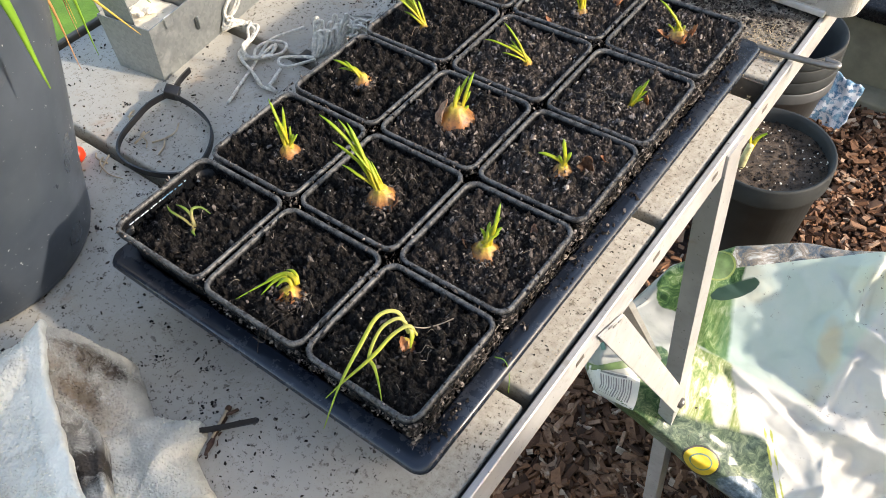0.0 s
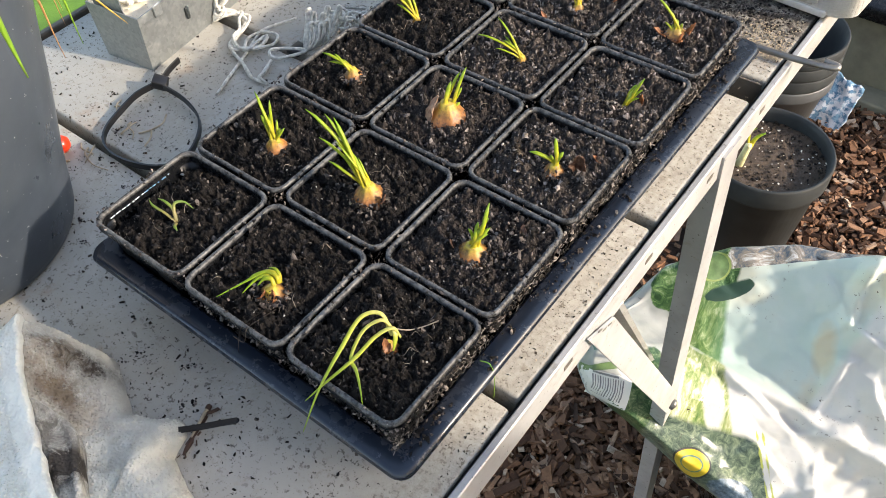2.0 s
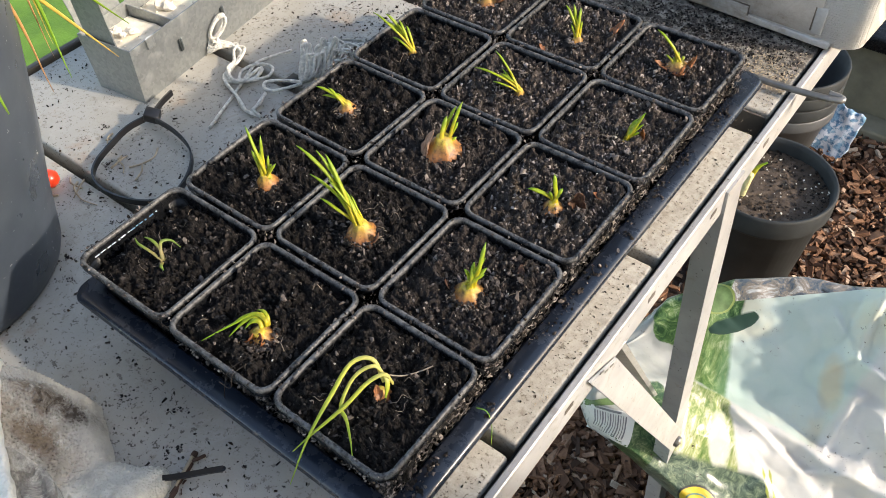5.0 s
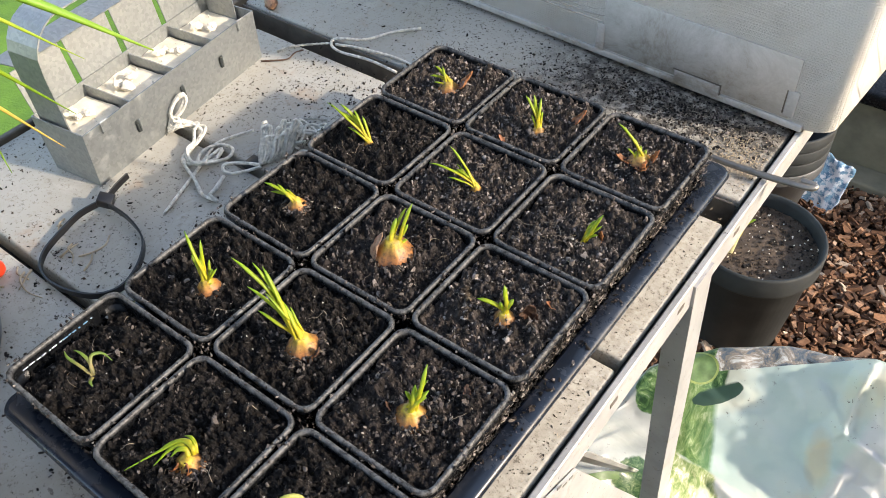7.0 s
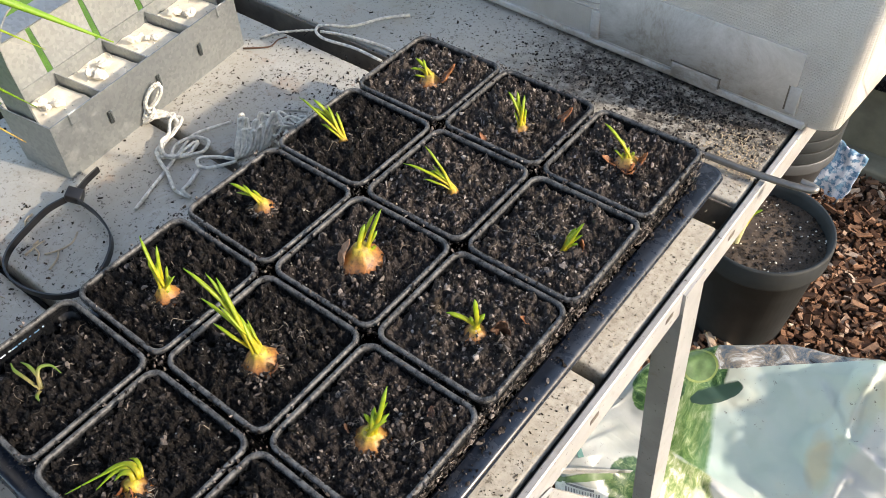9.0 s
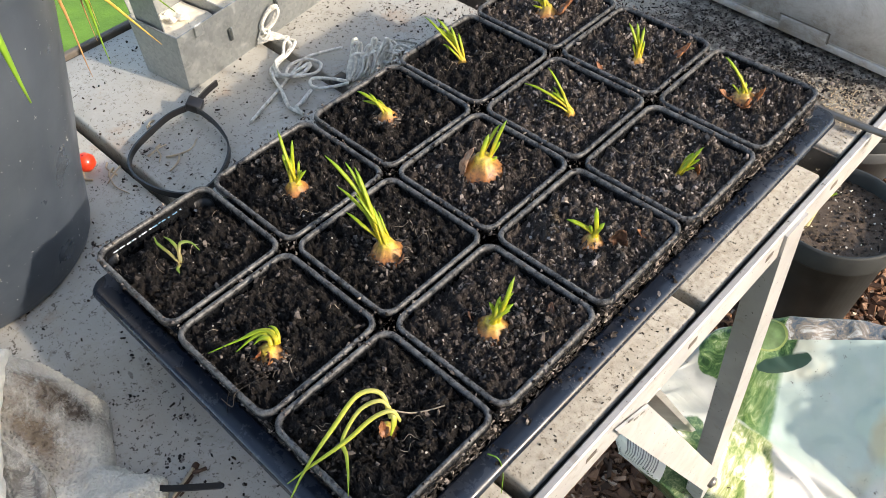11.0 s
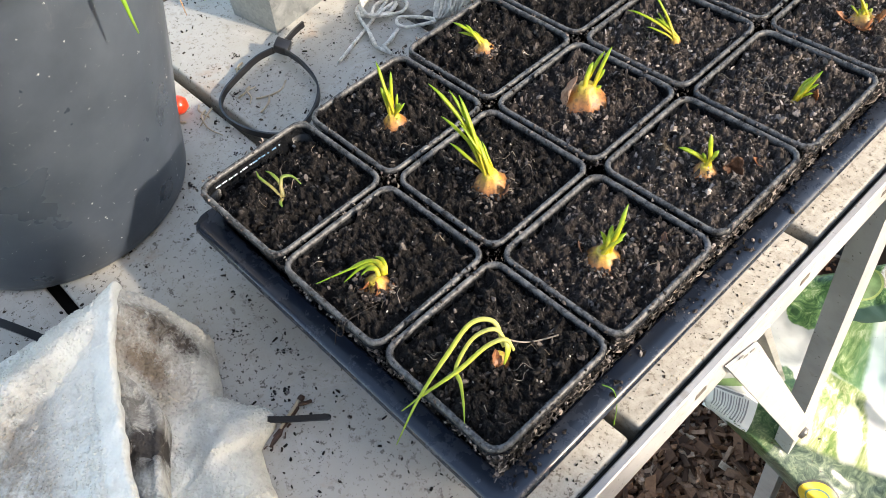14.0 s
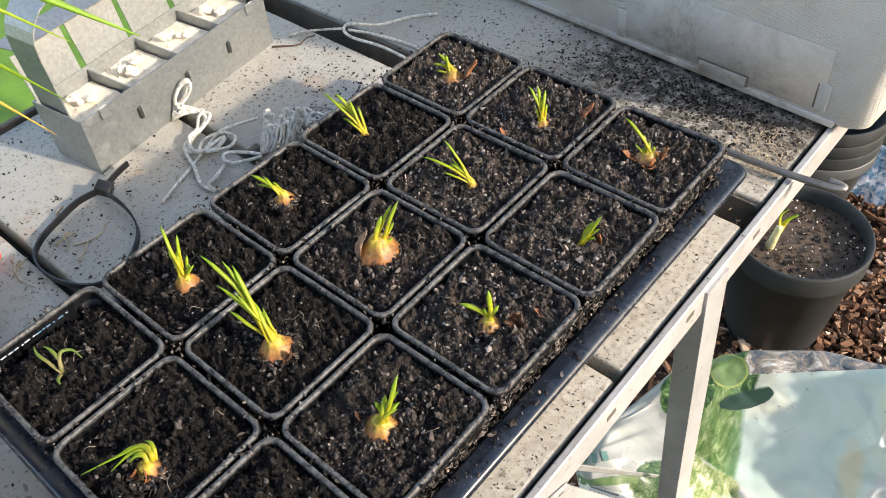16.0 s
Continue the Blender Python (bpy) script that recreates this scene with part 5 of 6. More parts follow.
for tip, w, drop, m in HANG:
    t = Vector(tip)
    f = Vector((t.x * 0.08, t.y * 0.08, 0))
    if drop:
        mid = [f + Vector((t.x * 0.18, t.y * 0.18, 0.05)), Vector((t.x * 0.72, t.y * 0.72, t.z + drop * 1.9)), Vector((t.x * 0.98, t.y * 0.98, t.z + drop * 0.9))]
    else:
        mid = [f + Vector((t.x * 0.15, t.y * 0.15, 0.050)), Vector((t.x * 0.45, t.y * 0.45, t.z * 0.30 + 0.072)), Vector((t.x * 0.74, t.y * 0.74, t.z * 0.66 + 0.040))]
    tube("leaf", [f, *mid, t], lambda s, w=w: w * (1 - 0.85 * max(0, s - 0.80) / 0.20), m, plant, n=10, flat=0.75, per=8)

# ---- towel ----
def towel_edge(x):
    """Where the towel ends towards the tray, for a place along the bench's width."""
    pts = ((-0.30, -0.235), (-0.12, -0.165), (-0.05, -0.110), (-0.020, -0.068), (0.008, -0.040), (0.030, -0.034), (0.052, -0.044), (0.064, -0.050), (0.074, -0.045), (0.088, -0.036), (0.096, -0.041), (0.100, -0.053), (0.120, -0.060), (0.145, -0.068), (0.20, -0.085), (0.40, -0.16))
    for (xa, ya), (xb, yb) in zip(pts, pts[1:]):
        if xa <= x <= xb:
            return ya + (yb - ya) * (x - xa) / (xb - xa)
    return -0.2


def soft(a):
    return 1 / (1 + math.exp(-max(-60.0, min(60.0, a))))


towel = thing("towel", "crumpled dirty white terry towel with brown and black stains", "towel")


def hem_width(x):
    """How far the upper flap's hem stays back from the towel's edge."""
    y = between(x, ((-0.30, -0.245), (-0.12, -0.172), (-0.05, -0.116), (-0.016, -0.072), (0.004, -0.055), (0.012, -0.057), (0.025, -0.066), (0.042, -0.077), (0.070, -0.090), (0.094, -0.101), (0.130, -0.113), (0.40, -0.22)))
    return max(0.004, towel_edge(x) - y)


def towel_under(x, d):
    """Height of the lower fold, which comes out from under the flap."""
    w = max(0.014, hem_width(x))
    q = min(1.0, d / w)
    m = d - hem_width(x)
    h = 0.043 * (1 + 0.35 * math.exp(-((x - 0.028) / 0.022) ** 2)) * math.sqrt(max(0.0, 1 - (1 - q) ** 2)) * (0.6 + 0.4 * q) * (0.72 + 0.28 * min(1.0, abs(x - 0.085) / 0.05))
    side_fall = max(0.0, min(1.0, (x + 0.036) / 0.046))
    h *= side_fall
    pocket = soft((x - 0.030) / 0.003)
    h -= 0.012 * pocket * soft((m + 0.026) / 0.003)
    h += (0.0030 * noise.noise(Vector((x * 45, d * 45, 3))) + 0.0014 * noise.noise(Vector((x * 110, d * 110, 7)))) * min(1, d / 0.008)
    return max(0.0012, h)


def towel_flap(x, m):
    """Height of the upper fold, m metres back from its hem."""
    h = (0.0605 - 0.11 * max(0.0, min(0.12, x - 0.022))) * math.exp(-max(0.0, m) / 0.18) - 1.25 * max(0.0, 0.012 - x) - 0.03 * max(0.0, x - 0.14)
    h = max(h, 0.006, towel_under(x, hem_width(x) + max(0.0, m)) + 0.0035 - 0.02 * max(0.0, m - 0.03))
    h -= 0.0009 * math.exp(-((m - 0.0105) / 0.0008) ** 2)
    h += (0.0022 * noise.noise(Vector((x * 30, m * 30, 13))) + 0.0010 * noise.noise(Vector((x * 110, m * 110, 17)))) * min(1, max(0, m) / 0.012)
    return max(0.003, h)


def cloth(name, rows, place, stains, tufts, seed, count):
    """A cloth over a grid of places; place(x, row) gives y and z over the bench."""
    nx = 230
    verts, faces, soot, stain = [], [], [], []
    for i in range(nx + 1):
        x = -0.040 + 0.34 * i / nx
        for r in rows:
            y, z = place(x, r)
            verts.append((x, y, BENCH + z))
            a, b = stains(x, r)
            soot.append(a)
            stain.append(b)
    nr = len(rows)
    for i in range(nx):
        for j in range(nr - 1):
            a = i * nr + j
            faces.append((a, a + 1, a + nr + 1, a + nr))
    raw(name, verts, faces, TOWEL, towel, attrs={"soot": soot, "stain": stain})
    rng = random.Random(seed)
    pile, f_soot, f_stain = Heap(), [], []
    for k in range(count):
        i, j = rng.randrange(nx), rng.randrange(tufts, nr - 1)
        if rng.random() > (rows[j + 1] - rows[j]) / 0.002:
            continue
        q = i * nr + j
        u, w = rng.random(), rng.random()
        p = Vector(verts[q]).lerp(Vector(verts[q + nr]), u).lerp(Vector(verts[q + 1]).lerp(Vector(verts[q + nr + 1]), u), w)
        p.z += 0.0001
        pile.chip(rng, p, rng.uniform(0.0008, 0.0018), 0.0008, 0.0009, rng.gauss(0.9, 0.8), rng.uniform(-0.5, 0.3))
        f_soot += [soot[q]] * 8
        f_stain += [stain[q]] * 8
    raw(name + "_nap", pile.v, pile.f, TOWEL, towel, kind="stuff", attrs={"soot": f_soot, "stain": f_stain})


def edge_y(x):
    return towel_edge(x) + 0.0016 * noise.noise(Vector((x * 150, 1, 1)))


def under_place(x, d):
    return edge_y(x) - d, towel_under(x, d) if d > 0 else 0.0008


def blob(x, y, cx, cy, wide, high, turn=0.0):
    u, v = (x - cx) * math.cos(turn) + (y - cy) * math.sin(turn), (y - cy) * math.cos(turn) - (x - cx) * math.sin(turn)
    return math.exp(-(u / wide) ** 2 - (v / high) ** 2)


def under_stains(x, d):
    y = towel_edge(x) - d
    soot = 1.7 * blob(x, y, 0.033, -0.050, 0.012, 0.0055, 0.6) + 0.55 * blob(x, y, 0.046, -0.070, 0.014, 0.007, -0.2) + 0.35 * blob(x, y, 0.026, -0.058, 0.018, 0.012)
    brown = 0.78 * blob(x, y, 0.041, -0.068, 0.014, 0.009, -0.3) + 0.50 * blob(x, y, 0.024, -0.054, 0.016, 0.011, 0.4) + 0.30 * blob(x, y, 0.050, -0.060, 0.020, 0.014)
    return min(1.0, soot), min(0.85, brown)


def flap_place(x, m):
    y = edge_y(x) - hem_width(x)
    if m < 0:                       # the rolled hem
        k = -m
        return y + 0.0006 + 0.0010 * math.sin(k * 3.1), towel_flap(x, 0.0) - 0.0075 * k * (1 if x > 0.0 else 0.5)
    return y - m, towel_flap(x, m)


def inner_fold():
    """The doubled strip of towel that lies along the flap's hem, rounded at its end, its free edge curled up."""
    ns, nu = 120, 36
    left, right = [(0.044, -0.092), (0.060, -0.101), (0.090, -0.116), (0.160, -0.148)], [(0.046, -0.079), (0.067, -0.0755), (0.090, -0.0890), (0.160, -0.124)]
    la, ra = spline([(*p, 0) for p in left], 40), spline([(*p, 0) for p in right], 40)
    verts, faces, soot, stain = [], [], [], []
    for i in range(ns + 1):
        p, q = la[i], ra[i]
        end = min(1.0, i / 9.0)
        for j in range(nu + 1):
            u = j / nu
            w = p.lerp(q, min(1.0, u * 1.14) ** 0.9)
            if u > 0.88:                # the edge turns under
                w += (p - q).normalized() * (u - 0.88) * 0.010
            d = towel_edge(w.x) - w.y
            hump = 0.0130 * math.sin(math.pi * min(0.5, 0.14 + u * 0.62)) + 0.0022 * math.exp(-((u - 0.80) / 0.09) ** 2)
            drop = max(0.0, (u - 0.85) / 0.15)
            z = towel_under(w.x, max(0.002, d)) + hump * (1 - drop ** 2) * math.sqrt(max(0.0, 1 - (1 - end) ** 2)) + 0.0006
            z += 0.0010 * noise.noise(Vector((w.x * 120, w.y * 120, 4)))
            verts.append((w.x, w.y, BENCH + z))
            soot.append(1.3 * blob(w.x, w.y, 0.081, -0.090, 0.010, 0.014, -0.5) + 0.7 * blob(w.x, w.y, 0.060, -0.082, 0.014, 0.012) + 0.9 * blob(w.x, w.y, 0.104, -0.107, 0.010, 0.006, -0.5) + 0.75 * soft((u - 0.78) / 0.03) * (0.5 + 0.5 * math.sin(w.x * 900)) * soft((w.x - 0.10) / 0.004) + 0.10)
            stain.append(0.10)
    for i in range(ns):
        for j in range(nu):
            a = i * (nu + 1) + j
            faces.append((a, a + 1, a + nu + 2, a + nu + 1))
    raw("inner_fold", verts, faces, TOWEL, towel, "doubled strip of towel with black stains", attrs={"soot": soot, "stain": stain})


inner_fold()
cloth("lower_fold", [0.0, 0.0004, 0.0010] + [0.0018 + 0.0013 * k for k in range(110)], under_place, under_stains, 0, 12, 34000)
cloth("upper_flap", [-1.0, -0.75, -0.5, -0.25, -0.1] + [0.0012 * k for k in range(14)] + [0.0156 + 0.0016 * k for k in range(1, 130)], flap_place, lambda x, m: (0.10 * soft((m - 0.025) / 0.004), 0.62 * soft((m - 0.030 - 0.012 * noise.noise(Vector((x * 25, m * 25, 2)))) / 0.004) * soft((x - 0.028) / 0.006)), 12, 14, 26000)

# ---- cable ties ----
loop = thing("cable_tie", "looped black nylon cable tie lying on the bench", "cable tie")


def ribbon(name, points, wide, thick, material, parent, standing=True, per=8):
    pts = spline(points, per)
    bm = bmesh.new()
    rows = []
    for k, p in enumerate(pts):
        way = (pts[min(k + 1, len(pts) - 1)] - pts[max(k - 1, 0)]).normalized()
        side = way.cross(Vector((0, 0, 1))).normalized()
        up = Vector((0, 0, 1)) if standing else side
        out = side if standing else Vector((0, 0, 1))
        a, b = up * wide / 2, out * thick / 2
        rows.append([p - a - b, p + a - b, p + a + b, p - a + b])
    loft(bm, rows, True, True)
    return part(name, bm, material, parent, smooth=False)


ZT = BENCH + 0.0038
ribbon("strap", [(-0.132, 0.136, ZT + 0.004), (-0.108, 0.136, ZT + 0.002), (-0.086, 0.130, ZT), (-0.070, 0.115, ZT), (-0.062, 0.096, ZT), (-0.068, 0.082, ZT), (-0.085, 0.073, ZT), (-0.105, 0.070, ZT), (-0.121, 0.074, ZT), (-0.132, 0.085, ZT), (-0.139, 0.103, ZT), (-0.141, 0.120, ZT + 0.002), (-0.136, 0.136, ZT + 0.004)], 0.0048, 0.0013, TIE, loop)
ribbon("tail", [(-0.135, 0.138, ZT + 0.004), (-0.139, 0.150, ZT + 0.0055), (-0.143, 0.163, ZT + 0.005)], 0.0046, 0.0013, TIE, loop)
head = part("head", boxed(-0.0055, 0.0055, -0.0045, 0.0045, -0.004, 0.004, 0.001, 2), TIE, loop)
head.matrix_basis = pose(-0.1345, 0.1375, ZT + 0.0045, 10, 20, 35)
tie_a = thing("cable_tie", "end of a black cable tie sticking out from under the towel", "cable tie")
ribbon("strap", [(0.070, -0.052, BENCH + 0.003), (0.090, -0.043, BENCH + 0.005), (0.1165, -0.0215, BENCH + 0.012)], 0.0030, 0.0012, TIE, tie_a, standing=False)
part("strap_tip", lathe(bmesh.new(), [(0.0, -0.0006), (0.0013, -0.0006), (0.0015, 0.0), (0.0013, 0.0006), (0.0, 0.0006)], 16), TIE, tie_a).matrix_basis = pose(0.1165, -0.0215, BENCH + 0.012, 0, -14, 40)
tie_b = thing("cable_tie", "black cable tie end lying beside the towel", "cable tie")
ribbon("strap", [(-0.066, -0.112, BENCH + 0.010), (-0.050, -0.105, BENCH + 0.010), (-0.028, -0.096, BENCH + 0.009), (-0.012, -0.090, BENCH + 0.006)], 0.0046, 0.0014, TIE, tie_b, standing=False)

# ---- cord ----
cord = thing("cord", "tangled off-white braided cord with a loose skein", "cord")
Z = BENCH + 0.002
def cord_length(points):
    tube("strand", points, 0.00130, ROPE, cord, n=8, per=8, twist=40)


cord_length([(-0.0960, 0.1560, Z + 0.0000), (-0.1030, 0.1740, Z + 0.0000), (-0.1100, 0.1950, Z + 0.0010), (-0.1180, 0.2140, Z + 0.0010), (-0.1220, 0.2280, Z + 0.0020), (-0.1180, 0.2410, Z + 0.0020), (-0.1070, 0.2530, Z + 0.0050)])
cord_length([(-0.0750, 0.1850, Z + 0.0010), (-0.0890, 0.1840, Z + 0.0010), (-0.1060, 0.1920, Z + 0.0010), (-0.1240, 0.1980, Z + 0.0010), (-0.1310, 0.2050, Z + 0.0010), (-0.1380, 0.2220, Z + 0.0010), (-0.1440, 0.2320, Z + 0.0020), (-0.1550, 0.2330, Z + 0.0040), (-0.1630, 0.2280, Z + 0.0070), (-0.1650, 0.2230, Z + 0.0110)])
cord_length([(-0.0868, 0.1828, Z + 0.0030), (-0.1038, 0.1908, Z + 0.0020), (-0.1218, 0.1968, Z + 0.0030), (-0.1288, 0.2038, Z + 0.0020), (-0.1358, 0.2208, Z + 0.0030), (-0.1418, 0.2308, Z + 0.0030), (-0.1528, 0.2318, Z + 0.0040), (-0.1608, 0.2268, Z + 0.0060), (-0.1628, 0.2218, Z + 0.0100)])
cord_length([(-0.1140, 0.2020, Z + 0.0030), (-0.1220, 0.2120, Z + 0.0030), (-0.1220, 0.2220, Z + 0.0030), (-0.1160, 0.2290, Z + 0.0030), (-0.1060, 0.2300, Z + 0.0030), (-0.1010, 0.2210, Z + 0.0030), (-0.1060, 0.2120, Z + 0.0030), (-0.1160, 0.2010, Z + 0.0030)])
cord_length([(-0.0900, 0.2050, Z + 0.0010), (-0.0850, 0.1930, Z + 0.0010), (-0.0830, 0.1860, Z + 0.0010), (-0.0750, 0.1850, Z + 0.0010)])
cord_length([(-0.0880, 0.2050, Z + 0.0030), (-0.0830, 0.1930, Z + 0.0020), (-0.0810, 0.1860, Z + 0.0030), (-0.0730, 0.1850, Z + 0.0010)])
cord_length([(-0.0710, 0.2260, Z + 0.0070), (-0.0860, 0.2210, Z + 0.0050), (-0.0950, 0.2130, Z + 0.0050), (-0.0930, 0.2090, Z + 0.0030), (-0.0860, 0.2110, Z + 0.0020), (-0.0750, 0.2190, Z + 0.0050), (-0.0690, 0.2250, Z + 0.0070)])
for turn in range(2):                   # the ring that leans on the trough
    ring = []
    for i in range(13):
        w = 2 * math.pi * i / 12
        up, out = math.cos(w) * (1.0 - 0.14 * turn), math.sin(w) * (0.0042 + 0.0008 * turn)
        ring.append((-0.1645 + 0.0013 * up + 0.51 * out + 0.0015 * turn, 0.2305 + 0.0065 * up + 0.86 * out, Z + 0.0178 + 0.0085 * up))
    cord_length(ring)
for k in range(3):                      # the knot at its foot
    ring = []
    for i in range(9):
        w = 2 * math.pi * i / 8
        ring.append((-0.1640 + 0.0040 * math.cos(w) + 0.0012 * k, 0.2235 + 0.0036 * math.sin(w + k) - 0.0012 * k, Z + 0.0075 - 0.0018 * k + 0.0026 * math.sin(w + 0.9 * k)))
    cord_length(ring)
slack = random.Random(8)
for k in range(3):                      # slack strands between the knot and the coil
    cord_length([(x + slack.gauss(0, 0.0022), y + slack.gauss(0, 0.0022), Z + 0.002 + 0.0012 * k) for x, y in ((-0.1620, 0.2235), (-0.1530, 0.2300), (-0.1430, 0.2290), (-0.1370, 0.2190), (-0.1300, 0.2050), (-0.1210, 0.1985), (-0.1130, 0.2040), (-0.1100, 0.2150), (-0.1140, 0.2250))])
cord_length([(-0.0860, 0.2860, Z + 0.0040), (-0.0790, 0.2930, Z + 0.0020), (-0.0730, 0.2970, Z + 0.0010)])
cord_length([(-0.070, 0.378, Z), (-0.100, 0.378, Z + 0.001), (-0.128, 0.374, Z + 0.001), (-0.141, 0.376, Z + 0.002), (-0.146, 0.384, Z + 0.002), (-0.136, 0.388, Z + 0.004), (-0.122, 0.400, Z + 0.002), (-0.110, 0.424, Z + 0.001), (-0.095, 0.442, Z)])
cord_length([(-0.145, 0.380, Z + 0.001), (-0.170, 0.360, Z), (-0.178, 0.346, Z - 0.0005)])
cord_length([(-0.138, 0.378, Z + 0.003), (-0.118, 0.386, Z + 0.002), (-0.085, 0.394, Z), (-0.055, 0.392, Z)])
rng = random.Random(31)
BASE_A, BASE_B, CREST_A, CREST_B = Vector((-0.076, 0.231)), Vector((-0.067, 0.251)), Vector((-0.086, 0.243)), Vector((-0.067, 0.262))
for k in range(26):                     # the hank: loops side by side, standing on edge
    u = (k + rng.uniform(-0.4, 0.4)) / 25
    foot, crest = BASE_A.lerp(BASE_B, u), CREST_A.lerp(CREST_B, u) + Vector((rng.gauss(0, 0.003), rng.gauss(0, 0.003)))
    mid = foot.lerp(crest, 0.5) + Vector((rng.gauss(0, 0.0015), rng.gauss(0, 0.0015)))
    wide = (BASE_B - BASE_A).normalized() * rng.uniform(0.0012, 0.0026)
    high = rng.uniform(0.015, 0.027)
    pts = [(*foot, Z + 0.001), (*(mid + wide), Z + 0.5 * high), (*(crest + wide), Z + 0.9 * high), (*crest, Z + high), (*(crest - wide), Z + 0.85 * high), (*(mid - wide), Z + 0.45 * high), (*(foot - wide), Z + 0.001)]
    tube("skein_loop", pts, 0.00122, ROPE, cord, n=6, per=5, twist=30)
for k in range(9):                      # slack loops fallen off its far end
    c = CREST_B + Vector((rng.uniform(-0.012, 0.010), rng.uniform(0.000, 0.018)))
    a, long, wide = rng.uniform(-0.5, 1.0), rng.uniform(0.006, 0.013), rng.uniform(0.004, 0.008)
    pts = []
    for i in range(9):
        w = 2 * math.pi * i / 8
        q, r = math.cos(w) * long, math.sin(w) * wide
        pts.append((c.x + q * math.cos(a) - r * math.sin(a), c.y + q * math.sin(a) + r * math.cos(a), Z + 0.006 + 0.005 * math.sin(w + k)))
    tube("skein_loop", pts, 0.00122, ROPE, cord, n=6, per=5, twist=30)

# dark plastic clip under the cord
clip = thing("plastic_clip", "small black plastic clip under the cord", "clip")
part("clip_body", boxed(-0.090, -0.078, 0.222, 0.236, BENCH, BENCH + 0.004, 0.001, 1), TIE, clip)

# ---- hooked rod ----
rod = thing("hooked_rod", "dull grey metal rod with a hooked end lying across the rail", "metal rod")
tube("shaft", [(0.120, 0.418, BENCH + 0.0055), (0.19, 0.4165, BENCH + 0.0058), (0.228, 0.418, BENCH + 0.0062), (0.248, 0.4205, BENCH + 0.0064), (0.2565, 0.4225, BENCH + 0.0066), (0.2580, 0.4250, BENCH + 0.0068), (0.2545, 0.4258, BENCH + 0.007), (0.2480, 0.4252, BENCH + 0.0075)], 0.0024, STEEL, rod, n=10, per=8)

# ---- white box ----
crate = thing("storage_box", "large white textured plastic box, dirty near its base", "box", pose(0.248, 0.479, BENCH + 0.003, 0, 0, -3.2))
W, D, H = 0.62, 0.30, 0.26
bm = bmesh.new()
rings = []
for inset, z in ((0.014, 0.0), (0.006, 0.0012), (0.0, 0.006), (-0.006, 0.10), (-0.014, H)):
    rings.append(rrect(-W + inset, -inset, inset * 0.6, D - inset, 0.011, z, 6))
loft(bm, rings, True, True)
part("box_wall", bm, BOX_WEAVE, crate)
bm = bmesh.new()
box(bm, -0.190, -0.032, -0.0006, 0.004, 0.008, 0.058, 0.0004, 1)
panel = part("smooth_panel", bm, BOX_SMOOTH, crate, "smooth recessed panel")
panel.matrix_basis = pose(0, -0.0004, 0, 2.0, 0, 0)
for a, b, c, d in ((-0.196, -0.188, 0.006, 0.030), (-0.124, -0.086, 0.004, 0.014), (-0.036, -0.028, 0.010, 0.032)):
    part("panel_tab", boxed(a, b, -0.0024, 0.002, c, d, 0.0009, 2), BOX_SMOOTH, crate)
# dark lines drawn in as the shade around the raised tabs
for a, b, c, d in ((-0.125, -0.085, 0.0142, 0.0150), (-0.0855, -0.0847, 0.006, 0.0150), (-0.0372, -0.0362, 0.012, 0.032)):
    part("tab_shade_line", boxed(a, b, -0.0021, 0.002, c, d), DIRTY_SHADE, crate, "dark line painted as shade beside a panel tab", smooth=False)
part("base_lip", boxed(-W + 0.03, -0.02, -0.0022, 0.004, 0.001, 0.0065, 0.0012, 2), BOX_SMOOTH, crate)
for k in range(3):
    d = 0.0042 * k
    tube("rib_line", [(-0.42, -0.0010, 0.031 + d), (-0.25, -0.0006, 0.031 + d), (-0.200 - d, -0.0004, 0.031 + d), (-0.184 - d, -0.0004, 0.034 + d), (-0.176 - d, -0.0006, 0.042 + d), (-0.175 - d, -0.0016, 0.075)], 0.0011, BOX_SMOOTH, crate, n=6)

# ---- crumbs and litter on the bench ----
rng = random.Random(41)
litter = Heap()


def dense(x, y):
    d = 0.10
    d += 1.0 * math.exp(-((x - 0.16) / 0.10) ** 2 - ((y - 0.445) / 0.030) ** 2)
    d += 0.7 * math.exp(-((x - 0.06) / 0.035) ** 2 - ((y - 0.445) / 0.020) ** 2)
    d += 1.0 * math.exp(-((x - 0.215) / 0.016) ** 2) * (0.4 + 0.6 * (y > 0.05))
    d += 1.0 * math.exp(-((x + 0.07) / 0.045) ** 2 - ((y - 0.32) / 0.045) ** 2)
    d += 0.30 * math.exp(-((x - 0.12) / 0.06) ** 2 - ((y + 0.05) / 0.05) ** 2)
    d += 0.30 * math.exp(-((x + 0.10) / 0.03) ** 2 - ((y - 0.09) / 0.03) ** 2)
    return d


count = 0
while count < 15000:
    x, y = rng.uniform(-0.265, 0.219), rng.uniform(-0.30, 0.50)
    if rng.random() > dense(x, y) or (0.02 < x < 0.186 and 0.015 < y < 0.34):
        continue
    if abs((y - 0.074 + 0.0757) % 0.1515 - 0.0757) < 0.004:
        continue
    count += 1
    s = (0.00016 + 0.0012 * rng.random() ** 7) * (0.55 if x > 0.18 else 1.0)
    if rng.random() < 0.4:
        litter.chip(rng, (x, y, BENCH + s * 0.3), s * rng.uniform(1.3, 2.8), s * 1.0, s * 0.7, rng.uniform(0, 6.28))
    else:
        litter.crumb(rng, (x, y, BENCH + s * 0.25), s * 0.85)
tagged(litter.done("soil_litter", LITTER), "dark soil crumbs scattered over the bench", "soil", kind="stuff")
rng = random.Random(43)
spill = Heap()
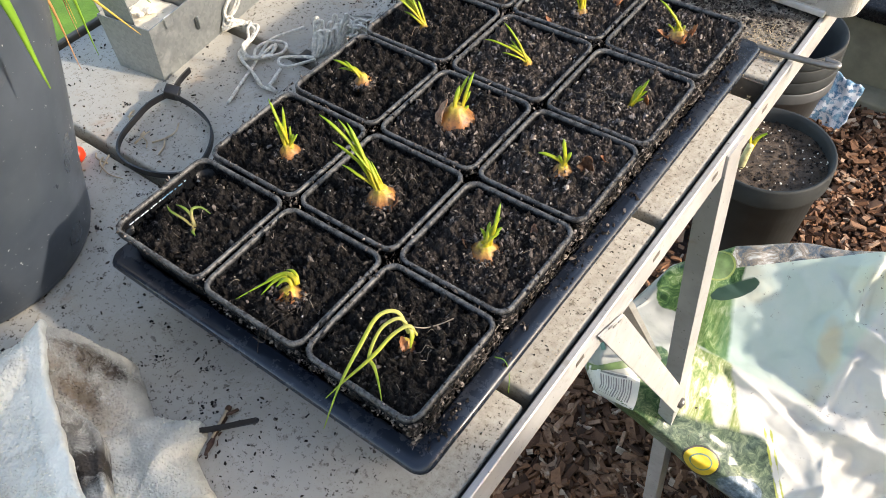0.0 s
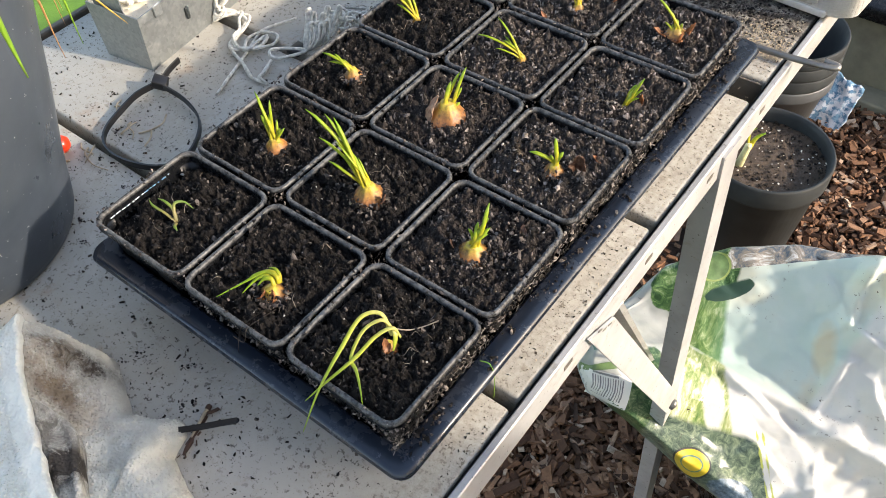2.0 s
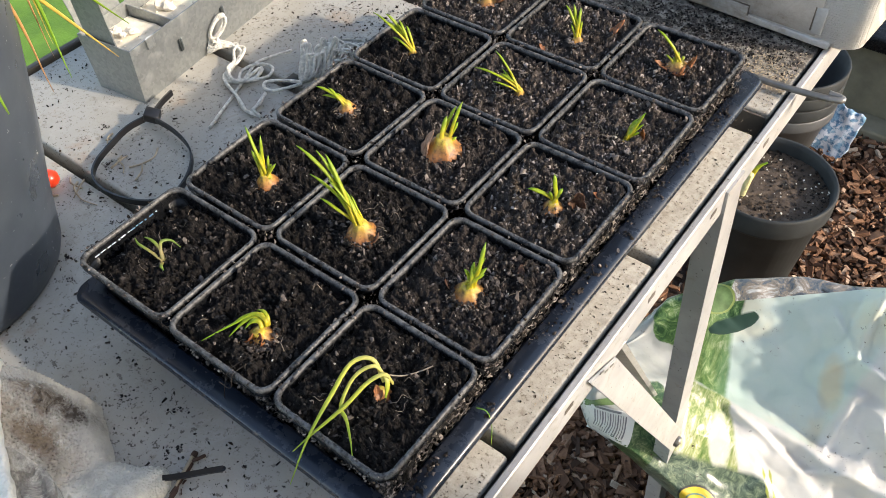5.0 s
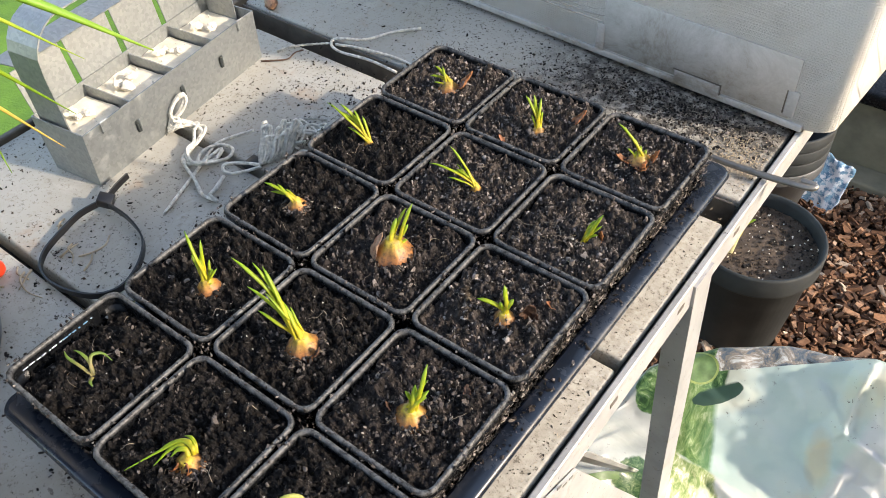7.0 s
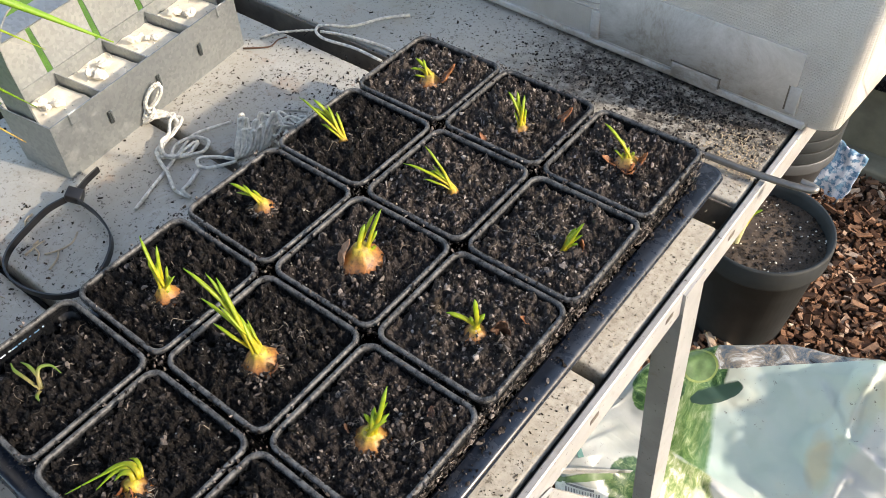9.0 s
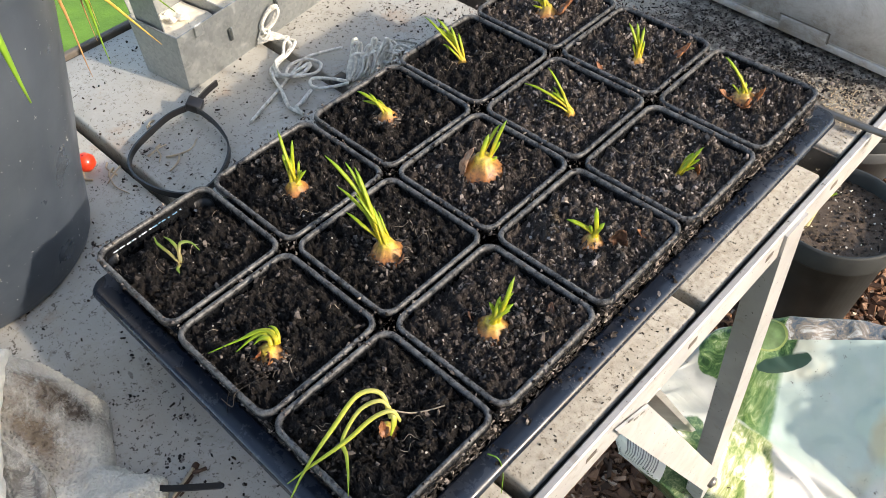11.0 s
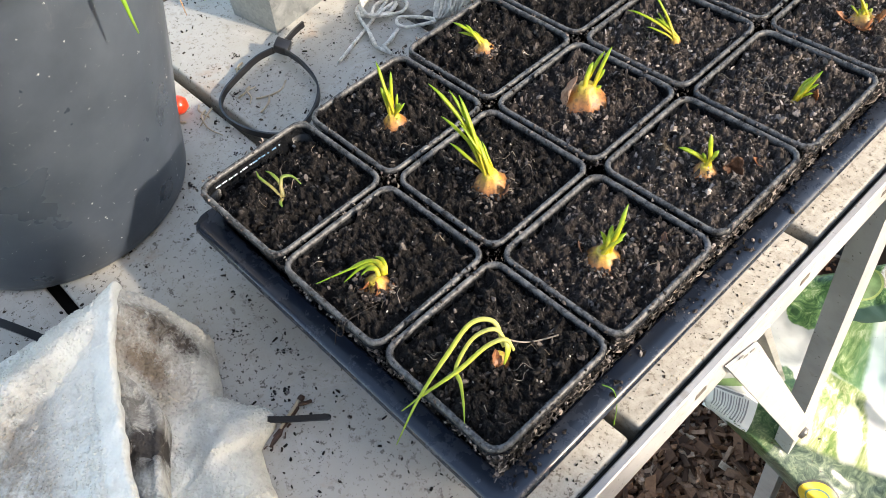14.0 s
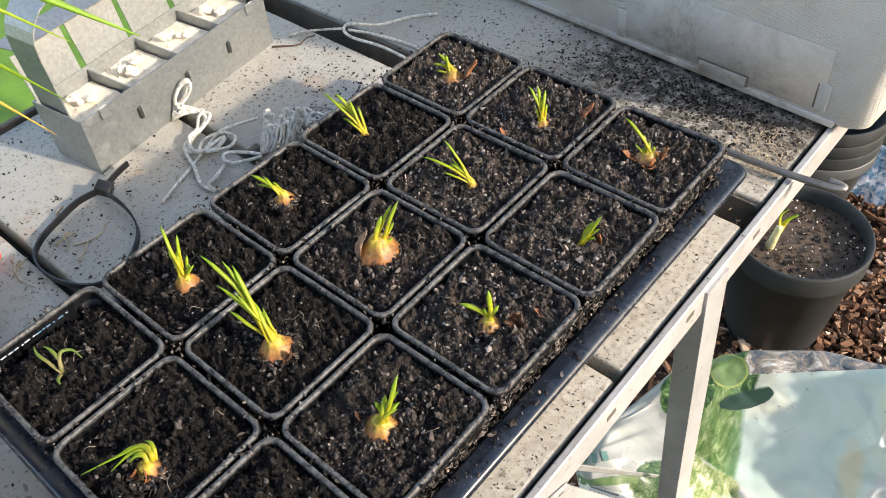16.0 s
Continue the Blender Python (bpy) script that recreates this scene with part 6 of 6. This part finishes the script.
for k in range(7000):
    x = rng.gauss(0.140, 0.06)
    y = rng.gauss(0.462 + 0.02 * max(0, 0.1 - x), 0.014)
    if not (-0.02 < x < 0.219 and 0.39 < y < 0.482 + 0.055 * (0.248 - x)):
        continue
    h = 0.004 * math.exp(-((x - 0.17) / 0.05) ** 2 - ((y - 0.466) / 0.016) ** 2)
    s = 0.0002 + 0.0011 * rng.random() ** 6
    spill.lump(rng, (x, y, BENCH + 0.5 * h * rng.random() + s * 0.3), s, 0.6)
tagged(spill.done("spilled_soil", SOIL), "patch of spilled dry soil in front of the box", "soil", kind="stuff")
straws = Heap()
for k in range(500):
    y = rng.uniform(0.08, 0.47) if k % 4 == 0 else rng.uniform(0.385, 0.455)
    x = rng.uniform(0.2155 if y < 0.37 else 0.165, 0.2195)
    a, l = rng.uniform(0, 6.28), rng.uniform(0.0008, 0.0026)
    p = Vector((x, y, BENCH + 0.0003))
    straws.strand([p, p + Vector((math.cos(a) * l * 0.5, math.sin(a) * l, 0.0002))], 0.00013)
for k in range(420):
    x, y = rng.gauss(0.200, 0.012), rng.gauss(0.436, 0.013)
    if x < 0.2205:
        straws.chip(rng, (x, y, BENCH + 0.0006), rng.uniform(0.0006, 0.0018), rng.uniform(0.0003, 0.0008), 0.0005, rng.uniform(0, 6.28), rng.uniform(-0.2, 0.2))
tagged(straws.done("straw_bits", STRAW), "tiny straw bits along the bench edge", "straw", kind="stuff")

tomato = thing("red_fruit", "small shrivelled red fruit beside the pot", "fruit", pose(-0.143, 0.0545, BENCH))
bm = bmesh.new()
lathe(bm, [(0.0005, 0.0), (0.004, 0.0008), (0.0066, 0.004), (0.0066, 0.008), (0.004, 0.0115), (0.0012, 0.0125), (0.0005, 0.012)], 18)
part("fruit", bm, RED, tomato)
tube("stalk", [(0.002, -0.004, 0.003), (0.008, -0.007, 0.001), (0.013, -0.004, 0.001)], 0.0008, STRAW, tomato, n=5)
twig = thing("twig", "reddish-brown broken twig under the cable tie", "twig")
tube("stick", [(0.0925, -0.0215, BENCH + 0.0022), (0.0955, -0.0285, BENCH + 0.0030), (0.0985, -0.0375, BENCH + 0.0022), (0.1025, -0.0490, BENCH + 0.0014)], lambda s: 0.0015 - 0.0006 * s + 0.0003 * math.sin(s * 23), TWIG, twig, n=7, flat=0.7)
tube("stick", [(0.0940, -0.0245, BENCH + 0.0034), (0.0970, -0.0330, BENCH + 0.0040), (0.0990, -0.0400, BENCH + 0.0030)], lambda s: 0.0011 - 0.0004 * s, STRAW, twig, "bare pale split of wood", n=6)
tube("splinter", [(0.0945, -0.0270, BENCH + 0.003), (0.0970, -0.0235, BENCH + 0.003), (0.0975, -0.0200, BENCH + 0.0015)], 0.0010, TWIG, twig, n=5)
flakes = Heap()
rr = random.Random(19)
for k in range(26):                     # bark peeling off its ends
    u = rr.random()
    flakes.chip(rr, (0.0925 + 0.0105 * u + rr.gauss(0, 0.0014), -0.0215 - 0.0280 * u + rr.gauss(0, 0.0014), BENCH + rr.uniform(0.0006, 0.0026)), rr.uniform(0.002, 0.006), rr.uniform(0.0006, 0.0016), 0.0005, -1.2 + rr.gauss(0, 0.5), rr.uniform(-0.3, 0.3))
flakes.done("bark_flakes", TWIG, twig, "peeling reddish bark", kind="")
for pts in ([(-0.112, 0.096, BENCH + 0.001), (-0.106, 0.104, BENCH + 0.002), (-0.104, 0.112, BENCH + 0.003), (-0.110, 0.120, BENCH + 0.002)], [(-0.106, 0.103, BENCH + 0.002), (-0.101, 0.098, BENCH + 0.0015), (-0.098, 0.090, BENCH + 0.001)], [(-0.138, 0.066, BENCH + 0.001), (-0.130, 0.062, BENCH + 0.003), (-0.122, 0.064, BENCH + 0.001)]):
    root = thing("dry_root", "thin dry tan root lying on the bench", "root")
    tube("root", pts, 0.0007, STRAW, root, n=5)
for pts in ([(-0.152, 0.112, BENCH + 0.001), (-0.148, 0.106, BENCH + 0.003), (-0.143, 0.101, BENCH + 0.001)], [(-0.150, 0.105, BENCH + 0.001), (-0.145, 0.107, BENCH + 0.002), (-0.140, 0.104, BENCH + 0.001)],
            [(-0.126, 0.100, BENCH + 0.001), (-0.121, 0.095, BENCH + 0.004), (-0.115, 0.094, BENCH + 0.002), (-0.111, 0.090, BENCH + 0.001)], [(-0.122, 0.088, BENCH + 0.001), (-0.120, 0.096, BENCH + 0.004), (-0.123, 0.103, BENCH + 0.001)],
            [(-0.130, 0.066, BENCH + 0.001), (-0.124, 0.060, BENCH + 0.003), (-0.112, 0.057, BENCH + 0.002), (-0.100, 0.060, BENCH + 0.001)], [(-0.128, 0.070, BENCH + 0.001), (-0.122, 0.064, BENCH + 0.004), (-0.119, 0.055, BENCH + 0.001)]):
    root = thing("dry_root", "thin dry tan root lying on the bench", "root")
    tube("root", pts, lambda s: 0.0009 - 0.0005 * s, STRAW, root, n=5)
stem = thing("dry_root", "dark wiry dry stem lying at the trough's end", "root")
tube("root", [(-0.1790, 0.3280, BENCH + 0.0010), (-0.1690, 0.3340, BENCH + 0.0020), (-0.1610, 0.3420, BENCH + 0.0020), (-0.1600, 0.3510, BENCH + 0.0040), (-0.1590, 0.3590, BENCH + 0.0020)], lambda s: 0.0009 - 0.0004 * s, TWIG, stem, n=5)
nut = thing("dry_bulb", "small tan dried bulb lying on the bench", "bulb", pose(-0.2370, 0.3970, BENCH, 0, 0, 40))
bm = lathe(bmesh.new(), [(0.0006, 0.0), (0.004, 0.0008), (0.0062, 0.0045), (0.0058, 0.008), (0.003, 0.0112), (0.0006, 0.0122)], 16)
for v in bm.verts:
    v.co.y *= 1.5
    v.co.x *= 1 + 0.08 * math.sin(6 * math.atan2(v.co.y, v.co.x))
part("bulb", bm, HUSK_PINK, nut)
rng = random.Random(61)
for x, y, s in ((0.034, -0.023, 0.0022), (0.065, -0.010, 0.0022), (0.012, -0.009, 0.0018), (0.084, -0.026, 0.0024), (0.080, -0.031, 0.0018), (-0.163, 0.114, 0.0022), (-0.078, 0.019, 0.0028), (-0.078, 0.057, 0.0018), (-0.128, 0.090, 0.0024), (0.150, -0.060, 0.0018), (0.120, -0.075, 0.0022), (-0.060, 0.010, 0.0018)):
    clod = Heap()
    a = rng.uniform(0, 3.14)
    for k in range(16):
        u, v = rng.gauss(0, s * 1.1), rng.gauss(0, s * 0.5)
        clod.lump(rng, (x + u * math.cos(a) - v * math.sin(a), y + u * math.sin(a) + v * math.cos(a), BENCH + s * 0.15), s * rng.uniform(0.12, 0.42), 0.6)
    tagged(clod.done("soil_clod", SOIL, kind=""), "dark clod of soil lying on the bench", "soil", group="soil clods on the bench")
blade = thing("grass_blade", "thin green blade stuck at the tray's edge", "grass")
tube("blade", [(0.2120, 0.058, 0.930), (0.2165, 0.060, 0.928), (0.2190, 0.060, 0.918), (0.2200, 0.058, 0.904)], 0.0004, LEAF_DARK, blade, n=4, flat=0.5)

# ---- things under and beside the bench ----
def round_pot(name, label, at, profile, material, soil_z, soil_r, seed):
    ob = thing(name, label, "plant pot", at)
    part("pot_wall", lathe(bmesh.new(), profile, 56), material, ob)
    if soil_z:
        rng = random.Random(seed)
        n = 30
        rings = []
        for k in range(n + 1):
            r = soil_r * (1 - k / n) + 0.0005
            rings.append([Vector((r * math.cos(2 * math.pi * i / 60), r * math.sin(2 * math.pi * i / 60), soil_z + 0.004 * noise.noise(Vector((r * math.cos(i / 60 * 6.283) * 60, r * math.sin(i / 60 * 6.283) * 60, seed))))) for i in range(60)])
        soil = part("pot_soil", loft(bmesh.new(), rings), DRY_SOIL, ob, "dark soil dotted with white grit", smooth=False)
        heap, grit = Heap(), Heap()
        for k in range(900):
            a, r = rng.uniform(0, 6.283), soil_r * rng.random() ** 0.5
            heap.lump(rng, (r * math.cos(a), r * math.sin(a), soil_z + 0.002), 0.0008 + 0.0028 * rng.random() ** 3)
            if k % 9 == 0:
                a, r = rng.uniform(0, 6.283), soil_r * rng.random() ** 0.5
                grit.lump(rng, (r * math.cos(a), r * math.sin(a), soil_z + 0.003), rng.uniform(0.0008, 0.0020))
        heap.done("loose_soil", DRY_SOIL, soil)
        grit.done("grit", PEBBLE, soil, "white grit")
    return ob


round_pot("round_pot", "round black plastic pot of soil standing on the bark", pose(0.124, 0.987, GROUND) @ Matrix.Scale(0.94, 4), [(0.0, 0.002), (0.080, 0.002), (0.084, 0.006), (0.104, 0.205), (0.111, 0.206), (0.113, 0.210), (0.113, 0.246), (0.111, 0.250), (0.107, 0.249), (0.104, 0.24), (0.100, 0.17)], POT_PLASTIC, 0.222, 0.103, 4)
shoot = thing("cut_stem", "pale cut stem with a green sprout in the pot", "plant", pose(0.093, 0.949, GROUND + 0.209))
tube("stem", [(0, 0, -0.004), (0.003, 0.002, 0.02), (0.006, 0.004, 0.045)], lambda s: 0.0075 - 0.002 * s, STEM, shoot, n=10)
tube("sprout", [(0.006, 0.006, 0.035), (0.010, 0.020, 0.050), (0.020, 0.030, 0.058)], lambda s: 0.005 * (1 - 0.7 * s), LEAF, shoot, n=8, flat=0.4)
tube("sprout", [(0.006, 0.006, 0.035), (0.000, 0.014, 0.058), (0.006, 0.022, 0.068)], lambda s: 0.004 * (1 - 0.7 * s), LEAF, shoot, n=8, flat=0.4)
for k in range(4):
    z = 0.028 * k
    round_pot("stacked_pot", "black and grey plastic pot in a nested stack", FAR @ pose(0.020, 1.370, z), [(0.0, 0.002), (0.070, 0.002), (0.074, 0.006), (0.098, 0.150), (0.104, 0.151), (0.105, 0.155), (0.105, 0.176), (0.103, 0.179), (0.099, 0.177), (0.094, 0.15), (0.07, 0.02), (0.0, 0.018)], GREY_POT if k == 0 else POT_PLASTIC, 0, 0, 0)["group"] = "stacked pots"
round_pot("round_pot", "black plastic pot lying in shade under the bag", FAR @ pose(0.190, 0.720, 0.0), [(0.0, 0.002), (0.060, 0.002), (0.064, 0.006), (0.082, 0.150), (0.086, 0.151), (0.087, 0.160), (0.084, 0.162), (0.080, 0.150), (0.062, 0.02), (0.0, 0.016)], BLACK, 0, 0, 0)
round_pot("black_bin", "black plastic bin under the compost bag", pose(0.40, 0.56, GROUND), [(0.0, 0.002), (0.130, 0.002), (0.134, 0.008), (0.150, 0.200), (0.158, 0.202), (0.160, 0.220), (0.156, 0.225), (0.148, 0.215), (0.13, 0.05), (0.0, 0.04)], BLACK, 0, 0, 0)

rag = thing("printed_packet", "crumpled white packet printed with blue flowers", "packet", FAR @ pose(0.118, 1.455, 0.0) @ Matrix.Scale(0.8, 4))
n = 26
verts, faces = [], []
for j in range(n + 1):
    for i in range(n + 1):
        u, v = i / n, j / n
        wob = 0.010 * noise.noise(Vector((u * 4, v * 4, 6)))
        verts.append((-0.050 + 0.105 * u + 0.014 * v + wob * (0.3 + (i in (0, n))), -0.045 + 0.075 * v + 0.012 * noise.noise(Vector((u * 3, v * 3, 2))), 0.004 + 0.155 * v + 0.008 * noise.noise(Vector((u * 5, v * 5, 1))) - 0.03 * u * v))
for j in range(n):
    for i in range(n):
        a = j * (n + 1) + i
        faces.append((a, a + 1, a + n + 2, a + n + 1))
sheet_ob = raw("packet_film", verts, faces, PRINT, rag)
sheet_ob.modifiers.new("thickness", "SOLIDIFY").thickness = 0.002

# compost bag, a slumped pillow of printed film
bag = thing("compost_bag", "part-filled white and green plastic compost bag slumped beside the bench", "compost bag", look((0.335, 0.520, 0.445), (0.335 - 0.05, 0.520 + 0.34, 0.445 - 0.50)) @ Matrix())


BAG_TOP = ((-0.245, -0.066), (-0.218, -0.022), (-0.188, 0.042), (-0.124, 0.090), (-0.056, 0.118), (0.03, 0.134), (0.26, 0.14))
BAG_LOW = ((-0.245, -0.098), (-0.212, -0.134), (-0.156, -0.150), (-0.085, -0.176), (-0.034, -0.190), (0.10, -0.225), (0.26, -0.225))


FOLDS = ((0.027, 0.125, 0.018, 0.050, 0.010), (0.018, 0.050, -0.004, 0.024, 0.007), (0.020, 0.048, 0.062, 0.030, 0.008), (0.034, 0.010, 0.022, -0.055, 0.008), (-0.080, -0.048, 0.002, -0.084, 0.010),
         (0.002, -0.084, 0.040, -0.072, 0.007), (0.050, 0.100, 0.085, 0.030, 0.009), (0.060, 0.000, 0.100, -0.060, 0.010), (-0.030, -0.110, 0.020, -0.140, 0.007), (0.040, -0.100, 0.060, -0.180, 0.008), (-0.100, -0.050, -0.075, -0.080, 0.006), (-0.02, 0.09, 0.015, 0.055, 0.004))


def bag_face(x, y):
    """Swell and folds of the face, in metres, at a place on the bag's plane."""
    z = -0.06 * x + 0.034 * math.exp(-((x - 0.075) / 0.075) ** 2) * soft((y + 0.03) / 0.02)
    line = -0.041 - 0.17 * (x + 0.12)
    z += 0.016 * math.exp(-((y - line) / 0.010) ** 2) * soft((x + 0.12) / 0.01)
    z -= 0.40 * (x - 0.04) * soft((line - 0.012 - y) / 0.008)
    z += 0.008 * abs(noise.noise(Vector((x * 16, y * 16, 3)))) + 0.003 * abs(noise.noise(Vector((x * 34 + y * 12, y * 34, 8)))) + 0.0010 * noise.noise(Vector((x * 80, y * 80, 2)))
    for xa, ya, xb, yb, high in FOLDS:
        dx, dy = xb - xa, yb - ya
        n = math.hypot(dx, dy)
        a, d = ((x - xa) * dx + (y - ya) * dy) / n, ((x - xa) * dy - (y - ya) * dx) / n
        d += 0.002 * noise.noise(Vector((a * 40, xa * 99, 1)))
        z += high * max(0.0, 1 - abs(d) / (0.018 if d > 0 else 0.006)) * soft(a / 0.004) * soft((n - a) / 0.004)
    crumple = soft((x - 0.03) / 0.015)
    z += 0.013 * crumple * abs(noise.noise(Vector((x * 26 - y * 14, y * 22, 12))))
    z += (0.005 + 0.014 * crumple) * noise.voronoi(Vector((x * 17 + 0.3 * y, y * 21, 3)))[0][0]
    return z


def bag_point(u, v, side):
    """u, v from -1 to 1 over the bag's face; side: 1 the face seen from above, -1 its underside."""
    x = 0.0075 + 0.2525 * u
    lo, hi = between(x, BAG_LOW), between(x, BAG_TOP)
    y = lo + (hi - lo) * (v + 1) / 2
    full = (max(0.0, 1 - abs(u) ** 5) * max(0.0, 1 - abs(v) ** 5)) ** 0.5
    z = bag_face(x, y) * min(1.0, full * 1.4) if side > 0 else -0.10 * full
    return Vector((x + 0.004 * noise.noise(Vector((u * 5, v * 5, 1))), y + 0.005 * noise.noise(Vector((u * 5, v * 5, 4))), z))


def bag_uv(x, y):
    lo, hi = between(x, BAG_LOW), between(x, BAG_TOP)
    return (x - 0.0075) / 0.2525, 2 * (y - lo) / (hi - lo) - 1


n = 180
verts, faces = [], []
for side in (1, -1):
    base = len(verts)
    for j in range(n + 1):
        for i in range(n + 1):
            verts.append(bag_point(i / n * 2 - 1, j / n * 2 - 1, side))
    for j in range(n):
        for i in range(n):
            a = base + j * (n + 1) + i
            q = (a, a + 1, a + n + 2, a + n + 1)
            faces.append(q if side > 0 else tuple(reversed(q)))
raw("bag_film", verts, faces, BAG, bag)


def patch(name, at, wide, high, material, lift=0.0012, disc=False, n=12, turn=0.0, label=""):
    """A printed area that follows the bag's face; at: its middle on the bag's plane."""
    verts, faces = [], []
    for j in range(n + 1):
        for i in range(n + 1):
            a, b = i / n * 2 - 1, j / n * 2 - 1
            if disc:
                a, b = a * math.sqrt(1 - b * b / 2), b * math.sqrt(1 - a * a / 2)
            a, b = a * wide / 2, b * high / 2
            x = at[0] + a * math.cos(turn) - b * math.sin(turn)
            y = at[1] + a * math.sin(turn) + b * math.cos(turn)
            verts.append(bag_point(*bag_uv(x, y), 1) + Vector((0, 0, lift)))
    for j in range(n):
        for i in range(n):
            a = j * (n + 1) + i
            faces.append((a, a + 1, a + n + 2, a + n + 1))
    return raw(name, verts, faces, material, bag, label)


for k in range(2):
    patch("emblem", (-0.136, 0.060), 0.040 - 0.005 * k, 0.036 - 0.005 * k, (LIME_INK, GREEN_INK)[k], 0.0010 + 0.0006 * k, True, label="round green printed emblem")
patch("seal_edge", (-0.079, -0.158), 0.040, 0.036, DARK_INK, 0.0010, True)
patch("seal", (-0.079, -0.158), 0.036, 0.032, YELLOW_INK, 0.0016, True, label="round yellow printed seal")
patch("seal_ring", (-0.079, -0.158), 0.023, 0.020, TEAL_INK, 0.0022, True)
patch("seal_disc", (-0.079, -0.158), 0.020, 0.017, YELLOW_INK, 0.0028, True)
patch("label_panel", (-0.194, -0.117), 0.060, 0.034, LABEL, 0.0012, turn=0.10, label="white label with a barcode")
for k in range(13):
    patch("barcode_bar", (-0.204 + 0.0026 * k, -0.117 + 0.0003 * k), 0.0008 + 0.0006 * (k % 3 == 0), 0.022, GREY_INK, 0.0019, n=4, turn=0.10)
patch("label_text", (-0.196, -0.1025), 0.034, 0.002, GREY_INK, 0.0019, n=4, turn=0.10)
patch("printed_stripe", (-0.198, -0.094), 0.066, 0.009, GREEN_INK, 0.0014, turn=0.42)
for k in range(3):
    patch("printed_bar", (-0.224 + 0.009 * k, -0.082 + 0.006 * k), 0.005, 0.008, TEAL_INK, 0.0014, n=4, turn=0.5)
